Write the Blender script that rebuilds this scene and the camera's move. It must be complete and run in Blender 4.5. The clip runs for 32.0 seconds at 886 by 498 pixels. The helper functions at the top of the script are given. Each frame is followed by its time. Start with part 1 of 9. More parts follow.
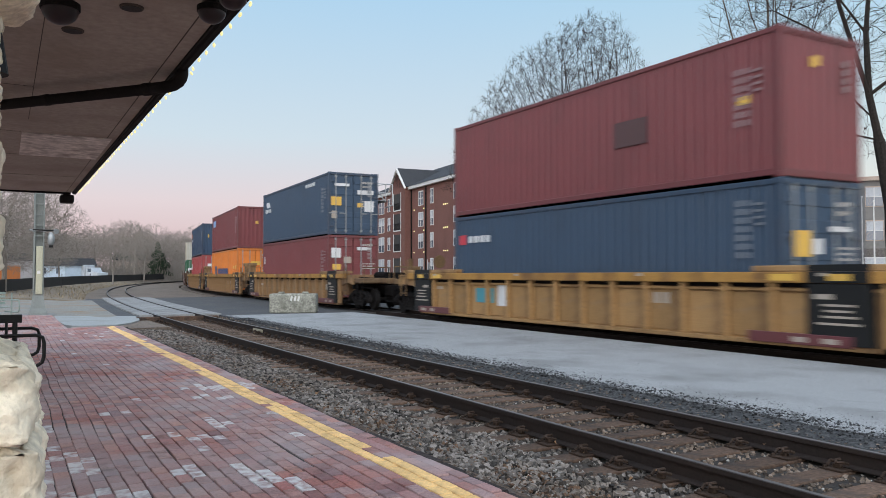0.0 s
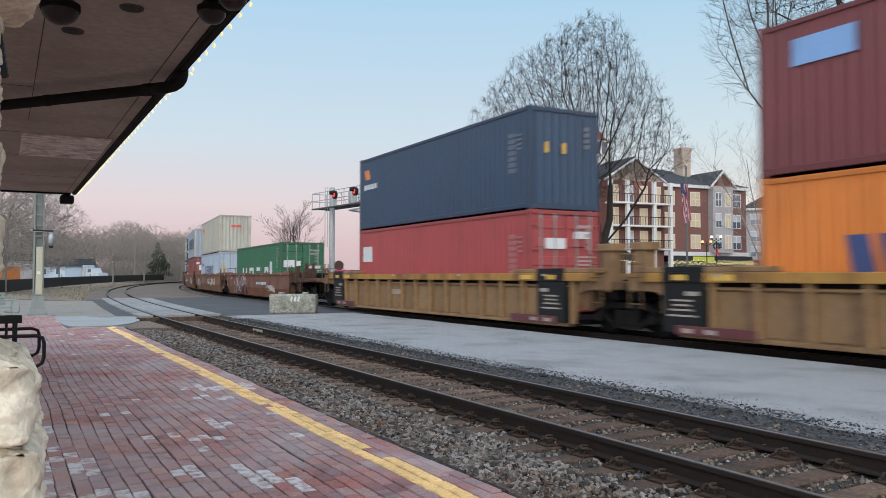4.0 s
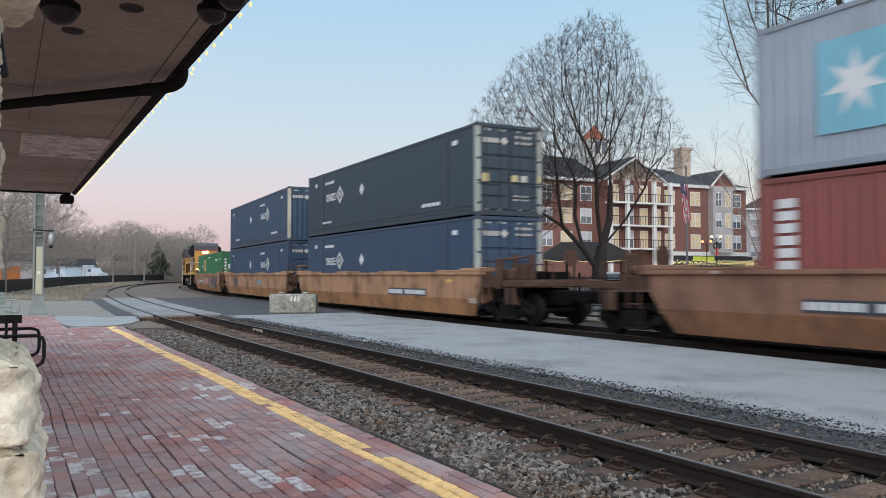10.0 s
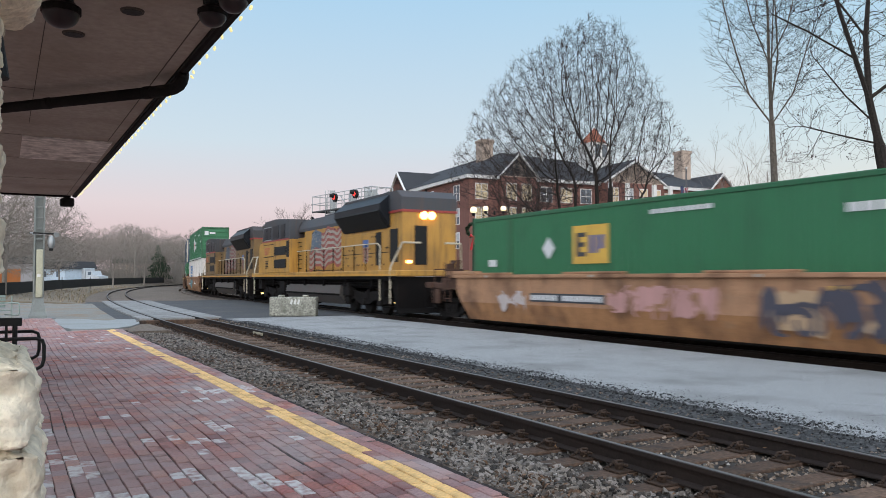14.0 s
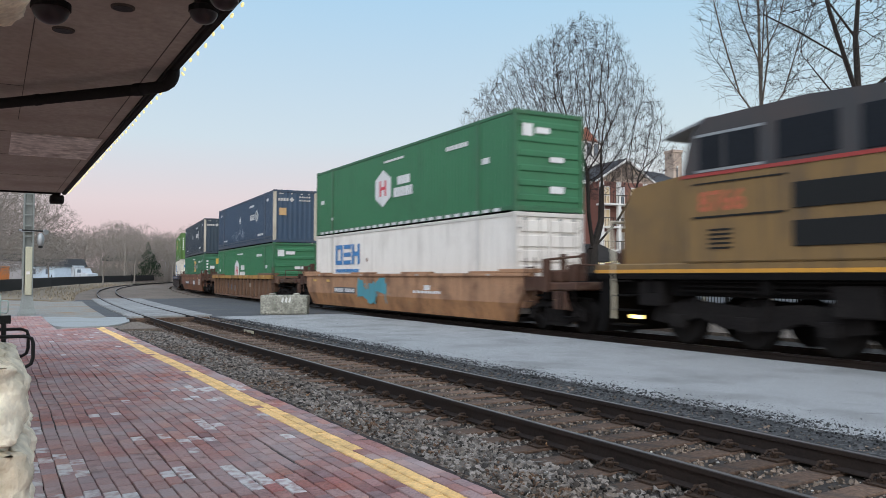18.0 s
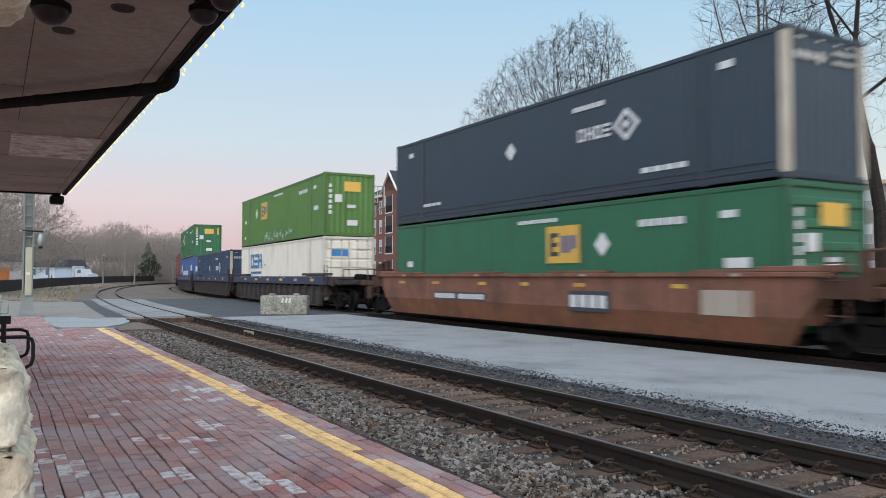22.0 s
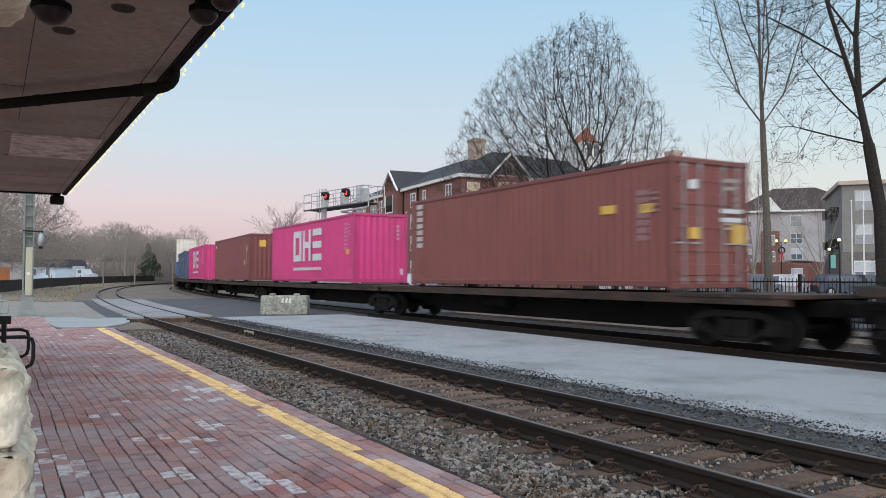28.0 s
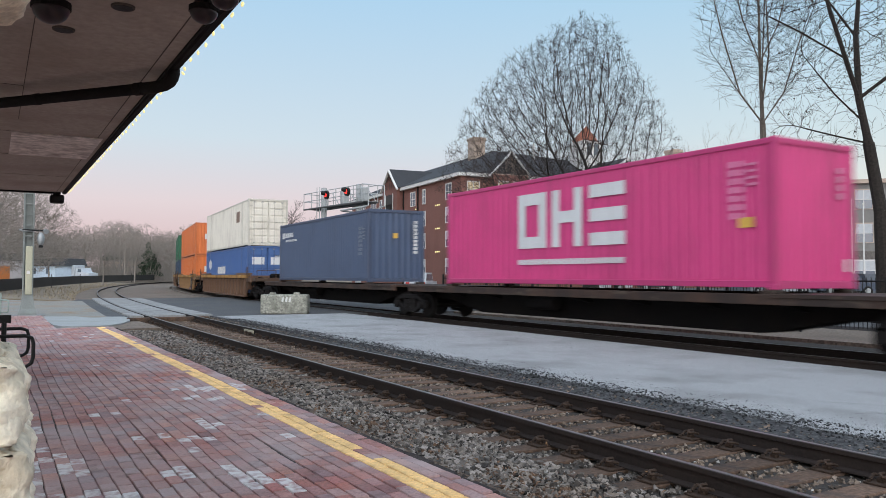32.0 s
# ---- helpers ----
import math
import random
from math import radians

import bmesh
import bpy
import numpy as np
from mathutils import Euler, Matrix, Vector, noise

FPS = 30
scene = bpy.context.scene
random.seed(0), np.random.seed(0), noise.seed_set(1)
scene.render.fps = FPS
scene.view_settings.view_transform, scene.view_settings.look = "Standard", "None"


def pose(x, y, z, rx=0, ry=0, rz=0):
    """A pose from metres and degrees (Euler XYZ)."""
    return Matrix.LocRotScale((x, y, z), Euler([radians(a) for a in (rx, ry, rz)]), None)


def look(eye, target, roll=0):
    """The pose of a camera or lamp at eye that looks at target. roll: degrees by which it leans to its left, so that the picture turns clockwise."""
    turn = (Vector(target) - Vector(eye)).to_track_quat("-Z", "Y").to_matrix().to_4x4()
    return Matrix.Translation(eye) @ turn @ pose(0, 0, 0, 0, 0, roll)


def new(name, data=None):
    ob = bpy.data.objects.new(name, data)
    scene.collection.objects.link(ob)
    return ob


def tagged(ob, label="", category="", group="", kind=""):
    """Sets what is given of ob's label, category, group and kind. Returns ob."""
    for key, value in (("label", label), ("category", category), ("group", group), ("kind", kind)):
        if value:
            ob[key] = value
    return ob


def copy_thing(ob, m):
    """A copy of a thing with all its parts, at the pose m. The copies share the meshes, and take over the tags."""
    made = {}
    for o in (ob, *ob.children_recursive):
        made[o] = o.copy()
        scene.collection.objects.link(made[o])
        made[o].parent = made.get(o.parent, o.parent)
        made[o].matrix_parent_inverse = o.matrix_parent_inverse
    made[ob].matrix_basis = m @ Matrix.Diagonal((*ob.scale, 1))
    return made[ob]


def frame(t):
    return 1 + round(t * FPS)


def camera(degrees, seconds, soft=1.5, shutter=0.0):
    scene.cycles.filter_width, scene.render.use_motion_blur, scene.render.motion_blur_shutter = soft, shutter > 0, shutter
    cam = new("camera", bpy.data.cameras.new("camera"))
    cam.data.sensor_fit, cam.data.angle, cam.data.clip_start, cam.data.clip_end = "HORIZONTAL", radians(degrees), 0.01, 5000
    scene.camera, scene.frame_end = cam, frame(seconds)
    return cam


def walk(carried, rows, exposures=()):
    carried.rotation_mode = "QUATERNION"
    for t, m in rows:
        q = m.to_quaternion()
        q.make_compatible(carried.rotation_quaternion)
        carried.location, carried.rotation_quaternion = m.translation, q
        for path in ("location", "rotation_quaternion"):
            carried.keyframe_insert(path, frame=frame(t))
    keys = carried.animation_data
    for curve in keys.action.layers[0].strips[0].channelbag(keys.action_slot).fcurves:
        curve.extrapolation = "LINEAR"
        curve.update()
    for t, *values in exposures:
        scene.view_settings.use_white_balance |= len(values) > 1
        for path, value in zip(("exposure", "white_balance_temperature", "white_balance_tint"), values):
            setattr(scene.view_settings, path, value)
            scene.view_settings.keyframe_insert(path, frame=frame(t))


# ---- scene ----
# ------------------------------------------------------------------ camera
EYE = Vector((0.0, 0.0, 1.441))        # railhead is z = 0, the tracks run along x
LENS = 1382.6


def aim(yaw, pitch, roll):
    ahead = Vector((-math.cos(yaw) * math.cos(pitch), math.sin(yaw) * math.cos(pitch), math.sin(pitch)))
    return look(EYE, EYE + ahead, math.degrees(roll))


def nudged(dx, dy, roll=0.0):
    return aim(0.5120 - dx / LENS / 1.15, 0.0333 + dy / LENS, roll)


cam = camera(59.11, 32.0, soft=0.5, shutter=0.5)
walk(cam, [
    (0.0, nudged(0, 0)), (2.6, nudged(0, 0.3)), (5.5, nudged(0, 1.2)), (9.0, nudged(0, 0.6)), (12.0, nudged(0, 0.6)),
    (12.7, nudged(1.2, 1.6)), (13.4, nudged(1.8, 4.2)), (13.9, nudged(0.8, 5.8, 0.0004)), (14.5, nudged(-3.2, 6.4, 0.001)),
    (15.5, nudged(-11.5, 5.6, 0.002)), (16.5, nudged(-17.9, 3.8, 0.0024)), (17.2, nudged(-17.2, 3.4, 0.0025)),
    (19.0, nudged(-17.0, 2.9, 0.0025)), (21.0, nudged(-17.0, 2.9, 0.0025)), (23.0, nudged(-16.8, 5.0, 0.0025)),
    (24.3, nudged(-16.8, 2.9, 0.0025)), (26.5, nudged(-16.8, 2.7, 0.0025)), (28.0, nudged(-16.5, 4.0, 0.0025)),
    (29.5, nudged(-16.7, 3.0, 0.0025)), (32.0, nudged(-16.6, 2.2, 0.0025))])
scene.view_settings.exposure = 0.0

# ------------------------------------------------------------------ light: dusk, the sun just below the horizon behind the station
world = bpy.data.worlds.new("dusk_sky")
scene.world = world
world.use_nodes = True
wn, wl = world.node_tree.nodes, world.node_tree.links
wn.clear()
sky = wn.new("ShaderNodeTexSky")
sky.sky_type, sky.sun_disc = "NISHITA", False
sky.sun_elevation, sky.sun_rotation = radians(2.0), radians(70)
sky_geo = wn.new("ShaderNodeTexCoord")
sky_xyz = wn.new("ShaderNodeSeparateXYZ")
ramp = wn.new("ShaderNodeValToRGB")
ramp.color_ramp.elements[0].position, ramp.color_ramp.elements[0].color = 0.0, (0.62, 0.50, 0.53, 1)
ramp.color_ramp.elements[1].position, ramp.color_ramp.elements[1].color = 1.0, (0.95, 1.20, 1.55, 1)
for at, col in ((0.03, (0.70, 0.53, 0.56, 1)), (0.09, (0.76, 0.66, 0.70, 1)), (0.17, (0.62, 0.73, 0.82, 1)), (0.34, (0.43, 0.655, 0.86, 1)), (0.55, (0.62, 0.84, 1.12, 1))):
    ramp.color_ramp.elements.new(at).color = col
# the pink belt lies over the bend; towards the apartment houses the horizon turns cream
ramp_warm = wn.new("ShaderNodeValToRGB")
ramp_warm.color_ramp.elements[0].position, ramp_warm.color_ramp.elements[0].color = 0.0, (0.66, 0.60, 0.50, 1)
ramp_warm.color_ramp.elements[1].position, ramp_warm.color_ramp.elements[1].color = 1.0, (0.95, 1.20, 1.55, 1)
for at, col in ((0.03, (0.80, 0.76, 0.64, 1)), (0.09, (0.78, 0.79, 0.75, 1)), (0.17, (0.64, 0.76, 0.81, 1)), (0.34, (0.43, 0.665, 0.85, 1)), (0.55, (0.62, 0.84, 1.12, 1))):
    ramp_warm.color_ramp.elements.new(at).color = col
side_dot = wn.new("ShaderNodeVectorMath")
side_dot.operation = "DOT_PRODUCT"
side_dot.inputs[1].default_value = (0.49, 0.872, 0.0)
side_range = wn.new("ShaderNodeMapRange")
side_range.inputs["From Min"].default_value, side_range.inputs["From Max"].default_value = 0.0, 0.46
side_mix = wn.new("ShaderNodeMixRGB")
sky_mix = wn.new("ShaderNodeMixRGB")
sky_mix.inputs[0].default_value = 0.985
bg = wn.new("ShaderNodeBackground")
bg.inputs[1].default_value = 1.0
wout = wn.new("ShaderNodeOutputWorld")
wl.new(sky_geo.outputs["Generated"], sky_xyz.inputs[0])
wl.new(sky_xyz.outputs["Z"], ramp.inputs[0])
wl.new(sky.outputs[0], sky_mix.inputs[1])
wl.new(sky_xyz.outputs["Z"], ramp_warm.inputs[0])
wl.new(sky_geo.outputs["Generated"], side_dot.inputs[0])
wl.new(side_dot.outputs["Value"], side_range.inputs["Value"])
wl.new(side_range.outputs[0], side_mix.inputs[0])
wl.new(ramp.outputs[0], side_mix.inputs[1])
wl.new(ramp_warm.outputs[0], side_mix.inputs[2])
wl.new(side_mix.outputs[0], sky_mix.inputs[2])
# afterglow round the place where the sun went down, behind the viewer
glow_dot = wn.new("ShaderNodeVectorMath")
glow_dot.operation = "DOT_PRODUCT"
glow_dot.inputs[1].default_value = Vector((0.86, -0.45, 0.24)).normalized()
glow_ramp = wn.new("ShaderNodeValToRGB")
glow_ramp.color_ramp.elements[0].position, glow_ramp.color_ramp.elements[0].color = 0.15, (0, 0, 0, 1)
glow_ramp.color_ramp.elements[1].position, glow_ramp.color_ramp.elements[1].color = 1.0, (1.9, 1.85, 1.8, 1)
sky_sum = wn.new("ShaderNodeMixRGB")
sky_sum.blend_type = "ADD"
sky_sum.inputs[0].default_value = 1.0
wl.new(sky_geo.outputs["Generated"], glow_dot.inputs[0])
wl.new(glow_dot.outputs["Value"], glow_ramp.inputs[0])
wl.new(sky_mix.outputs[0], sky_sum.inputs[1])
wl.new(glow_ramp.outputs[0], sky_sum.inputs[2])
wl.new(sky_sum.outputs[0], bg.inputs[0])
wl.new(bg.outputs[0], wout.inputs[0])
sun = new("sun", bpy.data.lights.new("sun", "SUN"))
sun.data.energy, sun.data.angle, sun.data.color = 0.5, radians(60), (1.0, 0.93, 0.86)
sun.matrix_world = look((60, -40, 30), (0, 0, 0))

# ------------------------------------------------------------------ materials


def material(name, color, rough=0.7, metal=0.0, grain=40.0, vary=0.25, bump=0.15, stain=1.5, stain_color=None, stain_amount=0.35,
             island=0.0, spec=0.22, coords="Object"):
    m = bpy.data.materials.new(name)
    m.use_nodes = True
    n, l = m.node_tree.nodes, m.node_tree.links
    b = n["Principled BSDF"]
    b.inputs["Metallic"].default_value, b.inputs["Specular IOR Level"].default_value = metal, spec
    tc = n.new("ShaderNodeTexCoord")
    fine = n.new("ShaderNodeTexNoise")
    fine.inputs["Scale"].default_value, fine.inputs["Detail"].default_value = grain, 6
    broad = n.new("ShaderNodeTexNoise")
    broad.inputs["Scale"].default_value, broad.inputs["Detail"].default_value = stain, 5
    l.new(tc.outputs[coords], fine.inputs["Vector"])
    l.new(tc.outputs[coords], broad.inputs["Vector"])
    dark, lite = [max(0.0, c * (1 - vary)) for c in color], [min(1.0, c * (1 + vary)) for c in color]
    r1 = n.new("ShaderNodeValToRGB")
    r1.color_ramp.elements[0].position, r1.color_ramp.elements[1].position = 0.3, 0.7
    r1.color_ramp.elements[0].color, r1.color_ramp.elements[1].color = (*dark, 1), (*lite, 1)
    l.new(fine.outputs["Fac"], r1.inputs[0])
    r2 = n.new("ShaderNodeValToRGB")
    r2.color_ramp.elements[0].position, r2.color_ramp.elements[1].position = 0.48, 0.72
    r2.color_ramp.elements[0].color, r2.color_ramp.elements[1].color = (0, 0, 0, 1), (stain_amount,) * 3 + (1,)
    l.new(broad.outputs["Fac"], r2.inputs[0])
    mx = n.new("ShaderNodeMixRGB")
    sc = stain_color or [c * 0.55 for c in color]
    mx.inputs[2].default_value = (*sc, 1)
    l.new(r2.outputs[0], mx.inputs[0])
    l.new(r1.outputs[0], mx.inputs[1])
    last = mx.outputs[0]
    if island:
        info = n.new("ShaderNodeObjectInfo")
        geo = n.new("ShaderNodeNewGeometry")
        add = n.new("ShaderNodeMath")
        add.operation = "ADD"
        l.new(info.outputs["Random"], add.inputs[0])
        l.new(geo.outputs["Random Per Island"], add.inputs[1])
        fr = n.new("ShaderNodeMath")
        fr.operation = "FRACT"
        l.new(add.outputs[0], fr.inputs[0])
        hs = n.new("ShaderNodeHueSaturation")
        mr = n.new("ShaderNodeMapRange")
        mr.inputs["To Min"].default_value, mr.inputs["To Max"].default_value = 1 - island, 1 + island
        l.new(fr.outputs[0], mr.inputs["Value"])
        l.new(mr.outputs[0], hs.inputs["Value"])
        l.new(last, hs.inputs["Color"])
        last = hs.outputs[0]
    l.new(last, b.inputs["Base Color"])
    rr = n.new("ShaderNodeMapRange")
    rr.inputs["To Min"].default_value, rr.inputs["To Max"].default_value = max(0.02, rough - 0.12), min(1, rough + 0.12)
    l.new(fine.outputs["Fac"], rr.inputs["Value"])
    l.new(rr.outputs[0], b.inputs["Roughness"])
    if bump:
        bp = n.new("ShaderNodeBump")
        bp.inputs["Strength"].default_value, bp.inputs["Distance"].default_value = bump, 0.02
        l.new(fine.outputs["Fac"], bp.inputs["Height"])
        l.new(bp.outputs[0], b.inputs["Normal"])
    return m


def glow(name, color, strength):
    m = material(name, color, 0.4, bump=0)
    b = m.node_tree.nodes["Principled BSDF"]
    b.inputs["Emission Color"].default_value, b.inputs["Emission Strength"].default_value = (*color, 1), strength
    return m


def glass(name, color=(0.03, 0.04, 0.05)):
    return material(name, color, 0.12, vary=0.1, bump=0, spec=0.9, stain_amount=0.1)


PAINT = {}


def paint(name, color, rough=0.5, rust=(0.09, 0.05, 0.035), dirt=0.3):
    """Weathered paint on steel, with rusty and sooty streaks that run down."""
    if name not in PAINT:
        m = material(name, color, rough, spec=0.5, grain=60, vary=0.10, bump=0.03, stain=0.8, stain_color=rust, stain_amount=dirt * 0.5)
        n, l = m.node_tree.nodes, m.node_tree.links
        b = n["Principled BSDF"]
        src = b.inputs["Base Color"].links[0].from_socket
        tc = n.new("ShaderNodeTexCoord")
        mp = n.new("ShaderNodeMapping")
        mp.inputs["Scale"].default_value = (6.0, 6.0, 0.35)
        ns = n.new("ShaderNodeTexNoise")
        ns.inputs["Scale"].default_value, ns.inputs["Detail"].default_value = 1.6, 8
        r = n.new("ShaderNodeValToRGB")
        r.color_ramp.elements[0].position, r.color_ramp.elements[1].position = 0.52, 0.8
        r.color_ramp.elements[0].color, r.color_ramp.elements[1].color = (0, 0, 0, 1), (dirt, dirt, dirt, 1)
        mx = n.new("ShaderNodeMixRGB")
        mx.inputs[2].default_value = (*rust, 1)
        l.new(tc.outputs["Object"], mp.inputs[0])
        l.new(mp.outputs[0], ns.inputs["Vector"])
        l.new(ns.outputs["Fac"], r.inputs[0])
        l.new(r.outputs[0], mx.inputs[0])
        l.new(src, mx.inputs[1])
        l.new(mx.outputs[0], b.inputs["Base Color"])
        PAINT[name] = m
    return PAINT[name]


M_STEEL = material("dark_sooty_steel", (0.007, 0.0063, 0.0062), 0.9, 0.0, stain_color=(0.018, 0.0125, 0.010), spec=0.06)
M_TRUCK = material("dusty_cast_iron", (0.0125, 0.0108, 0.0105), 0.9, spec=0.10, grain=20, vary=0.4, bump=0.4, stain=2.5, stain_color=(0.02, 0.018, 0.017), stain_amount=0.7)
M_WHEEL = material("worn_wheel_steel", (0.012, 0.0105, 0.010), 0.75, 0.1, spec=0.12)
M_RAIL = material("rusty_rail_side", (0.022, 0.016, 0.014), 0.85, 0.0, stain_color=(0.035, 0.022, 0.016), spec=0.2)
M_RAILTOP = material("worn_rail_head", (0.13, 0.115, 0.105), 0.42, 0.6, vary=0.2, bump=0.02)
M_TIE = material("weathered_tie_wood", (0.105, 0.066, 0.046), 0.92, grain=22, vary=0.45, bump=0.7, stain=3.5, stain_color=(0.045, 0.036, 0.032), stain_amount=0.8, island=0.35)
M_CRIB = material("brown_crib_stone", (0.135, 0.104, 0.082), 0.92, grain=50, vary=0.3, bump=0.3, stain=1.2, stain_color=(0.15, 0.10, 0.065), stain_amount=0.5, island=0.8)
M_PLATE = material("rusty_tie_plate", (0.040, 0.026, 0.019), 0.85, grain=60, vary=0.4, bump=0.3, stain=9, stain_color=(0.085, 0.045, 0.025), spec=0.2)
M_BALLAST = material("grey_ballast", (0.036, 0.030, 0.026), 0.95, grain=30, vary=0.5, bump=0.8, stain=0.8, stain_color=(0.09, 0.07, 0.055))
M_GRAVEL = material("brown_bend_gravel", (0.150, 0.118, 0.094), 0.95, grain=14, vary=0.5, bump=0.8, stain=0.35, stain_color=(0.085, 0.066, 0.052), stain_amount=0.7)
M_STONE = material("ballast_stone", (0.135, 0.118, 0.105), 0.9, grain=50, vary=0.3, bump=0.3, stain=0.9, stain_color=(0.085, 0.062, 0.045), stain_amount=0.6, island=0.88)
M_ASPHALT = material("dusty_worn_asphalt", (0.268, 0.268, 0.266), 0.95, grain=85, vary=0.6, bump=0.35, stain=0.8, stain_color=(0.155, 0.152, 0.148), stain_amount=0.75)
M_ROAD = material("dark_asphalt", (0.066, 0.066, 0.069), 0.85, grain=40, vary=0.4, bump=0.5, stain=0.5, stain_color=(0.10, 0.092, 0.082), stain_amount=0.7)
M_CONCRETE = material("worn_crossing_concrete", (0.235, 0.232, 0.225), 0.9, grain=30, vary=0.3, bump=0.4, stain=1.6, stain_color=(0.13, 0.12, 0.11), stain_amount=0.8, island=0.12)
M_APRON = material("brown_stained_concrete", (0.215, 0.205, 0.185), 0.92, grain=18, vary=0.35, bump=0.5, stain=0.6, stain_color=(0.25, 0.165, 0.095), stain_amount=0.95)
M_BARRIER = material("old_rough_concrete", (0.27, 0.265, 0.225), 0.95, grain=16, vary=0.5, bump=0.8, stain=4, stain_color=(0.10, 0.10, 0.082), stain_amount=0.8)
M_EARTH = material("dry_ground", (0.17, 0.135, 0.105), 0.95, grain=12, vary=0.4, bump=0.6, stain=0.25, stain_color=(0.16, 0.14, 0.09))


def gritty_edge(m, y_edge, dark):
    """The dusty surface breaks up into bare dark grit along its edge beside the track."""
    n, l = m.node_tree.nodes, m.node_tree.links
    b = n["Principled BSDF"]
    last = b.inputs["Base Color"].links[0].from_socket
    geo, sep = n.new("ShaderNodeNewGeometry"), n.new("ShaderNodeSeparateXYZ")
    l.new(geo.outputs["Position"], sep.inputs[0])
    total = None
    for scale, detail, gain in ((1.4, 4, 1.5), (11.0, 4, 1.4), (70.0, 3, 2.4)):
        ns, mul = n.new("ShaderNodeTexNoise"), n.new("ShaderNodeMath")
        ns.inputs["Scale"].default_value, ns.inputs["Detail"].default_value = scale, detail
        l.new(geo.outputs["Position"], ns.inputs["Vector"])
        mul.operation = "MULTIPLY_ADD"
        mul.inputs[1].default_value, mul.inputs[2].default_value = gain, -0.5 * gain
        l.new(ns.outputs["Fac"], mul.inputs[0])
        if total is None:
            total = mul.outputs[0]
        else:
            add = n.new("ShaderNodeMath")
            l.new(total, add.inputs[0])
            l.new(mul.outputs[0], add.inputs[1])
            total = add.outputs[0]
    far = n.new("ShaderNodeMath")
    far.operation = "MULTIPLY_ADD"
    far.inputs[1].default_value, far.inputs[2].default_value = -1.25, 1.25 * y_edge
    l.new(sep.outputs["Y"], far.inputs[0])
    add = n.new("ShaderNodeMath")
    l.new(total, add.inputs[0])
    l.new(far.outputs[0], add.inputs[1])
    r, mx = n.new("ShaderNodeValToRGB"), n.new("ShaderNodeMixRGB")
    r.color_ramp.elements[0].position, r.color_ramp.elements[1].position = 0.05, 0.30
    r.color_ramp.elements[0].color, r.color_ramp.elements[1].color = (0, 0, 0, 1), (0.9, 0.9, 0.9, 1)
    l.new(add.outputs[0], r.inputs[0])
    mx.inputs[2].default_value = (*dark, 1)
    l.new(r.outputs[0], mx.inputs[0])
    l.new(last, mx.inputs[1])
    l.new(mx.outputs[0], b.inputs["Base Color"])


gritty_edge(M_ASPHALT, 7.32, (0.045, 0.045, 0.047))


def paving_brick(name, colors, white=0.0):
    """Fired clay pavers: each brick takes its own tone; worn, dusty, some splashed with old white paint."""
    m = material(name, colors[1], 0.82, grain=50, vary=0.0, bump=0.45, stain=0.7, stain_amount=0.0)
    n, l = m.node_tree.nodes, m.node_tree.links
    b = n["Principled BSDF"]
    info, geo, add, fr = n.new("ShaderNodeObjectInfo"), n.new("ShaderNodeNewGeometry"), n.new("ShaderNodeMath"), n.new("ShaderNodeMath")
    add.operation, fr.operation = "ADD", "FRACT"
    l.new(info.outputs["Random"], add.inputs[0])
    l.new(geo.outputs["Random Per Island"], add.inputs[1])
    l.new(add.outputs[0], fr.inputs[0])
    tone = n.new("ShaderNodeValToRGB")
    for k, c in enumerate(colors):
        at = k / (len(colors) - 1)
        e = tone.color_ramp.elements[k] if k < 1 else tone.color_ramp.elements.new(at) if k < len(colors) - 1 else tone.color_ramp.elements[-1]
        e.position, e.color = at, (*c, 1)
    l.new(fr.outputs[0], tone.inputs[0])
    last = tone.outputs[0]
    pos = geo.outputs["Position"]
    for scale, lo, hi, amount, tint in ((45.0, 0.42, 0.75, 0.55, (0.075, 0.045, 0.04)), (0.75, 0.34, 0.72, 0.80, (0.37, 0.315, 0.305)), (5.0, 0.56, 0.72, 0.45, (0.09, 0.055, 0.05)), (13.0, 0.34, 0.60, white, (0.60, 0.58, 0.57))):
        if not amount:
            continue
        ns, r, mx = n.new("ShaderNodeTexNoise"), n.new("ShaderNodeValToRGB"), n.new("ShaderNodeMixRGB")
        ns.inputs["Scale"].default_value, ns.inputs["Detail"].default_value = scale, 5
        r.color_ramp.elements[0].position, r.color_ramp.elements[1].position = lo, hi
        r.color_ramp.elements[0].color, r.color_ramp.elements[1].color = (0, 0, 0, 1), (amount,) * 3 + (1,)
        mx.inputs[2].default_value = (*tint, 1)
        l.new(pos, ns.inputs["Vector"])
        l.new(ns.outputs["Fac"], r.inputs[0])
        l.new(r.outputs[0], mx.inputs[0])
        l.new(last, mx.inputs[1])
        last = mx.outputs[0]
    l.new(last, b.inputs["Base Color"])
    return m


CLAY = [(0.190, 0.095, 0.095), (0.403, 0.140, 0.106), (0.280, 0.118, 0.106), (0.470, 0.196, 0.140), (0.336, 0.224, 0.218), (0.370, 0.134, 0.118), (0.235, 0.146, 0.151), (0.448, 0.224, 0.190)]
M_BRICKPAVE = paving_brick("red_paving_brick", CLAY)
M_BRICKPALE = paving_brick("whitened_paving_brick", CLAY, 0.88)
M_BRICKYEL = material("yellow_painted_brick", (0.76, 0.485, 0.20), 0.75, grain=40, vary=0.2, bump=0.3, stain=7, stain_color=(0.35, 0.2, 0.1), stain_amount=0.5, island=0.12)
M_MORTAR = material("dark_sand_joint", (0.060, 0.050, 0.046), 0.95, bump=0.4)
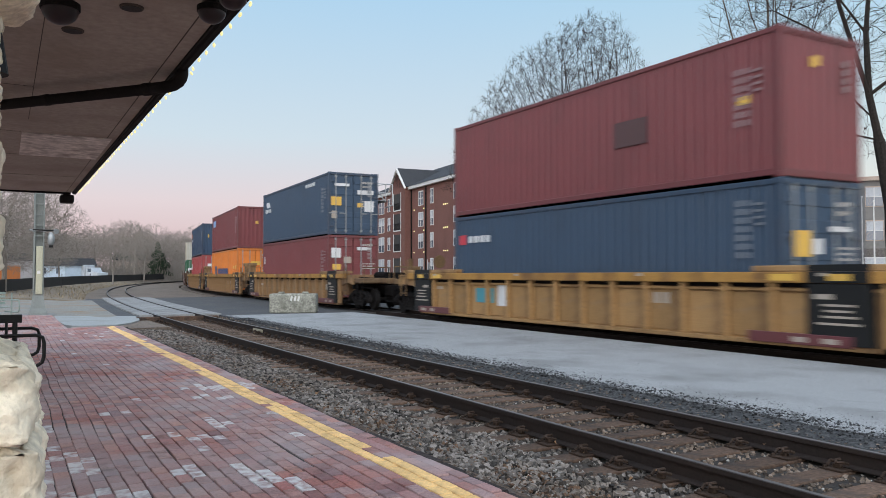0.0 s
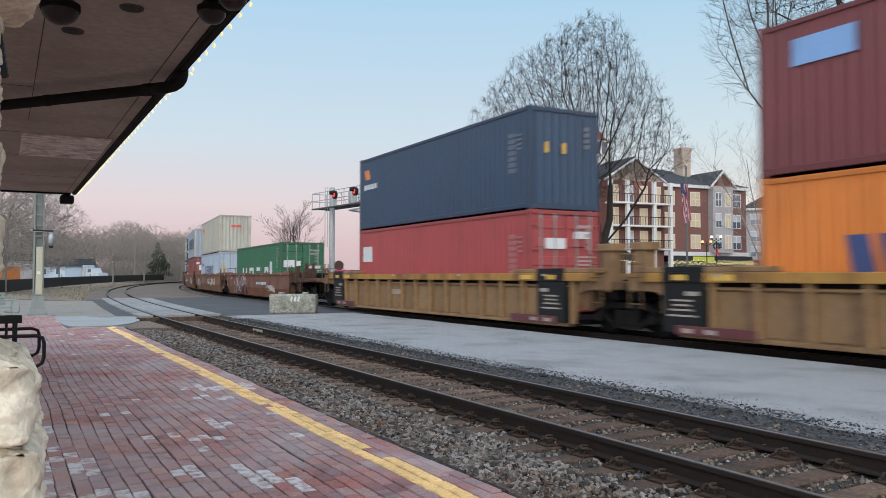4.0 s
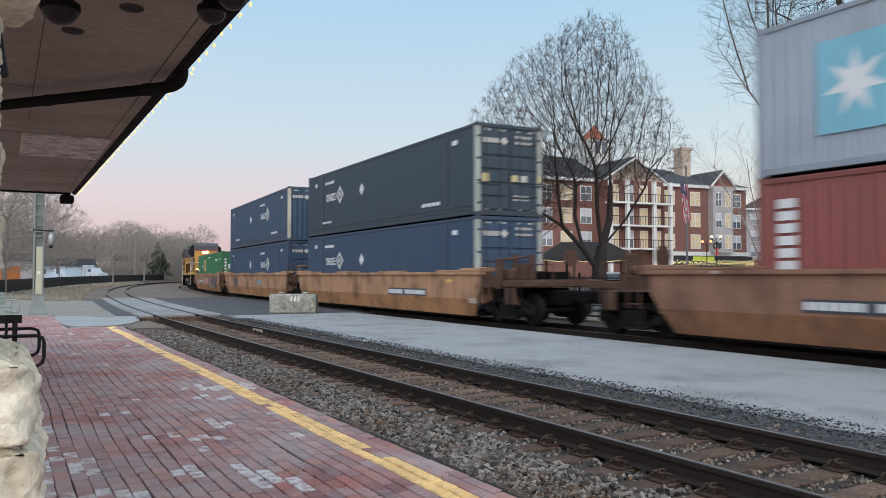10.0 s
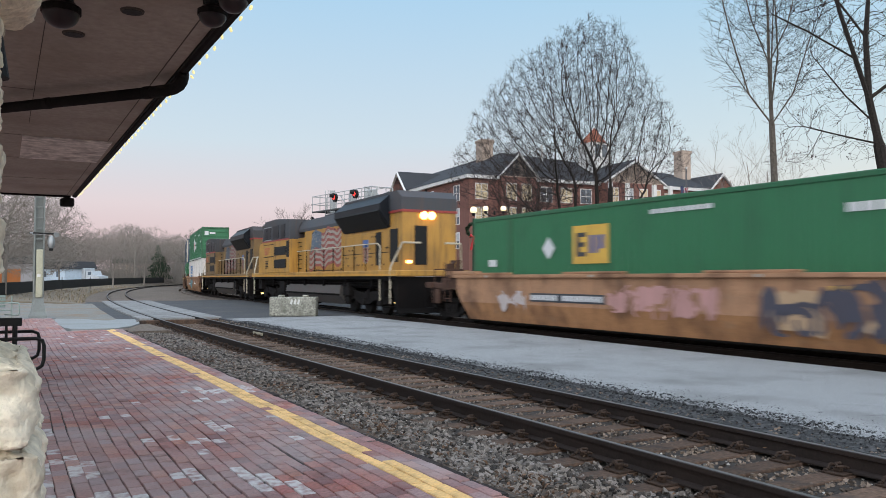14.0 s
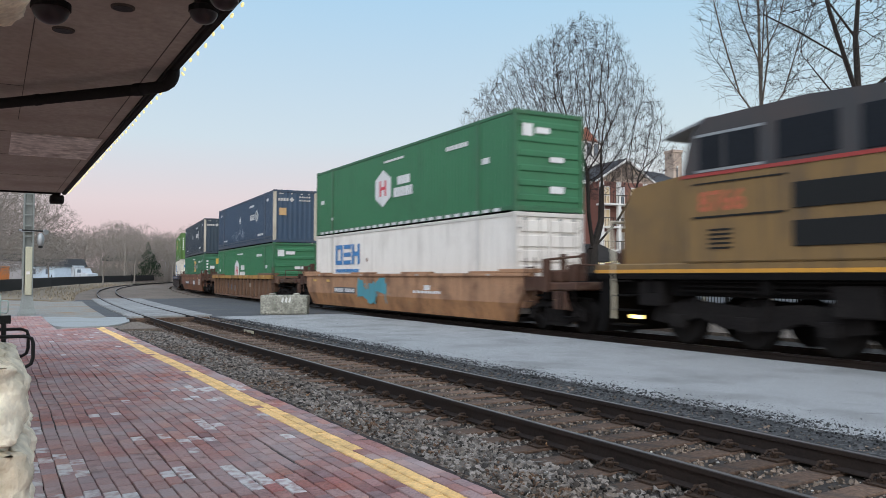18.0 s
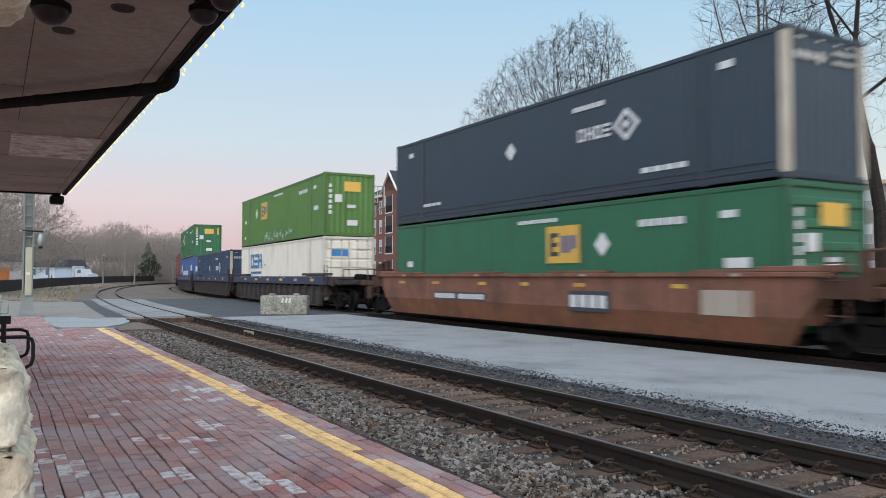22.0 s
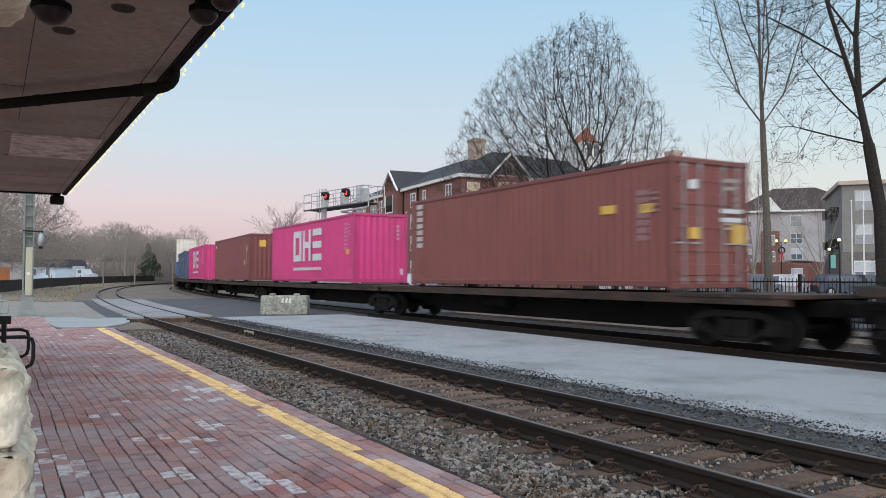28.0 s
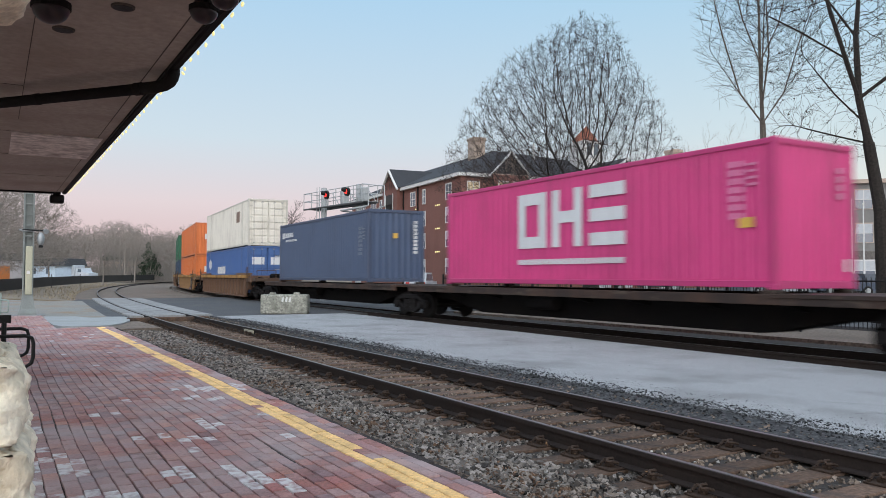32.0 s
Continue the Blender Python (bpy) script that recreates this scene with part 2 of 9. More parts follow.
M_LIME = material("rough_limestone", (0.78, 0.70, 0.55), 0.92, grain=22, vary=0.22, bump=1.0, stain=7, stain_color=(0.42, 0.33, 0.22), stain_amount=0.7, island=0.12)
M_SOFFIT = material("painted_soffit_board", (0.365, 0.32, 0.275), 0.85, grain=18, vary=0.14, bump=0.1, stain=0.9, stain_color=(0.25, 0.205, 0.165), stain_amount=0.8)
M_PATCH = material("bare_soffit_patch", (0.66, 0.61, 0.56), 0.9, grain=11, vary=0.3, bump=0.1, stain=5, stain_color=(0.25, 0.21, 0.185), stain_amount=0.7)
M_SEAM = material("soffit_joint", (0.09, 0.075, 0.065), 0.9, bump=0)
M_SPEAKER = material("dark_speaker_shell", (0.022, 0.013, 0.015), 0.35, vary=0.1, bump=0, spec=0.4)
M_BLACK = material("black_metal", (0.009, 0.009, 0.009), 0.6, stain_amount=0.2, spec=0.25)
M_GUTTER = material("dark_bronze_gutter", (0.012, 0.0105, 0.010), 0.85, spec=0.2)
M_ALU = material("weathered_aluminium", (0.32, 0.335, 0.34), 0.5, 0.6, vary=0.1, bump=0.05, stain=3)
M_BULB = glow("warm_string_bulb", (1.0, 0.80, 0.36), 0.85)
M_GLOBE = glow("lit_lamp_globe", (1.0, 0.80, 0.48), 1.0)
M_RED = glow("red_signal_lens", (1.0, 0.05, 0.04), 1.4)
M_HEAD = glow("lit_headlight", (1.0, 0.50, 0.13), 11.0)
M_STEP = glow("step_light", (1.0, 0.72, 0.25), 4.0)
M_WARMWIN = glow("lit_window_pane", (0.25, 0.20, 0.13), 0.0)
M_WARMWIN.node_tree.nodes["Principled BSDF"].inputs["Emission Color"].default_value = (1.0, 0.80, 0.50, 1)
M_WARMWIN.node_tree.nodes["Principled BSDF"].inputs["Emission Strength"].default_value = 0.30
M_GLASS = glass("dark_window_glass", (0.09, 0.11, 0.14))
M_CABGLASS = material("dark_cab_glass", (0.012, 0.014, 0.018), 0.4, bump=0, spec=0.12)
M_WHITE = material("white_trim_paint", (0.60, 0.585, 0.565), 0.6, vary=0.06, bump=0.05, stain_amount=0.15)
M_BRICKWALL = material("red_wall_brick", (0.180, 0.086, 0.070), 0.88, grain=25, vary=0.28, bump=0.3, stain=0.35)
M_BLIND = material("pale_window_blind", (0.42, 0.43, 0.45), 0.8, bump=0)
M_STUCCO = material("pale_stucco", (0.37, 0.345, 0.345), 0.9, grain=20, vary=0.1, bump=0.2, stain=0.4)
M_TAN = material("tan_stone_wall", (0.42, 0.33, 0.27), 0.9, grain=20, vary=0.2, bump=0.2)
M_ROOF = material("charcoal_shingles", (0.042, 0.043, 0.047), 0.9, grain=18, vary=0.35, bump=0.5, stain=0.4)
M_COPPER = material("rust_red_roof", (0.30, 0.11, 0.07), 0.7, stain_amount=0.3)
M_BARK = material("grey_brown_bark", (0.028, 0.023, 0.020), 0.95, grain=16, vary=0.4, bump=0.7, stain=2)
M_PALEBARK = material("pale_grey_bark", (0.115, 0.098, 0.082), 0.95, grain=16, vary=0.35, bump=0.6, stain=2)
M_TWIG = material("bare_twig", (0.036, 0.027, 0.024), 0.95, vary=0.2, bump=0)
# twigs of the far woods: distance haze is put into this pale base colour
M_HAZEDTWIG = material("haze_paled_twig", (0.225, 0.196, 0.170), 0.95, vary=0.25, bump=0)
M_PINE = material("dark_evergreen", (0.035, 0.055, 0.032), 0.9, vary=0.4, bump=0)
M_GRASS = material("dry_winter_grass", (0.19, 0.155, 0.115), 0.95, grain=20, vary=0.35, bump=0.4)

# ------------------------------------------------------------------ mesh helpers


class Geo:
    """Collects verts and faces; much quicker than bmesh for many plain pieces."""

    def __init__(self):
        self.v, self.f = [], []

    def box(self, x0, x1, y0, y1, z0, z1):
        i = len(self.v)
        self.v += [(x0, y0, z0), (x1, y0, z0), (x1, y1, z0), (x0, y1, z0), (x0, y0, z1), (x1, y0, z1), (x1, y1, z1), (x0, y1, z1)]
        self.f += [(i, i + 3, i + 2, i + 1), (i + 4, i + 5, i + 6, i + 7), (i, i + 1, i + 5, i + 4), (i + 1, i + 2, i + 6, i + 5),
                   (i + 2, i + 3, i + 7, i + 6), (i + 3, i, i + 4, i + 7)]
        return self

    def block(self, x0, x1, y0, y1, z0, z1, b=0.02):
        """A box with chamfered edges."""
        i = len(self.v)
        b = min(b, (x1 - x0) * 0.45, (y1 - y0) * 0.45, (z1 - z0) * 0.45)
        ring = lambda z, k: [(x0 + k, y0, z), (x1 - k, y0, z), (x1, y0 + k, z), (x1, y1 - k, z), (x1 - k, y1, z), (x0 + k, y1, z), (x0, y1 - k, z), (x0, y0 + k, z)]
        inner = lambda z: [(x0 + b, y0 + b * 0.6, z), (x1 - b, y0 + b * 0.6, z), (x1 - b * 0.6, y0 + b, z), (x1 - b * 0.6, y1 - b, z), (x1 - b, y1 - b * 0.6, z), (x0 + b, y1 - b * 0.6, z), (x0 + b * 0.6, y1 - b, z), (x0 + b * 0.6, y0 + b, z)]
        self.v += inner(z0) + ring(z0 + b, b) + ring(z1 - b, b) + inner(z1)
        for k in range(3):
            for j in range(8):
                a, c = i + 8 * k + j, i + 8 * k + (j + 1) % 8
                self.f.append((a, c, c + 8, a + 8))
        self.f.append(tuple(i + 7 - j for j in range(8)))
        self.f.append(tuple(i + 24 + j for j in range(8)))
        return self

    def tube(self, p0, p1, r0, r1=None, n=8, caps=True):
        p0, p1 = Vector(p0), Vector(p1)
        r1 = r0 if r1 is None else r1
        d = p1 - p0
        if d.length < 1e-6:
            return self
        d.normalize()
        a = d.cross(Vector((0, 0, 1)) if abs(d.z) < 0.9 else Vector((1, 0, 0))).normalized()
        b = d.cross(a)
        i = len(self.v)
        for p, r in ((p0, r0), (p1, r1)):
            for k in range(n):
                t = 2 * math.pi * k / n
                self.v.append(tuple(p + a * (r * math.cos(t)) + b * (r * math.sin(t))))
        for k in range(n):
            self.f.append((i + k, i + (k + 1) % n, i + n + (k + 1) % n, i + n + k))
        if caps:
            self.f.append(tuple(i + n - 1 - k for k in range(n)))
            self.f.append(tuple(i + n + k for k in range(n)))
        return self

    def bent(self, pts, r, n=10):
        """One tube that follows a bent line."""
        pts = [Vector(p) for p in pts]
        i = len(self.v)
        side = None
        for k, p in enumerate(pts):
            d = (pts[min(k + 1, len(pts) - 1)] - pts[max(k - 1, 0)]).normalized()
            side = side if side is not None else d.cross(Vector((0, 0, 1)) if abs(d.z) < 0.9 else Vector((1, 0, 0)))
            side = (side - d * side.dot(d)).normalized()
            up_ = d.cross(side)
            for j in range(n):
                a = 2 * math.pi * j / n
                self.v.append(tuple(p + side * (r * math.cos(a)) + up_ * (r * math.sin(a))))
        for k in range(len(pts) - 1):
            for j in range(n):
                self.f.append((i + k * n + j, i + k * n + (j + 1) % n, i + (k + 1) * n + (j + 1) % n, i + (k + 1) * n + j))
        self.f.append(tuple(i + n - 1 - j for j in range(n)))
        self.f.append(tuple(i + (len(pts) - 1) * n + j for j in range(n)))
        return self

    def pipe(self, pts, r, n=6):
        for p, q in zip(pts, pts[1:]):
            self.tube(p, q, r, n=n)
        return self

    def prism(self, outline, y0, y1, axis="y"):
        """Outline in (x, z), drawn out along y (or (y, z) along x, or (x, y) along z)."""
        i, n = len(self.v), len(outline)
        at = {"y": lambda u, w, t: (u, t, w), "x": lambda u, w, t: (t, u, w), "z": lambda u, w, t: (u, w, t)}[axis]
        self.v += [at(u, w, y0) for u, w in outline] + [at(u, w, y1) for u, w in outline]
        self.f.append(tuple(range(i, i + n)))
        self.f.append(tuple(range(i + 2 * n - 1, i + n - 1, -1)))
        for k in range(n):
            self.f.append((i + k, i + n + k, i + n + (k + 1) % n, i + (k + 1) % n))
        return self

    def ball(self, c, r, nu=10, nv=7, sz=1.0):
        i = len(self.v)
        for a in range(nv + 1):
            th = math.pi * a / nv
            for k in range(nu):
                ph = 2 * math.pi * k / nu
                self.v.append((c[0] + r * math.sin(th) * math.cos(ph), c[1] + r * math.sin(th) * math.sin(ph), c[2] + r * sz * math.cos(th)))
        for a in range(nv):
            for k in range(nu):
                self.f.append((i + a * nu + k, i + (a + 1) * nu + k, i + (a + 1) * nu + (k + 1) % nu, i + a * nu + (k + 1) % nu))
        return self

    def mesh(self, name, mat, smooth=False):
        me = bpy.data.meshes.new(name)
        me.from_pydata(self.v, [], self.f)
        if mat:
            me.materials.append(mat)
        if smooth:
            me.polygons.foreach_set("use_smooth", [True] * len(me.polygons))
        bm = bmesh.new()
        bm.from_mesh(me)
        bmesh.ops.recalc_face_normals(bm, faces=bm.faces)
        bm.to_mesh(me)
        bm.free()
        return me


SHARED = {}


def part(name, geo, mat, parent, label="", smooth=False, key=None):
    """One mesh object under a thing or a part. key: alike pieces share their mesh."""
    if key is not None and key in SHARED:
        me = SHARED[key]
    else:
        me = (geo() if callable(geo) else geo).mesh(name, mat, smooth)
        if key is not None:
            SHARED[key] = me
    ob = new(name, me)
    ob.parent = parent
    if label:
        tagged(ob, label)
    return ob


def solid(name, geo, mat, label, category, group="", kind="", smooth=False):
    return tagged(new(name, geo.mesh(name, mat, smooth)), label, category, group, kind)


def thing(name, label, category, group="", at=None, kind=""):
    ob = tagged(new(name), label, category, group, kind)
    ob.empty_display_size = 0.3
    if at is not None:
        ob.matrix_basis = at
    return ob


# ------------------------------------------------------------------ the two tracks: straight, then a long bend
BEND_X, FAR_Y, NEAR_Y, FAR_R = -18.0, 13.85, 5.45, 480.0
NEAR_R = FAR_R + FAR_Y - NEAR_Y


def on_track(s, base_y=FAR_Y, radius=FAR_R, off=0.0):
    """Place and heading (degrees) s metres along a track from the start of its bend; the train runs towards +s."""
    if s >= 0:
        return BEND_X + s, base_y + off, 0.0
    a = -s / radius
    return BEND_X - (radius - off) * math.sin(a), base_y + radius - (radius - off) * math.cos(a), -math.degrees(a)


def swept(profile, base_y, radius, s0, s1, step=4.0):
    """A profile (off, z) swept along a track."""
    g = Geo()
    n = len(profile)
    stations = [s0 + (s1 - s0) * k / max(1, round((s1 - s0) / step)) for k in range(max(1, round((s1 - s0) / step)) + 1)]
    for s in stations:
        for o, z in profile:
            x, y, _ = on_track(s, base_y, radius, o)
            g.v.append((x, y, z))
    for k in range(len(stations) - 1):
        for j in range(n):
            a, b = k * n + j, k * n + (j + 1) % n
            g.f.append((a, b, b + n, a + n))
    g.f.append(tuple(range(n)))
    g.f.append(tuple((len(stations) - 1) * n + n - 1 - j for j in range(n)))
    return g


def lay_track(name, base_y, radius, s0, s1, label):
    track = thing(name, label, "railway track")
    for side in (-1, 1):
        c = side * 0.7525
        rail = part("rail", swept([(c - 0.07, -0.17), (c + 0.07, -0.17), (c + 0.07, -0.158), (c + 0.012, -0.14), (c + 0.012, -0.045), (c + 0.036, -0.038),
                                   (c + 0.036, -0.004), (c + 0.028, -0.002), (c - 0.028, -0.002), (c - 0.036, -0.004), (c - 0.036, -0.038),
                                   (c - 0.012, -0.045), (c - 0.012, -0.14), (c - 0.07, -0.158)], base_y, radius, s0, s1), M_RAIL, track)
        part("rail_head", swept([(c - 0.026, -0.004), (c + 0.026, -0.004), (c + 0.018, 0.001), (c - 0.018, 0.001)], base_y, radius, s0, s1), M_RAILTOP, rail,
             "bright worn running surface")
    return track


def tie_geo():
    return Geo().block(-0.115, 0.115, -1.3, 1.3, -0.36, -0.178, 0.012)


def plate_geo():
    """Tie plate with a shoulder and a bent spring clip on either side of the rail."""
    g = Geo().block(-0.1, 0.1, -0.20, 0.20, -0.18, -0.163, 0.004)
    for e in (-1, 1):
        g.block(-0.035, 0.035, *sorted((e * 0.085, e * 0.135)), -0.165, -0.125, 0.01)
        g.pipe([(-0.07, e * 0.15, -0.150), (-0.075, e * 0.10, -0.118), (-0.03, e * 0.060, -0.118), (0.0, e * 0.075, -0.098), (0.0, e * 0.14, -0.096),
                (0.03, e * 0.165, -0.112), (0.07, e * 0.13, -0.108), (0.075, e * 0.08, -0.125)], 0.0135, 6)
        g.block(-0.085, -0.055, *sorted((e * 0.16, e * 0.19)), -0.165, -0.145, 0.006)
    return g


near_track = lay_track("near_track", NEAR_Y, NEAR_R, -200, 40, "empty near track of rusty rails on worn wooden ties")
far_track = lay_track("far_track", FAR_Y, FAR_R, -320, 60, "far track under the train, rusty rails on dark ties")
rnd = random.Random(4)
NEAR_TIES = []
for track, base_y, radius, lo, hi in ((near_track, NEAR_Y, NEAR_R, -12, 30), (far_track, FAR_Y, FAR_R, -20, 26)):
    s = lo
    while s < hi:
        x, y, h = on_track(s, base_y, radius)
        tie = part("tie", tie_geo, M_TIE, track, key="tie")
        tie.matrix_basis = pose(x, y + rnd.uniform(-0.04, 0.04), rnd.uniform(-0.012, 0.004), 0, 0, h + rnd.uniform(-1.2, 1.2))
        if track is near_track:
            NEAR_TIES.append(x)
            for side in (-0.7525, 0.7525):
                pl = part("tie_plate", plate_geo, M_PLATE, tie, key="tie_plate")
                pl.matrix_basis = pose(0, side, 0.004)
        s += 0.5 + rnd.uniform(-0.03, 0.03)

# ------------------------------------------------------------------ containers
LB = paint("faded_stencil", (0.34, 0.29, 0.24))
WHITE, BLACKP = paint("white_lettering", (0.58, 0.58, 0.58), dirt=0.25), paint("black_lettering", (0.03, 0.035, 0.045), dirt=0.1)
YELLOW = paint("yellow_placard", (0.60, 0.36, 0.06), dirt=0.4)
COLORS = {
    "maroon": (0.155, 0.031, 0.034), "navy": (0.022, 0.049, 0.090), "orange": (0.62, 0.18, 0.024), "red": (0.33, 0.050, 0.050),
    "green": (0.018, 0.110, 0.052), "cream": (0.38, 0.365, 0.31), "pale": (0.335, 0.395, 0.465), "grey": (0.265, 0.305, 0.355),
    "clay": (0.185, 0.050, 0.043), "brick": (0.205, 0.050, 0.042), "ink": (0.017, 0.033, 0.051), "blue": (0.019, 0.044, 0.088), "hubgreen": (0.019, 0.128, 0.052),
    "white": (0.66, 0.62, 0.575), "lime": (0.075, 0.170, 0.034), "royal": (0.045, 0.105, 0.27), "rust": (0.172, 0.046, 0.046),
    "pink": (0.53, 0.034, 0.170), "slate": (0.050, 0.075, 0.135), "tangerine": (0.60, 0.15, 0.035), "ivory": (0.68, 0.63, 0.545)}
FADED = paint("faded_door_stencil", (0.42, 0.40, 0.37), dirt=0.4)
M_ROD = material("dull_galvanised_rod", (0.27, 0.275, 0.275), 0.6, 0.2)
CREAMTAG = paint("cream_placard", (0.50, 0.40, 0.19), dirt=0.3)
CW, CH = 2.438, 2.896


def wavy(length, z0, z1, y, out, pitch, depth):
    """A corrugated steel wall along x at y; out = -1 or 1 is the side it faces."""
    g = Geo()
    xs, n = [], max(2, round(length / pitch))
    p = length / n
    for k in range(n):
        x = -length / 2 + k * p
        xs += [(x, 0.0), (x + p * 0.28, 0.0), (x + p * 0.46, depth), (x + p * 0.82, depth)]
    xs.append((length / 2, 0.0))
    for x, d in xs:
        g.v += [(x, y - out * d, z0), (x, y - out * d, z1), (x, y - out * (d + 0.004), z0), (x, y - out * (d + 0.004), z1)]
    for k in range(len(xs) - 1):
        a = 4 * k
        g.f += [(a, a + 4, a + 5, a + 1), (a + 2, a + 3, a + 7, a + 6), (a + 1, a + 5, a + 7, a + 3), (a, a + 2, a + 6, a + 4)]
    return g


def sideways(g):
    g.v = [(-y, x, z) for x, y, z in g.v]
    return g


def container(color, length=12.19, end="door", posts=None, label="", group="containers on the train"):
    light_coat = color in ("white", "ivory", "cream", "pale", "grey")
    m = paint(color + "_container_paint", COLORS[color], dirt=0.32 if light_coat else 0.5, rust=(0.09, 0.05, 0.035) if light_coat else [0.42 * c + 0.004 for c in COLORS[color]])
    dark = paint(color + "_container_rail", [c * 0.8 for c in COLORS[color]], dirt=0.4)
    pm = paint(posts + "_post_paint", (0.30, 0.32, 0.29) if posts == "steel" else (0.44, 0.39, 0.31), dirt=0.7) if posts else dark
    box = thing("shipping_container", label, "container", group)
    long53 = length > 14
    pitch, depth = (0.20, 0.022) if long53 else (0.278, 0.046)
    L2, W2 = length / 2, CW / 2
    k = (color, length)
    inner = length - 0.30
    for out, nm in ((-1, "side_wall"), (1, "side_wall")):
        part(nm, lambda: wavy(inner, 0.16, CH - 0.11, out * (W2 - 0.012), out, pitch, depth), m, box, key=("side", k, out))
    part("roof", lambda: Geo().box(-L2 + 0.05, L2 - 0.05, -W2 + 0.05, W2 - 0.05, CH - 0.05, CH - 0.012), m, box, key=("roof", k))
    part("floor", lambda: Geo().box(-L2 + 0.05, L2 - 0.05, -W2 + 0.05, W2 - 0.05, 0.08, 0.17), M_STEEL, box, key=("floor", length))
    for out in (-1, 1):
        y0, y1 = sorted((out * W2, out * (W2 - 0.09)))
        part("top_rail", lambda: Geo().block(-L2 + 0.1, L2 - 0.1, y0, y1, CH - 0.125, CH - 0.03, 0.01), dark, box, key=("trail", k, out))
        part("bottom_rail", lambda: Geo().block(-L2 + 0.1, L2 - 0.1, y0, y1, 0.045, 0.175, 0.01), dark, box, key=("brail", k, out))
        for e in (-1, 1):
            x0, x1 = sorted((e * L2, e * (L2 - 0.17)))
            yy = sorted((out * W2, out * (W2 - (0.16 if posts else 0.10))))
            part("corner_post", lambda: Geo().block(x0 + (0 if e > 0 else 0.003), x1 - (0 if e < 0 else 0.003), *yy, 0.11, CH - 0.11, 0.012), pm if e > 0 else dark, box, key=("post", k, posts, e, out))
            for z0, z1 in ((0.0, 0.12), (CH - 0.12, CH)):
                part("corner_casting", lambda: Geo().block(min(e * (L2 + 0.004), e * (L2 - 0.178)), max(e * (L2 + 0.004), e * (L2 - 0.178)),
                     min(out * (W2 + 0.004), out * (W2 - 0.162)), max(out * (W2 + 0.004), out * (W2 - 0.162)), z0, z1, 0.015), dark, box, key=("cast", k, e, out, z0))
            if long53:
                px = e * 6.1
                part("lift_post", lambda: Geo().block(px - 0.1, px + 0.1, *sorted((out * (W2 + 0.003), out * (W2 - 0.06))), 0.02, CH - 0.02, 0.01), dark, box, key=("lift", k, e, out))
    for e in (-1, 1):
        for z0, z1 in ((0.02, 0.16), (CH - 0.13, CH - 0.01)):
            part("end_sill", lambda: Geo().block(min(e * L2, e * (L2 - 0.1)), max(e * L2, e * (L2 - 0.1)), -W2 + 0.1, W2 - 0.1, z0, z1, 0.01), dark, box, key=("sill", k, e, z0))
    part("end_wall", lambda: sideways(wavy(CW - 0.24, 0.15, CH - 0.12, L2 - 0.03, 1, 0.28, 0.04)), m, box, key=("endw", k, -1))
    if end == "door":
        for out in (-1, 1):
            y0, y1 = sorted((out * 0.012, out * (W2 - 0.1)))

            def leaf():
                return Geo().block(L2 - 0.09, L2 - 0.045, y0, y1, 0.165, CH - 0.135, 0.01)
            door = part("door", leaf, m, box, key=("leaf", k, out))
            for q in range(6 if long53 else 5):
                zc, hz = (0.37 + q * 0.425, 0.165) if long53 else (0.42 + q * 0.52, 0.13)
                part("door_panel", lambda: Geo().block(L2 - 0.05, L2 + (0.0 if long53 else -0.02), y0 + 0.07, y1 - 0.07, zc - hz, zc + hz, 0.02), m, door, key=("dpanel", k, out, q))
            for q in (0.27, 0.75):
                yb = out * (0.1 + q * (W2 - 0.2))
                rm, rx = (dark, L2 + 0.018) if long53 else (M_ROD, L2 - 0.005)
                part("lock_rod", lambda: Geo().tube((rx, yb, 0.1), (rx, yb, CH - 0.1), 0.020 if long53 else 0.026, n=6), rm, door, "locking rod", key=("rod", color if long53 else "", length, yb))
                part("door_handle", lambda: Geo().block(rx - 0.005, rx + 0.025, min(yb, yb + out * 0.32), max(yb, yb + out * 0.32), 0.98, 1.02, 0.006), rm, door, key=("hdl", color if long53 else "", length, yb))
                for zc in (0.2, CH - 0.2):
                    part("rod_guide", lambda: Geo().block(L2 - 0.03, L2 + 0.012, yb - 0.055, yb + 0.055, zc - 0.035, zc + 0.035, 0.008), M_ROD, door, key=("guide", length, yb, zc))
            for q in range(4):
                part("hinge", lambda: Geo().block(L2 - 0.04, L2 + 0.006, min(out * (W2 - 0.26), out * (W2 - 0.02)), max(out * (W2 - 0.26), out * (W2 - 0.02)), 0.36 + q * 0.69, 0.43 + q * 0.69, 0.008), dark, door, key=("hinge", k, out, q))
        for q, (z0, n_) in enumerate(() if color in ("ink", "blue") else ((2.40, 5), (2.22, 4), (1.55, 6), (1.44, 5), (1.33, 6))):
            g = Geo()
            for j in range(n_):
                g.box(L2 - 0.018, L2 - 0.012, 0.45 + j * 0.105, 0.52 + j * 0.105, z0, z0 + (0.09 if q < 2 else 0.05))
            part("stencil", lambda: g, FADED, box, "row of pale unreadable stencilled bars", key=("dstencil", length, q))
    elif end == "ribs":
        def ribbed():
            return Geo().box(L2 - 0.07, L2 - 0.05, -W2 + 0.1, W2 - 0.1, 0.15, CH - 0.12)
        ew = part("end_wall", ribbed, m, box, key=("ribbed", k))
        for q in range(6):
            zc = 0.4 + q * 0.42
            part("end_rib", lambda: Geo().block(L2 - 0.06, L2 - 0.01, -W2 + 0.14, W2 - 0.14, zc - 0.09, zc + 0.09, 0.03), m, ew, key=("erib", k, q))
    else:
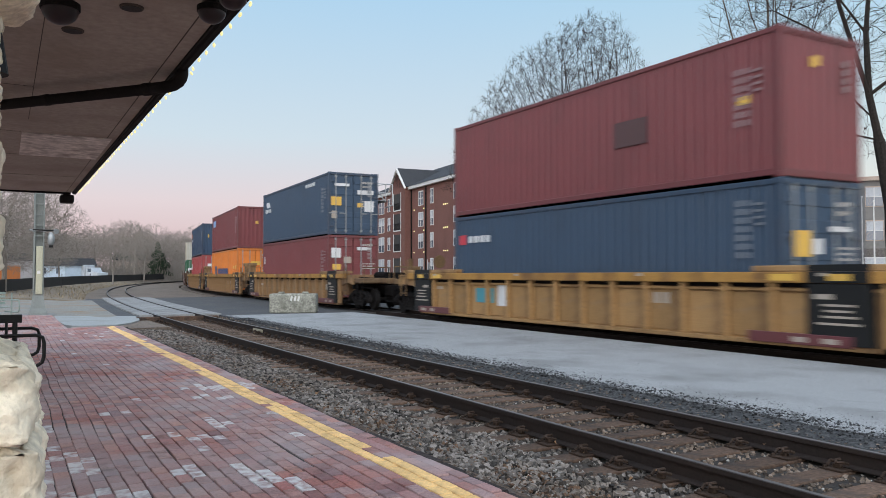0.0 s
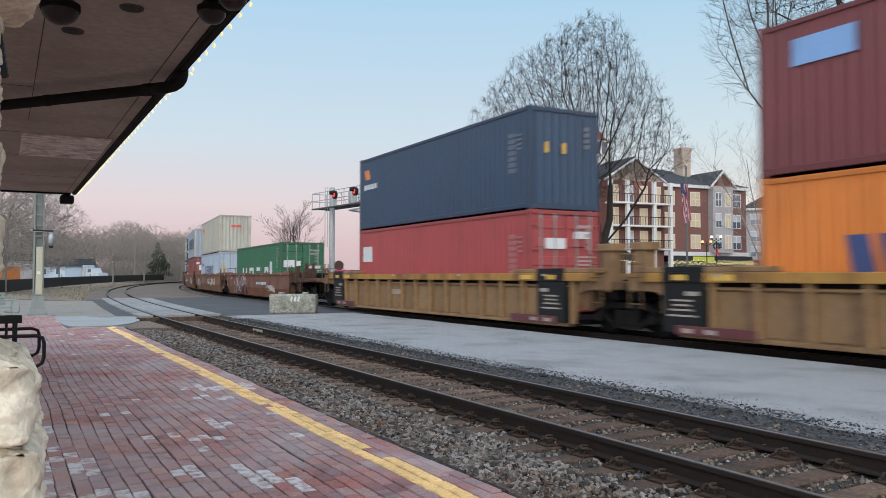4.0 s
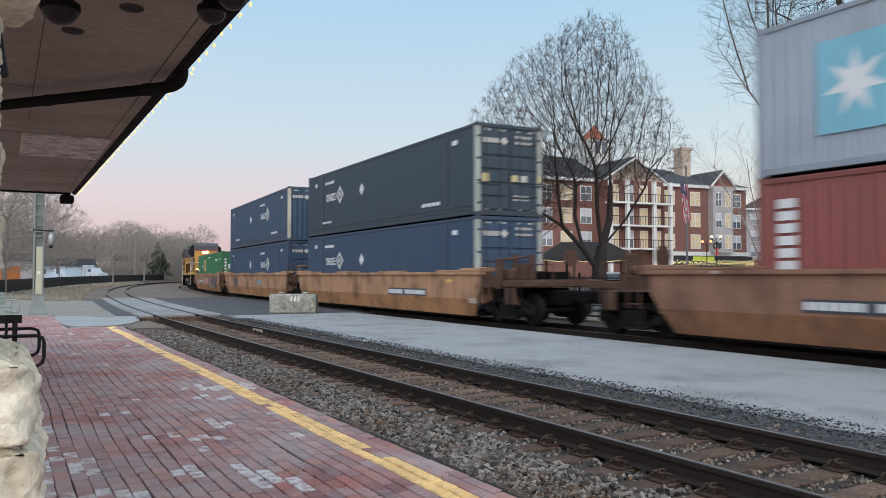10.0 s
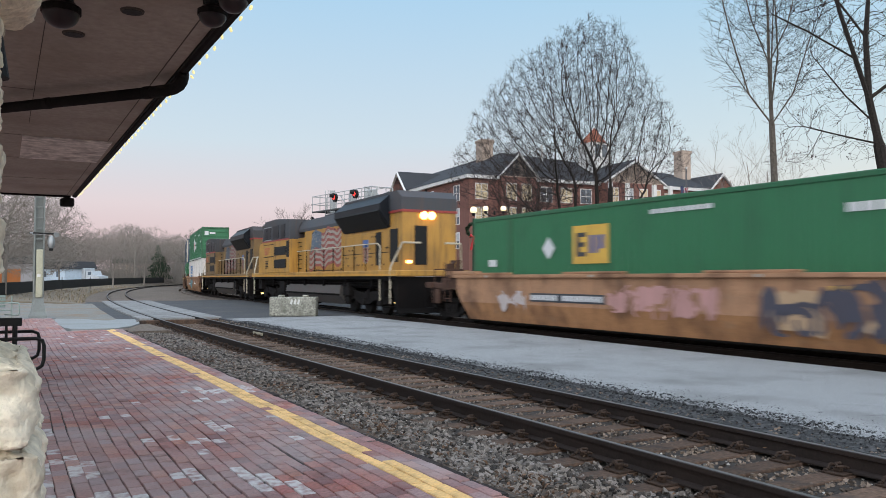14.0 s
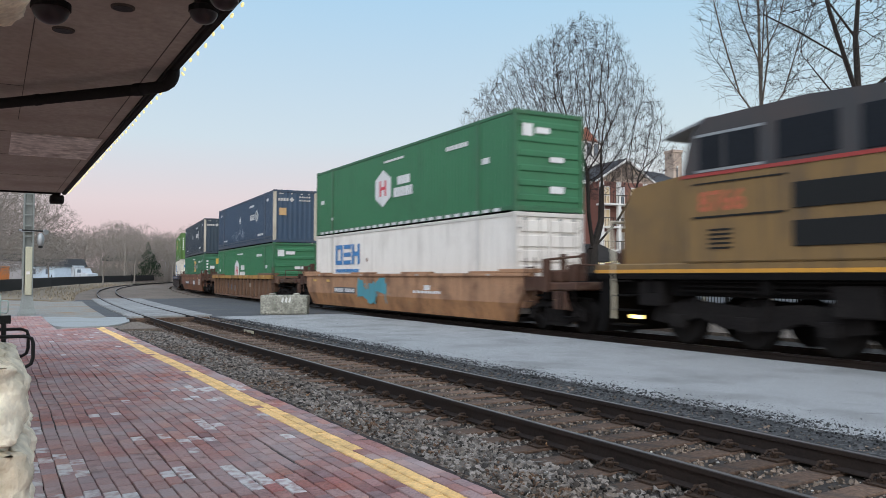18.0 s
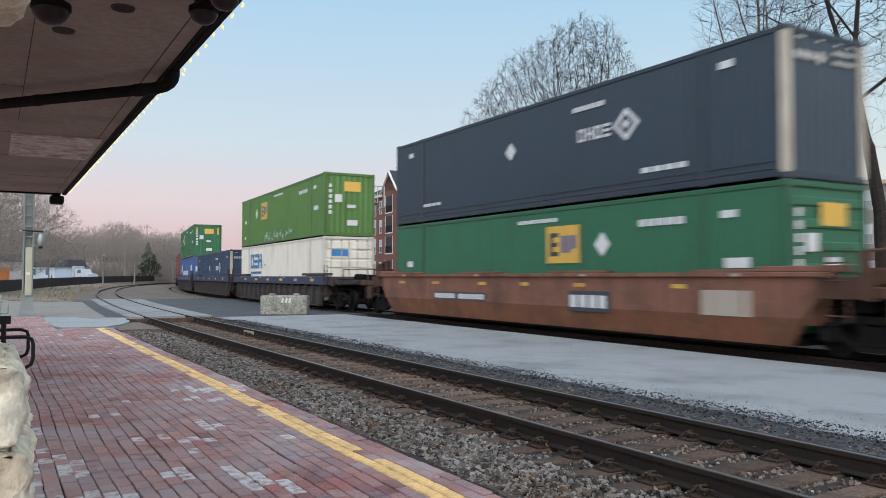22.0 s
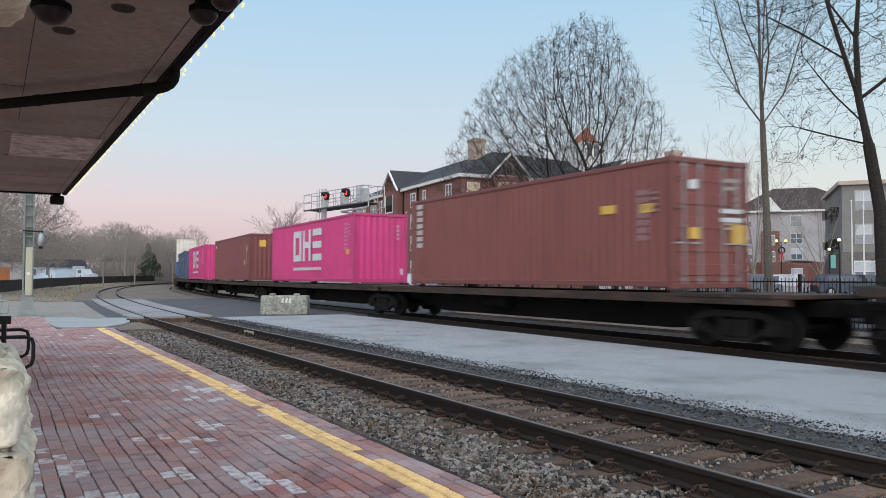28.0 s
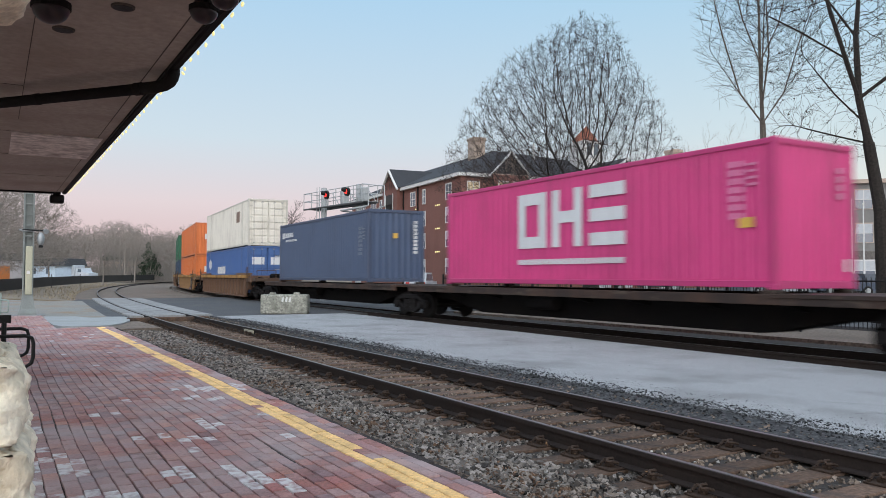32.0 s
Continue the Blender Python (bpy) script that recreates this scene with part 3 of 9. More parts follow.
        part("end_wall", lambda: sideways(wavy(CW - 0.24, 0.15, CH - 0.12, -L2 + 0.02, -1, 0.28, 0.04)), m, box, key=("endw", k, 1))
    box["half"] = L2
    box["paint"] = color
    return box


def mark(box, x0, x1, z0, z1, mat, name="marking", shape=None):
    """A painted mark on the side that faces the station; x from the wall's left end."""
    L2 = box["half"]
    y = -CW / 2
    g = Geo()
    if shape:
        g.prism([(x0 - L2 + (x1 - x0) * u, z0 + (z1 - z0) * w) for u, w in shape], y - 0.004, y + 0.003)
    else:
        g.box(x0 - L2, x1 - L2, y - 0.004, y + 0.003, z0, z1)
    return part(name, g, mat, box)


def end_mark(box, y0, y1, z0, z1, mat, name="placard"):
    L2 = box["half"]
    return part(name, Geo().box(L2 + 0.003, L2 + 0.010, y0 - CW / 2, y1 - CW / 2, z0, z1), mat, box)


def bars(box, x0, x1, z0, z1, mat, n, fill=0.75, name="lettering_bar"):
    """Lettering as n plain bars in a row."""
    w = (x1 - x0) / n
    for k in range(n):
        mark(box, x0 + k * w, x0 + k * w + w * fill, z0, z1, mat, name)


def id_block(box, mat=None, z=2.1):
    """Rows of small unreadable codes near the right end, and on the end wall."""
    tone = COLORS[box["paint"]]
    mat = mat or paint("faded_code_on_" + box["paint"], [0.62 * c + 0.13 for c in tone])
    L = box["half"] * 2
    for k in range(7):
        mark(box, L - 1.05, L - 0.92, z - k * 0.17, z - k * 0.17 + 0.12, mat, "code_bar")
        mark(box, L - 0.82, L - 0.72, z - k * 0.17, z - k * 0.17 + 0.11, mat, "code_bar")
    for k in range(4):
        mark(box, L - 0.62, L - 0.42, z - k * 0.13, z - k * 0.13 + 0.05, mat, "code_bar")
        end_mark(box, 1.9, 2.05, 2.3 - k * 0.17, 2.42 - k * 0.17, mat, "code_bar")


LETTER = {  # block shapes that stand for plain drawn lettering
    "slant": [(0.25, 0), (1, 0), (0.75, 1), (0, 1)], "hex": [(0.5, 0), (1, 0.25), (1, 0.75), (0.5, 1), (0, 0.75), (0, 0.25)],
    "diamond": [(0.5, 0), (1, 0.5), (0.5, 1), (0, 0.5)], "arrow": [(0, 0), (0.6, 0), (1, 0.5), (0.6, 1), (0, 1), (0.4, 0.5)],
    "star": [(0.5 + (0.5 if k % 2 == 0 else 0.19) * math.sin(k * math.pi / 7), 0.5 + (0.5 if k % 2 == 0 else 0.19) * math.cos(k * math.pi / 7)) for k in range(14)]}


def stroke_block(box, kind, x0, x1, z0, z1, mat):
    """A plain block of strokes that stands for one big drawn letter of a company's mark."""
    w, h = x1 - x0, z1 - z0
    t, th = w * 0.26, h * 0.21
    if kind == "ring":
        rects = ((0, t, 0, h), (w - t, w, 0, h), (t, w - t, h - th, h), (t, w - t, 0, th))
    elif kind == "two":
        rects = ((0, t, 0, h), (w - t, w, 0, h), (t, w - t, h * 0.42, h * 0.62))
    else:
        rects = ((0, w, 0, th), (0, w, h / 2 - th / 2, h / 2 + th / 2), (0, w, h - th, h))
    for a0, a1, b0, b1 in rects:
        mark(box, x0 + a0, x0 + a1, z0 + b0, z0 + b1, mat, "lettering_bar")


def strokes(box, kinds, x0, x1, z0, z1, mat, gap=0.18):
    w = (x1 - x0) / len(kinds)
    for k, kind in enumerate(kinds):
        stroke_block(box, kind, x0 + k * w, x0 + (k + 1) * w - gap, z0, z1, mat)


def umax_marks(box, dx=2.6, dia=6.6):
    strokes(box, ("ring", "two", "ring", "three"), dx, dx + 1.25, 1.52, 1.84, WHITE, 0.07)
    mark(box, dx + 1.28, dx + 2.15, 1.32, 2.10, WHITE, "logo", LETTER["diamond"])
    part("logo_core", Geo().prism([(dx + 1.43 + 0.57 * u - box["half"], 1.455 + 0.51 * w) for u, w in LETTER["diamond"]], -CW / 2 - 0.008, -CW / 2 - 0.0045), BLACKP, box)
    part("logo_core", Geo().prism([(dx + 1.58 + 0.27 * u - box["half"], 1.59 + 0.24 * w) for u, w in LETTER["diamond"]], -CW / 2 - 0.0115, -CW / 2 - 0.0085), WHITE, box)
    bars(box, dx - 0.2, dx + 1.0, 2.30, 2.42, WHITE, 6, 0.8)
    bars(box, 2.1, 3.3, 0.52, 0.62, WHITE, 4, 0.8)
    bars(box, 12.4, 13.8, 0.50, 0.62, WHITE, 4, 0.8)
    mark(box, 1.0, 1.3, 2.32, 2.48, WHITE, "code_bar"), mark(box, 14.6, 14.95, 2.35, 2.5, WHITE, "code_bar")
    mark(box, dia, dia + 0.5, 1.45, 1.95, WHITE, "logo", LETTER["diamond"])
    for z in (0.20, 0.34):
        mark(box, 0.2, 15.95, z, z + 0.035, BLACKP, "groove")
    [end_mark(box, 0.24 + 0.15 * q, 0.35 + 0.15 * q, 2.28, 2.43, FADED, "logo") for q in range(4)]
    part("logo", Geo().prism([(0.86 + 0.28 * u - CW / 2, 2.22 + 0.27 * w) for u, w in LETTER["diamond"]], box["half"] + 0.003, box["half"] + 0.012, "x"), FADED, box)
    [end_mark(box, 1.42 + 0.13 * q, 1.51 + 0.13 * q, z_, z_ + 0.08, FADED, "code_bar") for q in range(5) for z_ in (2.48, 2.29)]
    [end_mark(box, u, u + 0.10, 2.66, 2.71, FADED, "code_bar") for u in (0.3, 0.42, 0.95, 1.5, 1.9)]


def emp_marks(box, px=4.85, side=1):
    mark(box, px, px + 1.35, 1.42, 2.38, YELLOW, "placard")
    ink = paint("blue_lettering", (0.05, 0.08, 0.22))
    for x0, x1, z0, z1, im in ((0.14, 0.28, 1.60, 2.20, BLACKP), (0.28, 0.52, 1.60, 1.71, BLACKP), (0.28, 0.48, 1.845, 1.955, BLACKP), (0.28, 0.52, 2.09, 2.20, BLACKP), (0.62, 0.78, 1.68, 2.12, ink), (0.84, 0.98, 1.68, 2.12, ink), (1.04, 1.2, 1.78, 2.12, ink)):
        part("logo_bar", Geo().box(px + x0 - box["half"], px + x1 - box["half"], -CW / 2 - 0.008, -CW / 2 - 0.0045, z0, z1), im, box)
    d = px - 1.3 if side > 0 else px + 1.9
    mark(box, d, d + 0.55, 1.55, 2.15, WHITE, "logo", LETTER["diamond"])
    bars(box, 7.6, 9.4, 2.50, 2.60, WHITE, 7, 0.8)
    mark(box, 0.9, 1.3, 1.4, 1.6, WHITE, "code_bar"), mark(box, 0.8, 1.15, 0.45, 0.6, WHITE, "code_bar")
    mark(box, 14.7, 15.3, 1.25, 1.45, WHITE, "code_bar"), bars(box, 12.3, 13.7, 2.2, 2.36, WHITE, 5, 0.8)
    mark(box, 14.6, 15.0, 2.25, 2.4, WHITE, "code_bar")
    end_mark(box, 0.95, 1.75, 2.05, 2.5, YELLOW), end_mark(box, 0.5, 0.85, 1.55, 1.9, WHITE, "logo")
    end_mark(box, 1.1, 1.5, 1.3, 1.45, WHITE, "code_bar"), end_mark(box, 1.1, 1.6, 0.5, 0.75, WHITE)
    for k in range(6):
        end_mark(box, 0.22, 0.36, 1.0 + k * 0.24, 1.16 + k * 0.24, WHITE, "code_bar")


def hub_marks(box, x=6.6, z=0.78):
    mark(box, x, x + 1.4, z, z + 1.4, WHITE, "logo", LETTER["hex"])
    redp = paint("red_lettering", (0.5, 0.03, 0.05))
    for a, b, c, e in ((0.4, 0.55, 0.4, 1.0), (0.85, 1.0, 0.4, 1.0), (0.55, 0.85, 0.64, 0.76)):
        part("logo_bar", Geo().box(x + a - box["half"], x + b - box["half"], -CW / 2 - 0.008, -CW / 2 - 0.0045, z + c, z + e), redp, box)
    bars(box, x + 1.95, x + 3.0, z + 0.72, z + 1.02, WHITE, 3, 0.88)
    bars(box, x + 1.65, x + 3.2, z + 0.28, z + 0.62, WHITE, 5, 0.88)
    bars(box, x + 0.8, x + 2.5, 2.42, 2.50, WHITE, 6, 0.9)
    mark(box, 0.6, 1.0, 1.38, 1.55, WHITE, "code_bar"), mark(box, 14.4, 14.8, 1.5, 1.68, WHITE, "code_bar"), mark(box, 1.9, 2.1, 0.6, 0.72, WHITE, "code_bar")
    bars(box, 12.2, 13.6, 2.2, 2.34, WHITE, 5, 0.8)
    end_mark(box, 0.25, 0.6, 2.15, 2.5, WHITE, "logo"), end_mark(box, 0.7, 1.2, 2.25, 2.42, WHITE, "logo")
    end_mark(box, 1.2, 1.7, 1.45, 1.6, WHITE, "code_bar"), end_mark(box, 1.2, 1.7, 0.55, 0.75, WHITE)


def csx_marks(box):
    bl = paint("rail_blue_lettering", (0.03, 0.17, 0.40))
    strokes(box, ("ring", "three", "two"), 2.45, 5.2, 1.55, 2.38, bl, 0.12)
    bars(box, 2.5, 5.05, 1.22, 1.36, bl, 9, 0.85)
    mark(box, 5.75, 5.9, 1.62, 1.8, paint("brown_patch", (0.2, 0.12, 0.08)), "patch", LETTER["hex"])


def graffiti(car, x0, x1, z0, z1, mats, seed, y=-1.47, n=None, lines=None, bold=1.0):
    """Spray paint: a few filled patches and many curly strokes over them."""
    r = random.Random(seed)
    n = n or max(4, int((x1 - x0) * 3.2))
    for k in range(max(2, n // 2)):
        cx, cz = x0 + (x1 - x0) * (k + r.random()) / max(2, n // 2), r.uniform(z0 + 0.25 * (z1 - z0), z1 - 0.25 * (z1 - z0))
        a, b = r.uniform(0.2, 0.5), (z1 - z0) * r.uniform(0.22, 0.45)
        off, ring = r.random() * 6, []
        for j in range(22):
            th = 6.283 * j / 22
            q = 1 + 0.25 * math.sin(3 * th + off) + 0.12 * math.sin(7 * th + off * 2)
            ring.append((min(x1, max(x0, cx + a * q * math.cos(th))), min(z1, max(z0, cz + b * q * math.sin(th)))))
        part("graffiti", Geo().prism(ring, y - 0.0015 * (k % 3) - 0.002, y + 0.004), mats[k % len(mats)], car)
    for k in range(n * 2):
        cx, cz = x0 + (x1 - x0) * (k + r.random()) / (n * 2), r.uniform(z0 + 0.25 * (z1 - z0), z1 - 0.25 * (z1 - z0))
        a, b, w = r.uniform(0.08, 0.30), (z1 - z0) * r.uniform(0.15, 0.42), r.uniform(0.018, 0.05) * bold
        t0, span, sw = r.random() * 6.3, r.uniform(2.2, 5.5), r.uniform(-0.4, 0.4)
        g = Geo()
        m = 14
        for j in range(m + 1):
            th = t0 + span * j / m
            ww = w * (0.5 + 0.5 * math.sin(math.pi * (0.1 + 0.85 * j / m)))
            for q in (-ww, ww):
                g.v.append((min(x1, max(x0, cx + sw * j / m + (a + q) * math.cos(th))), y - 0.008 - 0.0012 * (k % 4), min(z1, max(z0, cz + (b + q) * math.sin(th)))))
        g.f = [(2 * j, 2 * j + 1, 2 * j + 3, 2 * j + 2) for j in range(m)]
        part("graffiti_line", g, (lines or mats)[(k // 2 + 1) % len(lines or mats)], car)


# ------------------------------------------------------------------ rail cars
M_MAROON = paint("kick_strip_maroon", (0.10, 0.022, 0.025), dirt=0.4)
WELLC = {"yellow": (0.34, 0.200, 0.085), "ochre": (0.265, 0.160, 0.080), "brown": (0.215, 0.115, 0.075), "redbrown": (0.19, 0.088, 0.06),
         "darkblue": (0.050, 0.045, 0.046), "umber": (0.150, 0.088, 0.058), "tan": (0.36, 0.20, 0.115)}


def wheel_geo():
    g = Geo()
    for side in (-1, 1):
        g.tube((0, side * 0.70, 0), (0, side * 0.83, 0), 0.42, 0.41, 20)
        g.tube((0, side * 0.67, 0), (0, side * 0.70, 0), 0.455, 0.455, 20)
        g.tube((0, side * 0.83, 0), (0, side * 0.90, 0), 0.14, 0.12, 10)
    return g.tube((0, -0.7, 0), (0, 0.7, 0), 0.08, n=8)


def truck(parent, x):
    def frame_geo():
        g = Geo()
        for side in (-1, 1):
            y0, y1 = sorted((side * 0.93, side * 1.08))
            g.prism([(-1.16, 0.60), (-0.62, 0.80), (0.62, 0.80), (1.16, 0.60), (1.16, 0.48), (0.56, 0.67), (-0.56, 0.67), (-1.16, 0.48)], y0, y1)
            g.prism([(-0.84, 0.42), (-0.42, 0.19), (0.42, 0.19), (0.84, 0.42), (0.76, 0.50), (0.36, 0.29), (-0.36, 0.29), (-0.76, 0.50)], y0, y1)
            for e in (-1, 1):
                g.block(e * 0.98 - 0.2, e * 0.98 + 0.2, y0, y1, 0.33, 0.62, 0.02)
                g.block(e * 0.36 - 0.05, e * 0.36 + 0.05, y0, y1, 0.27, 0.70, 0.01)
            for e in (-1, 1):
                g.tube((e * 0.9, side * 1.08, 0.45), (e * 0.9, side * 1.18, 0.45), 0.14, 0.12, 10)
            for q in (-0.2, 0.0, 0.2):
                g.tube((q, side * 1.05, 0.30), (q, side * 1.05, 0.62), 0.085, n=8)
        return g
    t = part("truck", lambda: frame_geo().box(-0.2, 0.2, -1.0, 1.0, 0.42, 0.78), M_TRUCK, parent, "sooty cast side frames", key="truck_frame")
    t.matrix_basis = pose(x, 0, 0)
    for e in (-0.9, 0.9):
        w = part("wheelset", wheel_geo, M_WHEEL, t, key="wheelset")
        w.matrix_basis = pose(e, 0, 0.455)
    return t


def well_paint(name, color, panel=0.0):
    """Heavily weathered paint: rust patches, soot, streaks that run down and dusty scuffs."""
    if name in PAINT:
        return PAINT[name]
    m = material(name, color, 0.75, grain=35, vary=0.22, bump=0.12, stain=1.1, stain_color=(0.085, 0.045, 0.030), stain_amount=0.75, island=panel)
    n, l = m.node_tree.nodes, m.node_tree.links
    b = n["Principled BSDF"]
    last = b.inputs["Base Color"].links[0].from_socket
    tc = n.new("ShaderNodeTexCoord")
    for scale, size, lo, hi, amount, tint in (((5.0, 5.0, 0.4), 1.5, 0.50, 0.72, 0.6, (0.050, 0.032, 0.024)),
                                              ((9.0, 9.0, 0.9), 1.1, 0.58, 0.74, 0.6, (0.16, 0.075, 0.04)),
                                              ((0.9, 0.9, 2.4), 2.2, 0.56, 0.72, 0.28, (0.22, 0.165, 0.12))):
        mp = n.new("ShaderNodeMapping")
        mp.inputs["Scale"].default_value = scale
        ns = n.new("ShaderNodeTexNoise")
        ns.inputs["Scale"].default_value, ns.inputs["Detail"].default_value, ns.inputs["Roughness"].default_value = size, 8, 0.65
        r = n.new("ShaderNodeValToRGB")
        r.color_ramp.elements[0].position, r.color_ramp.elements[1].position = lo, hi
        r.color_ramp.elements[0].color, r.color_ramp.elements[1].color = (0, 0, 0, 1), (amount, amount, amount, 1)
        mx = n.new("ShaderNodeMixRGB")
        mx.inputs[2].default_value = (*tint, 1)
        l.new(tc.outputs["Object"], mp.inputs[0])
        l.new(mp.outputs[0], ns.inputs["Vector"])
        l.new(ns.outputs["Fac"], r.inputs[0])
        l.new(r.outputs[0], mx.inputs[0])
        l.new(last, mx.inputs[1])
        last = mx.outputs[0]
    l.new(last, b.inputs["Base Color"])
    PAINT[name] = m
    return m


M_GEAR = well_paint("rusty_gear_paint", (0.070, 0.036, 0.025))


def well_car(color, style, left_truck=9.95, right_truck=None, left_tail=False, right_tail=True, label="", stripe=None, plates=(), yellows=()):
    """A well unit for long containers: two deep side sills, end platforms over the trucks."""
    m = well_paint(color + "_well_paint", WELLC[color])
    web = well_paint(color + "_web_paint", [c * 0.9 for c in WELLC[color]], 0.16)
    cz0, cz1 = ((1.10, 1.47) if color == "darkblue" else (1.30, 1.50)) if style == "ribbed" else (1.46, 1.55)
    dm = well_paint(color + "_end_paint", [0.42 * c + 0.006 for c in WELLC[color]]) if style == "ribbed" else M_GEAR
    car = thing("well_car", label, "rail car", "well cars of the train")
    top = 1.46
    chord = well_paint("blue_chord_paint", (0.040, 0.058, 0.105)) if color == "darkblue" else well_paint("ochre_chord_paint", (0.36, 0.19, 0.05)) if color in ("umber", "ochre", "yellow") else m
    for out in (-1, 1):
        y0, y1 = sorted((out * 1.24, out * (1.30 if style == "ribbed" else 1.42)))

        def sill():
            if style == "ribbed":
                g = Geo().prism([(-8.45, top), (-8.45, 0.95), (-8.1, 0.23), (8.1, 0.23), (8.45, 0.95), (8.45, top)], y0, y1)
            else:
                g = Geo().prism([(-8.75, top), (-8.75, 1.02), (-8.5, 0.72), (8.5, 0.72), (8.75, 1.02), (8.75, top)], y0, y1)
            return g
        s = part("side_sill", sill, m, car, key=("sill", color, style, out))
        yo = out * 1.42
        if style != "ribbed":
            def lower():
                g = Geo()
                g.v = [(-8.5, out * 1.42, 0.722), (8.5, out * 1.42, 0.722), (8.15, out * 1.28, 0.20), (-8.15, out * 1.28, 0.20),
                       (-8.5, out * 1.30, 0.722), (8.5, out * 1.30, 0.722), (8.15, out * 1.20, 0.20), (-8.15, out * 1.20, 0.20)]
                g.f = [(0, 1, 2, 3), (7, 6, 5, 4), (0, 4, 5, 1), (3, 2, 6, 7), (0, 3, 7, 4), (1, 5, 6, 2)]
                return g
            # side paint made darker and more ochre, as light falls on the inward fold
            part("lower_sheet", lower, well_paint(color + "_lower_fold_shade", [c * f for c, f in zip(WELLC[color], (0.98, 0.88, 0.70))]), s, "folded lower side sheet", key=("lower", color, out))
            for e in (-1, 1):
                for q0, q1 in ((5.9, 7.9), (1.2, 3.4)):
                    part("guide_lip", lambda: Geo().block(*sorted((e * q0, e * q1)), *sorted((out * 1.24, out * 1.44)), top + 0.09, top + 0.15, 0.015), m, s, key=("lip", color, out, e, q0))
        part("top_chord", lambda: Geo().block(-9.1, 9.1, *sorted((out * 1.26, out * (1.42 + 0.075))), cz0, cz1, 0.012), chord, s, key=("chord", color, style, out))
        part("bottom_chord", lambda: Geo().block(-8.0, 8.0, *sorted((out * 1.16, out * (1.43 if style == "ribbed" else 1.27))), 0.15, 0.235, 0.012), M_STEEL if style != "ribbed" else web, s, key=("bchord", color, style, out))
        if style == "ribbed":
            for q in range(16):
                xc = -8.19 + q * 1.092
                rib = part("rib", lambda: Geo().prism([(-0.045, -0.10), (0.045, -0.10), (0.038, 0.045), (-0.038, 0.045)], 0.24, cz0 - 0.004, "z"), m, s, key=("rib", color))
                rib.matrix_basis = pose(xc, yo, 0) if out > 0 else pose(xc, yo, 0, 0, 0, 180)
                if q < 15 and out < 0:
                    pn = part("web_panel", lambda: Geo().block(-0.49, 0.49, -1.318, -1.298, 0.27, cz0 - 0.18, 0.004), web, s, key=("webpanel", color))
                    pn.matrix_basis = pose(xc + 0.546, 0, 0)
            # raised dark strip stands in for the shadow line below the chord
            part("slot", lambda: Geo().block(-8.3, 8.3, *sorted((out * 1.30, out * 1.33)), cz0 - 0.085, cz0 - 0.004, 0.004), M_STEEL, s, "dark strip drawn as the shadow line under the chord", key=("slot", color, out))
            part("ledge", lambda: Geo().block(-8.3, 8.3, *sorted((out * 1.30, out * 1.375)), cz0 - 0.150, cz0 - 0.100, 0.006), m, s, key=("ledge", color, out))
        else:
            for q in range(7):
                xc = -7.2 + q * 2.4
                part("gusset", lambda: Geo().block(xc - 0.03, xc + 0.03, *sorted((yo, yo + out * 0.014)), 0.72, top - 0.02, 0.003), m, s, key=("gus", color, q, out))
    part("well_floor", lambda: Geo().box(-8.2, 8.2, -1.2, 1.2, 0.2, 0.33), M_STEEL, car, key="well_floor")
    for e, tail in ((-1, left_tail), (1, right_tail)):
        reach = 11.3 if tail else 9.75
        xs = sorted((e * 8.4, e * (reach - (0.5 if tail else 0))))
        part("bulkhead", lambda: Geo().block(*sorted((e * 8.45, e * 8.62)), -1.3, 1.3, 0.6, top, 0.02), m, car, key=("bulk", color, e))
        part("end_platform", lambda: Geo().block(xs[0], xs[1], -1.28, 1.28, 1.10, 1.30, 0.03), dm, car, key=("plat", color, e, tail))
        part("centre_sill", lambda: Geo().block(*sorted((e * 8.4, e * (reach + 0.2))), -0.3, 0.3, 0.62, 1.02, 0.03), M_STEEL, car, key=("csill", e, tail))

        def arch():
            far = e * (9.75 if tail else 9.5)
            return Geo().prism([(e * 8.43, top - 0.004), (e * 8.43, 0.98), (e * 8.7, 1.08), (e * 9.3, 1.12), (far, 1.05), (far, top - 0.004)], -1.40, -1.30)
        part("arch_plate", arch, m if style == "ribbed" else dm, car, "side plate arched over the wheels", key=("arch", color, style, e, tail))
        # raised hood over the joint, ladder, grab rails and brake wheel
        hd0, hz = (5.6, 1.503) if style == "ribbed" else (7.6, top + 0.09)
        part("hood", lambda: Geo().block(*sorted((e * hd0, e * 9.30)), -1.47, -1.2, hz, hz + 0.115, 0.02), m, car, key=("hood", color, style, e))
        if color in ("yellow", "ochre"):
            b0, b1 = (6.75, 7.95) if e > 0 else (7.25, 8.4)
            panel = part("end_panel", lambda: Geo().block(*sorted((e * b0, e * b1)), -1.475, -1.30, 0.24, 1.295, 0.01).block(*sorted((e * b0, e * b1)), -1.503, -1.47, 1.302, 1.50, 0.004).block(*sorted((e * b0, e * b1)), -1.482, -1.44, 1.505, 1.622, 0.004), M_BLACK, car, "black painted panel with pale lettering bars", key=("endpanel", color, e))
            for q, (z0, w0, w1) in enumerate(((1.02, 0.15, 0.5), (0.90, 0.3, 0.9), (0.80, 0.35, 0.85), (0.70, 0.3, 0.95), (0.58, 0.2, 1.0))):
                part("lettering_bar", lambda: Geo().box(*sorted((e * (b0 + w0), e * (b0 + w1))), -1.479, -1.476, z0, z0 + (0.09 if q == 0 else 0.04)), LB, panel, key=("epbar", e, q))
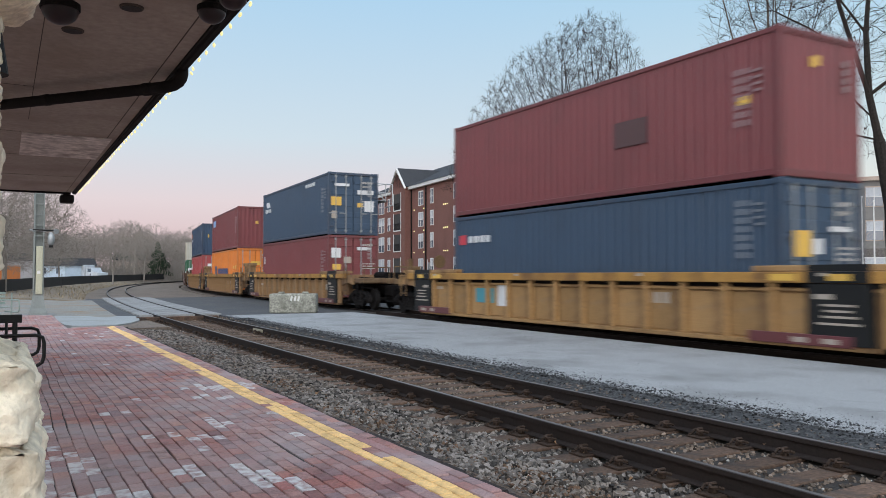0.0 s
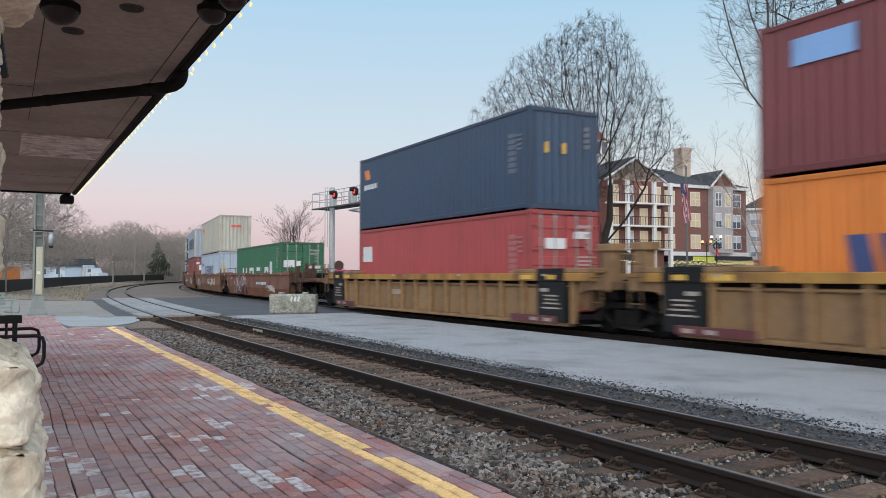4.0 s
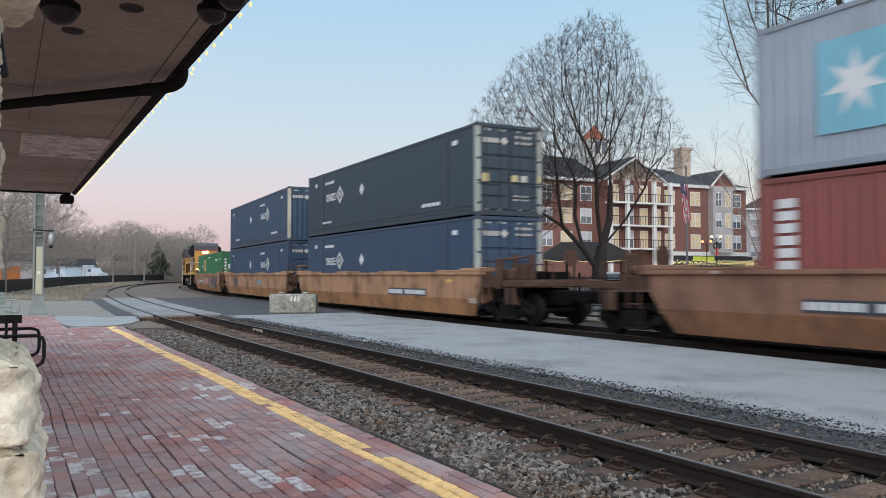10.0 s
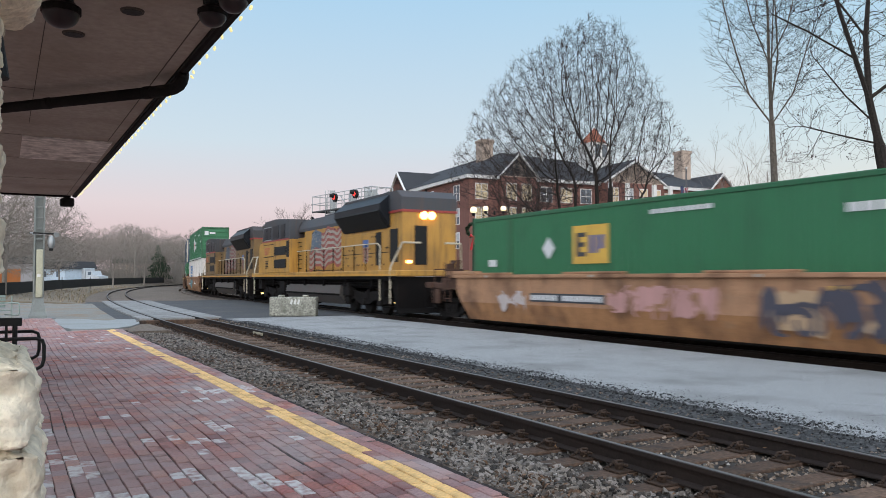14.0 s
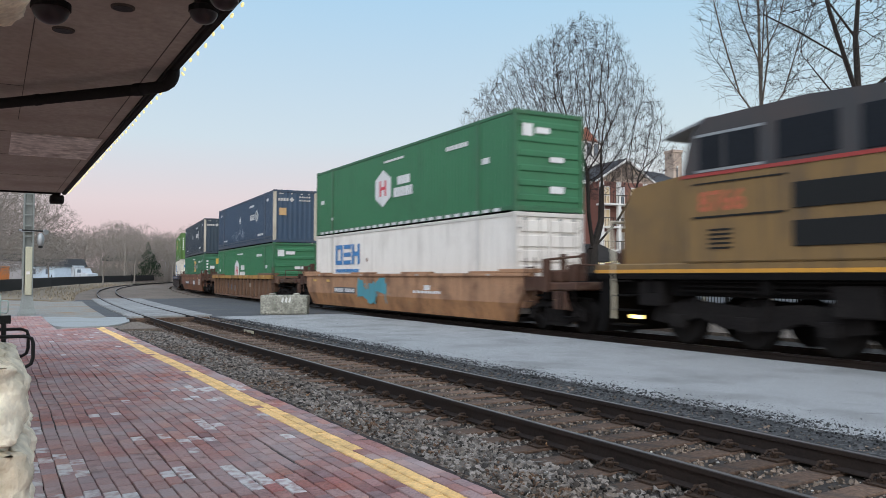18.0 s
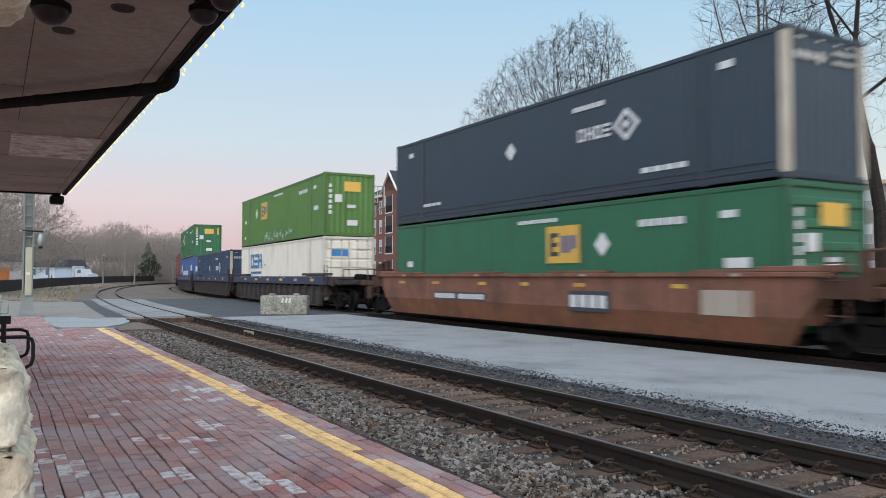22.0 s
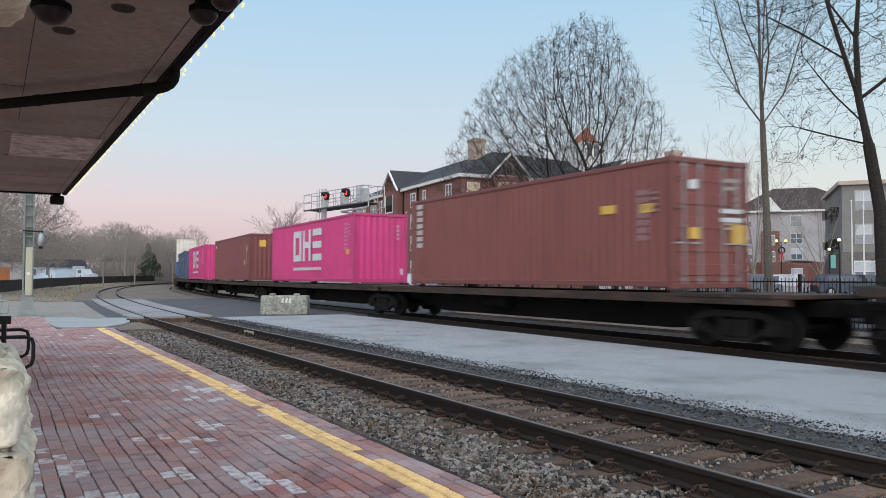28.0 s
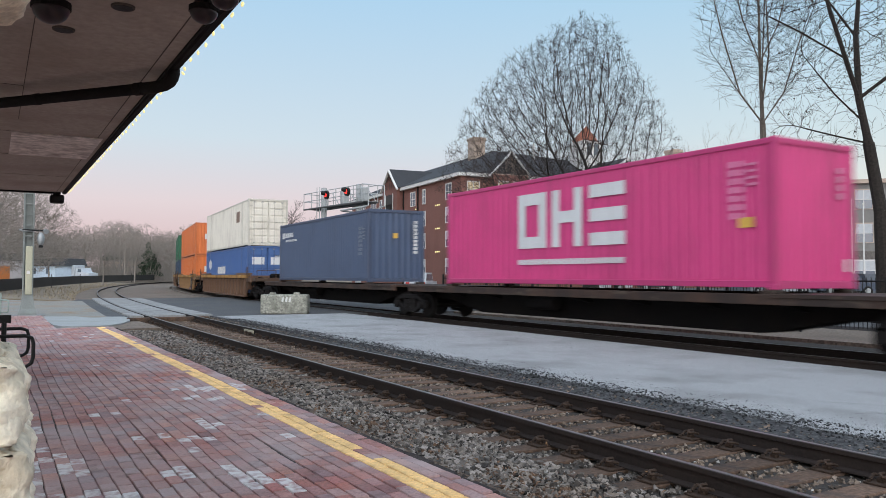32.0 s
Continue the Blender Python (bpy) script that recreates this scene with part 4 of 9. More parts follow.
            skirt = part("skirt", lambda: Geo().block(*sorted((e * (b0 - 1.25), e * (b1 - 0.35))), -1.485, -1.43, 0.20, 0.40, 0.01), M_MAROON, car, "dark red kick strip", key=("skirt", e))
            for q in (0.95, 1.55):
                part("lettering_bar", lambda: Geo().box(*sorted((e * (b0 - 1.25 + q), e * (b0 - 0.95 + q))), -1.489, -1.486, 0.25, 0.34), LB, skirt, key=("skbar", e, q))
            part("yellow_tag", lambda: Geo().box(*sorted((e * (b0 - 0.75), e * (b0 - 0.2))), -1.502, -1.4965, 1.34, 1.46).box(*sorted((e * (b0 + 0.45), e * (b0 + 0.85))), -1.509, -1.504, 1.34, 1.46), YELLOW, car, key=("endtag", e))
            if not tail:
                part("end_upright", lambda: Geo().block(*sorted((e * 9.10, e * 9.50)), -1.28, -0.92, 1.2, 2.18, 0.03).block(*sorted((e * 9.0, e * 9.6)), -1.33, -0.88, 2.02, 2.2, 0.02), m, car, "raised end post", key=("upright", color, e))

        def ladder():
            g = Geo()
            for q in (0, 0.4):
                xl = e * (9.0 + q)
                g.pipe([(xl, -1.5, 0.7), (xl, -1.5, 1.95)], 0.02)
            for q in range(4):
                g.pipe([(e * 9.0, -1.5, 0.8 + q * 0.3), (e * 9.4, -1.5, 0.8 + q * 0.3)], 0.016)
            return g
        part("ladder", ladder, dm, car, key=("ladder", color, e))
        part("brake_rod", lambda: Geo().tube((e * 8.7, -0.95, 0.95), (e * (reach - 0.3), -0.95, 0.9), 0.03, n=6).tube((e * 8.7, -0.7, 1.35), (e * (reach - 0.4), -0.75, 1.3), 0.025, n=6), M_STEEL, car, key=("brod", e, tail))
        part("cross_bearer", lambda: Geo().block(*sorted((e * 9.35, e * 9.6)), -1.25, 1.25, 0.86, 1.06, 0.02).block(*sorted((e * (reach - 0.9), e * (reach - 0.75))), -1.15, 1.15, 1.2, 1.34, 0.02), M_STEEL, car, key=("bearer", e, tail))
        if tail:
            if style != "ribbed" or color == "yellow":
                part("stand", lambda: Geo().block(*sorted((e * 10.25, e * 10.4)), -0.72, -0.58, 1.3, 2.05, 0.02).block(*sorted((e * 9.9, e * 10.25)), -0.85, -0.45, 1.3, 1.75, 0.03), dm, car, "brake stand", key=("stand", color, e))
                if style != "ribbed":
                    part("brake_gear", lambda: Geo().block(*sorted((e * 9.45, e * 9.62)), -1.32, -1.12, 1.25, 1.92, 0.02).block(*sorted((e * 9.3, e * 9.95)), -1.1, -0.5, 1.3, 1.62, 0.05)
                         .tube((e * 9.55, -1.2, 1.9), (e * 10.3, -0.66, 1.98), 0.035, n=6).tube((e * 9.7, -0.8, 1.6), (e * 9.7, -0.8, 2.05), 0.09, n=8).tube((e * 10.55, -1.25, 0.6), (e * 10.2, -1.2, 1.3), 0.03, n=6).block(*sorted((e * 10.0, e * 10.5)), -1.36, -1.28, 0.62, 1.08, 0.02), M_GEAR, car, "rust-brown brake gear", key=("bgear", e))
                part("brake_wheel", lambda: sideways(Geo().tube((0.65, -e * 10.42, 1.95), (0.65, -e * 10.47, 1.95), 0.25, n=14)), dm, car, key=("bwheel", color, e))
            part("valve_box", lambda: Geo().block(*sorted((e * 9.6, e * 10.1)), 0.2, 0.9, 1.25, 1.55, 0.03), M_STEEL, car, key=("valve", e))
            part("air_tank", lambda: Geo().tube((e * 8.8, 0.1, 1.42), (e * 9.9, 0.1, 1.40), 0.16, n=12), M_STEEL, car, key=("wtank", e))
            part("end_step", lambda: Geo().block(*sorted((e * 10.3, e * 10.9)), -1.40, -1.20, 0.44, 0.47, 0.01), M_STEEL, car, key=("estep", color, e))
            part("step_hanger", lambda: Geo().block(*sorted((e * 10.3, e * 10.36)), -1.40, -1.37, 0.45, 1.15, 0.005).block(*sorted((e * 10.86, e * 10.9)), -1.40, -1.37, 0.45, 1.15, 0.005), M_STEEL, car, key=("ehang", color, e))
            part("end_beam", lambda: Geo().block(*sorted((e * 10.55, e * 10.95)), -1.36, 1.36, 1.12, 1.32, 0.02), dm, car, key=("ebeam", color, e))
            part("grab_rail", lambda: Geo().pipe([(e * 10.6, -1.2, 1.2), (e * 10.6, -1.2, 1.75), (e * 10.6, -0.1, 1.75), (e * 10.6, -0.1, 1.2)], 0.02), dm, car, key=("grab", color, e))
            part("coupler", lambda: Geo().block(*sorted((e * 11.2, e * 12.1)), -0.12, 0.12, 0.72, 0.98, 0.04).block(*sorted((e * 11.85, e * 12.15)), -0.2, 0.2, 0.68, 1.02, 0.05), M_STEEL, car, key=("coupler", e))
        else:
            part("joint_casting", lambda: Geo().block(*sorted((e * 9.4, e * 9.95)), -0.42, 0.42, 0.75, 1.35, 0.05), M_STEEL, car, key=("joint", e))
            part("hand_rail", lambda: Geo().pipe([(e * 9.6, -1.1, 1.2), (e * 9.6, -1.1, 1.95), (e * 9.6, -0.5, 1.95), (e * 9.6, -0.5, 1.2)], 0.022), m, car, key=("hrail", color, e))
    for e, x in ((-1, left_truck), (1, right_truck)):
        if x is not None:
            truck(car, e * x)
    # stencilled plates and codes along the sill
    if stripe is not None:
        for x0, x1, z0, z1, mt in stripe:
            n_ = max(1, round((x1 - x0) / 0.28)) if mt in (LB, WHITE) and z1 - z0 < 0.5 else 1
            w_ = (x1 - x0) / n_
            if color == "darkblue":
                part("stencil", Geo().box(x0, x0 + 0.5, -1.503, -1.494, 1.24, 1.36), mt, car)
                continue
            for q in range(n_):
                part("stencil", Geo().box(x0 + q * w_, x0 + (q + (0.72 if n_ > 1 else 1)) * w_, -1.434 if style != "ribbed" else -1.408 if abs(x0) > 8 else -1.324, -1.41 if style != "ribbed" else -1.398 if abs(x0) > 8 else -1.31, z0 + (0.2 * (z1 - z0) if n_ > 1 else 0), z1 - (0.2 * (z1 - z0) if n_ > 1 else 0)), mt, car)
    # data plates: pale characters as bars on a black board; and small yellow reflectors
    for x0, x1, z0, z1 in plates:
        part("data_plate", Geo().block(x0, x1, -1.436, -1.418, z0, z1, 0.004), BLACKP, car, "black board with pale lettering bars")
        n_ = max(3, round((x1 - x0) / (0.85 * (z1 - z0))))
        for q in range(n_):
            if n_ > 5 and q == round(n_ * 0.42):
                continue
            w_ = (x1 - x0 - 0.1) / n_
            part("lettering_bar", Geo().box(x0 + 0.06 + q * w_, x0 + 0.06 + (q + 0.74) * w_, -1.4385, -1.4355, z0 + 0.2 * (z1 - z0), z1 - 0.2 * (z1 - z0)), WHITE, car)
    for x in yellows:
        part("yellow_reflector", lambda: Geo().box(-0.19, 0.19, -1.426, -1.418, 1.22, 1.31), YELLOW, car, key="yellow_reflector").matrix_basis = pose(x, 0, 0)
    # chalk-white reflective plates and a small data panel
    for x in (-6.9, -2.2, 2.6, 7.1):
        part("reflector", lambda: Geo().box(x - 0.09, x + 0.09, -1.505, -1.496, cz1 - 0.08, cz1 - 0.02), LB, car, key=("reflector", x, cz1))
    return car


def spine_car(label, both=False):
    """A skeleton flat unit: deep centre sill with platforms for the box's ends."""
    m = well_paint("spine_brown", (0.030, 0.021, 0.018))
    car = thing("flat_car", label, "rail car", "flat cars of the train")
    part("centre_sill", Geo().prism([(-9.0, 1.02), (-9.0, 0.72), (-7.0, 0.66), (-5.2, 0.32), (5.2, 0.32), (7.0, 0.66), (9.0, 0.72), (9.0, 1.02)], -0.5, 0.5), M_STEEL, car)
    for out in (-1, 1):
        y0, y1 = sorted((out * 1.28, out * 1.20))
        part("side_beam", Geo().block(-8.7, 8.7, y0, y1, 0.92, 1.12, 0.01), m, car)
    for k in range(9):
        x = -8.2 + k * 2.05
        part("cross_beam", lambda: Geo().prism([(-1.24, 1.04), (-1.24, 0.92), (-0.36, 0.74), (0.36, 0.74), (1.24, 0.92), (1.24, 1.04)], -0.09, 0.09, "x"), M_STEEL, car, key="cross_beam").matrix_basis = pose(x, 0, 0)
    for e in (-1, 1):
        part("end_deck", Geo().block(*sorted((e * 6.0, e * 8.8)), -1.3, 1.3, 1.05, 1.13, 0.01), m, car)
        for out in (-1, 1):
            part("pedestal", Geo().block(*sorted((e * 5.75, e * 6.1)), out * 1.1 - 0.15, out * 1.1 + 0.15, 1.08, 1.20, 0.02), m, car)
        if both and e > 0:
            part("hand_rail", Geo().pipe([(e * 8.6, -1.15, 1.1), (e * 8.6, -1.15, 1.75), (e * 8.6, -0.4, 1.75), (e * 8.6, -0.4, 1.1)], 0.022), m, car)
    part("air_tank", lambda: Geo().tube((-2.2, -0.75, 0.72), (-1.0, -0.75, 0.72), 0.19, n=12), M_STEEL, car, key="air_tank")
    truck(car, -9.0)
    if both:
        truck(car, 7.3)
        part("coupler", lambda: Geo().block(8.9, 9.9, -0.12, 0.12, 0.72, 0.98, 0.04), M_STEEL, car, key="spine_coupler")
    return car


def locomotive(label, lit=True, sooty=False, road="8766"):
    """A six-axle road diesel; the cab is at -x, the long hood at +x."""
    loco = thing("locomotive", label, "locomotive", "locomotives in the train")
    ym = paint("loco_yellow_sooty", (0.185, 0.108, 0.036), 0.6, rust=(0.040, 0.032, 0.027), dirt=0.95) if sooty else paint("loco_yellow", (0.42, 0.218, 0.038), 0.55, rust=(0.05, 0.033, 0.022), dirt=0.85)
    gm = paint("loco_grey_sooty", (0.036, 0.036, 0.039), 0.7, dirt=0.5) if sooty else paint("loco_grey", (0.045, 0.048, 0.055), 0.65, dirt=0.5)
    redm = paint("loco_red_band", (0.28, 0.032, 0.026), dirt=0.5)
    dk = M_STEEL
    part("underframe", Geo().block(-10.9, 10.9, -1.5, 1.5, 1.52, 1.74, 0.03), ym, loco)
    part("reflective_stripe", Geo().box(-10.88, 10.88, -1.506, -1.498, 1.535, 1.61), paint("sill_orange", (0.55, 0.26, 0.03), dirt=0.5), loco)
    part("frame_skirt", Geo().block(-10.5, 10.5, -1.2, 1.2, 1.05, 1.48, 0.03), dk, loco)
    part("fuel_tank", Geo().prism([(-1.35, 1.15), (-1.42, 0.75), (-1.1, 0.32), (1.1, 0.32), (1.42, 0.75), (1.35, 1.15)], -3.7, 4.6, "x"), paint("tank_grey", (0.066, 0.060, 0.055), 0.55, dirt=0.6), loco)
    for k in range(3):
        part("air_pipe", Geo().tube((-8.5, -1.3, 1.16 + k * 0.1), (9.0, -1.3, 1.16 + k * 0.1), 0.03, n=6), dk, loco)
    part("tank_band", Geo().box(-3.72, 4.62, -1.435, -1.40, 0.70, 0.78), dk, loco)
    for k in range(7):
        xk = -9.2 + k * 2.9
        part("frame_bracket", Geo().block(xk - 0.12, xk + 0.12, -1.42, -1.2, 1.1, 1.48, 0.02), dk, loco)
    for x0, x1, z0 in ((-5.0, -4.1, 0.95), (5.0, 5.7, 0.92), (-9.6, -8.9, 1.02), (8.9, 9.5, 1.0)):
        part("equipment_box", Geo().block(x0, x1, -1.4, -1.05, z0 - 0.2, z0 + 0.35, 0.03), M_TRUCK, loco)
    part("sill_strip", Geo().box(-10.9, 10.9, -1.51, -1.48, 1.40, 1.525), dk, loco)
    # nose, cab and the cabinet behind it
    part("nose", Geo().prism([(-10.2, 1.74), (-10.25, 2.9), (-9.95, 3.45), (-8.1, 3.62), (-8.1, 1.74)], -1.25, 1.25), ym, loco)
    part("cab", Geo().block(-8.2, -2.7, -1.53, 1.53, 1.74, 3.5, 0.03), ym, loco)
    part("cab_top", Geo().prism([(-8.2, 3.48), (-7.95, 4.32), (-7.6, 4.62), (-5.3, 4.66), (-2.7, 4.5), (-2.7, 3.48)], -1.545, 1.545), gm, loco, "grey upper cab")
    part("sunshade", Geo().prism([(-8.75, 4.36), (-8.65, 4.42), (-7.5, 4.66), (-7.5, 4.60)], -1.5, 1.5), paint("pale_shade", (0.2, 0.215, 0.23)), loco)
    for x0, x1, z0, z1 in ((-7.7, -7.15, 3.6, 4.25), (-7.05, -6.3, 3.6, 4.25), (-5.9, -4.7, 3.6, 4.3), (-4.3, -3.5, 3.55, 4.3)):
        part("cab_window", Geo().block(x0, x1, -1.565, -1.545, z0, z1, 0.008), M_CABGLASS, loco)
    for y in (-1.1, 0.1):
        part("windshield", Geo().prism([(-8.22, 3.62), (-8.02, 4.3), (-7.98, 4.3), (-8.18, 3.62)], y, y + 1.0), M_CABGLASS, loco)
    for z0 in (2.0, 2.68):
        part("grille", Geo().block(-5.6, -3.3, -1.56, -1.532, z0, z0 + 0.46, 0.008), M_BLACK, loco)
    part("cab_door", Geo().block(-3.2, -2.75, -1.56, -1.532, 2.55, 3.4, 0.008), M_BLACK, loco)
    part("ladder_panel", Geo().block(-2.65, -1.45, -1.1, 1.1, 1.74, 3.5, 0.02), ym, loco)
    lad = Geo()
    for k in range(7):
        lad.tube((-2.4, -1.16, 1.95 + k * 0.22), (-1.75, -1.16, 1.95 + k * 0.22), 0.018, n=5)
    part("ladder", lad, dk, loco)
    number = bpy.data.curves.new("number", "FONT")
    number.body, number.size, number.extrude, number.offset = road, 0.56, 0.004, 0.012
    holder = bpy.data.objects.new("number", number)
    me = bpy.data.meshes.new_from_object(holder)
    bpy.data.objects.remove(holder)
    me.materials.append(paint("number_red", (0.40, 0.10, 0.045), dirt=0.5))
    nm = new("road_number", me)
    nm.parent = loco
    nm.matrix_basis = pose(-7.75, -1.535, 2.76, 90, 0, 0)
    part("red_stripe", Geo().box(-8.2, -2.7, -1.552, -1.53, 3.46, 3.53), redm, loco)
    part("panel_lip", Geo().box(-7.9, -5.75, -1.55, -1.53, 2.62, 2.66).box(-7.9, -5.75, -1.55, -1.53, 3.3, 3.33), M_BLACK, loco)
    for k in range(5):
        part("louvre", Geo().box(-7.5, -6.95, -1.545, -1.526, 2.0 + k * 0.09, 2.04 + k * 0.09), M_BLACK, loco)
    # long hood
    part("hood", Geo().prism([(-1.05, 1.74), (-1.05, 3.85), (-0.85, 4.12), (0.85, 4.12), (1.05, 3.85), (1.05, 1.74)], -1.6, 4.3, "x"), ym, loco)
    part("hood_roof", Geo().prism([(-1.06, 3.8), (-1.06, 3.95), (-0.86, 4.4), (0.86, 4.4), (1.06, 3.95), (1.06, 3.8)], -2.72, 4.3, "x"), gm, loco)
    part("rear_hood", Geo().prism([(-1.12, 1.74), (-1.12, 4.0), (1.12, 4.0), (1.12, 1.74)], 4.3, 10.55, "x"), ym, loco)
    part("rear_roof", Geo().prism([(3.9, 3.95), (4.0, 4.45), (4.6, 4.72), (10.2, 4.72), (10.57, 4.45), (10.57, 3.98)], -1.16, 1.16), gm, loco)
    part("red_band", Geo().box(4.0, 10.58, -1.168, 1.168, 3.90, 3.99), redm, loco)
    for out in (-1, 1):
        part("radiator_wing", Geo().prism([(out * 1.12, 3.38), (out * 1.56, 4.02), (out * 1.56, 4.28), (out * 1.12, 4.66)], 4.3, 9.45, "x"), M_CABGLASS, loco, "flared radiator housing")
        part("radiator_screen", Geo().prism([(out * 1.17, 3.36), (out * 1.60, 4.0), (out * 1.58, 4.06), (out * 1.1, 3.42)], 4.6, 9.3, "x"), M_BLACK, loco)
    part("vent_panel", Geo().block(9.45, 10.2, -1.145, -1.12, 2.05, 3.3, 0.01), M_BLACK, loco)
    part("vent_panel", Geo().block(8.05, 8.6, -1.145, -1.12, 1.95, 3.25, 0.01), M_BLACK, loco)
    part("rear_door", Geo().block(10.55, 10.575, -0.62, -0.1, 1.95, 3.4, 0.01), M_BLACK, loco)
    for k in range(5):
        part("hood_door", Geo().block(-1.4 + k * 1.12, -0.4 + k * 1.12, -1.068, -1.048, 1.9, 3.6, 0.008), ym, loco)
    for k in range(3):
        part("hood_door", Geo().block(4.5 + k * 1.15, 5.55 + k * 1.15, -1.138, -1.118, 1.9, 3.2, 0.008), ym, loco)
    # wind-blown flag painted on the hood
    fd = 0.6 if sooty else 1.0
    fw = paint("flag_mural_white" + str(fd), (0.34 * fd, 0.31 * fd, 0.26 * fd), dirt=0.6)
    fr = paint("flag_mural_red" + str(fd), (0.27 * fd, 0.06 * fd, 0.05 * fd), dirt=0.6)
    fb = paint("flag_mural_blue" + str(fd), (0.07 * fd, 0.11 * fd, 0.155 * fd), dirt=0.6)
    part("painted_canton", Geo().prism([(-0.55, 2.7), (-0.35, 3.62), (0.2, 3.8), (1.15, 3.62), (1.05, 2.75), (0.3, 2.9)], -1.078, -1.070), fb, loco)
    for k in range(13):
        z = 1.92 + k * 0.132
        x0 = -0.75 if z < 2.72 else 1.06
        wave = [(x0 + (3.85 - x0) * u / 16, 0.11 * math.sin((x0 + (3.85 - x0) * u / 16) * 3.1 + 0.09 * k) + 0.05 * math.sin((x0 + (3.85 - x0) * u / 16) * 6.7 + 1.0) + 0.045 * (x0 + (3.85 - x0) * u / 16)) for u in range(17)]
        part("painted_stripe", Geo().prism([(x, z + w) for x, w in wave] + [(x, z + 0.128 + w) for x, w in reversed(wave)], -1.078, -1.070), fr if k % 2 == 0 else fw, loco)
    rs_ = random.Random(8)
    for k in range(34):
        sx, sz = rs_.uniform(-0.4, 1.0), rs_.uniform(2.85, 3.6)
        part("painted_star", lambda: Geo().prism([(0.035 * math.sin(q * 1.2566), 0.035 * math.cos(q * 1.2566)) for q in range(5)], -1.082, -1.0785), fw, loco, key=("mural_star", fd)).matrix_basis = pose(sx, 0, sz)
    part("painted_shield", Geo().prism([(6.7, 2.15), (7.0, 2.0), (7.3, 2.15), (7.3, 3.0), (6.7, 3.0)], -1.148, -1.139), fw, loco)
    part("painted_shield", Geo().box(6.7, 7.3, -1.155, -1.149, 2.7, 3.0), paint("shield_blue", (0.05, 0.12, 0.35)), loco)
    for k in range(3):
        part("painted_shield", Geo().box(6.74 + k * 0.2, 6.84 + k * 0.2, -1.155, -1.149, 2.1, 2.68), fr, loco)
    # rivets, latches and soot stains on the hood
    rv_ = random.Random(5 if sooty else 6)
    for k in range(26):
        xk, zk = rv_.uniform(4.5, 9.3), rv_.choice((1.98, 2.3, 2.62, 3.1))
        part("latch", lambda: Geo().block(-0.05, 0.05, -0.012, 0.0, -0.035, 0.035, 0.006), M_BLACK, loco, key="latch").matrix_basis = pose(xk, -1.139, zk)
    for k in range(14):
        xk, zk = rv_.uniform(-1.2, 3.9), rv_.choice((1.86, 3.5, 3.66))
        part("latch", lambda: Geo().block(-0.05, 0.05, -0.012, 0.0, -0.035, 0.035, 0.006), M_BLACK, loco, key="latch").matrix_basis = pose(xk, -1.069, zk)
    part("hood_seam", Geo().box(4.4, 9.4, -1.143, -1.13, 2.43, 2.455).box(-1.5, 4.25, -1.072, -1.06, 1.8, 1.83), M_BLACK, loco)
    part("cab_window_trim", Geo().box(-7.8, -6.2, -1.558, -1.546, 4.26, 4.31).box(-7.8, -6.2, -1.558, -1.546, 3.54, 3.59), M_ALU, loco)
    # handrails and steps
    rail_m = paint("handrail_cream", (0.46, 0.41, 0.31), dirt=0.5)
    for out in (-1, 1):
        part("handrail", Geo().pipe([(-1.5, out * 1.46, 2.78), (9.0, out * 1.46, 2.78), (9.25, out * 1.46, 2.65), (9.25, out * 1.46, 0.6)], 0.026), rail_m, loco)
        for k in range(8):
            part("rail_post", Geo().pipe([(-1.3 + k * 1.3, out * 1.46, 1.7), (-1.3 + k * 1.3, out * 1.46, 2.78)], 0.022), dk, loco)
        for e in (-1, 1):
            part("step_rail", Geo().pipe([(e * 10.3, out * 1.48, 0.5), (e * 10.3, out * 1.48, 1.85), (e * 10.75, out * 1.2, 2.75), (e * 10.85, out * 0.5, 2.75)], 0.04), rail_m, loco)
            for k in range(4):
                part("step", Geo().block(*sorted((e * 9.7, e * 10.4)), *sorted((out * 1.1, out * 1.5)), 0.35 + k * 0.33, 0.39 + k * 0.33, 0.005), dk, loco)
            part("step_lamp", Geo().block(*sorted((e * 9.8, e * 10.2)), *sorted((out * 1.05, out * 1.09)), 0.5, 0.58, 0.01), M_STEP, loco, "small yellow step light")
    for e in (-1, 1):
        part("pilot", Geo().prism([(e * 10.8, 1.5), (e * 10.85, 0.35), (e * 11.0, 0.18), (e * 10.7, 0.18), (e * 10.3, 1.5)], -1.42, 1.42), dk, loco)
        part("coupler", lambda: Geo().block(*sorted((e * 10.8, e * 11.35)), -0.15, 0.15, 0.72, 1.0, 0.05), dk, loco, key=("lcoup", e))
    for y in (-0.26, 0.06):
        part("headlight", Geo().tube((10.54, y, 3.78), (10.62, y, 3.78), 0.115, 0.15, n=14), M_HEAD if lit else M_ALU, loco, "paired rear headlight, lit" if lit else "unlit headlight")
    if lit:
        part("marker_lamp", Geo().block(10.56, 10.60, -0.95, -0.75, 2.0, 2.1, 0.01), M_HEAD, loco)
    part("exhaust", Geo().block(-0.6, 0.9, -0.35, 0.35, 4.38, 4.6, 0.03), gm, loco)
    part("horn", Geo().tube((-4.2, 0.3, 4.6), (-4.7, 0.3, 4.75), 0.04, 0.09, 8), dk, loco)
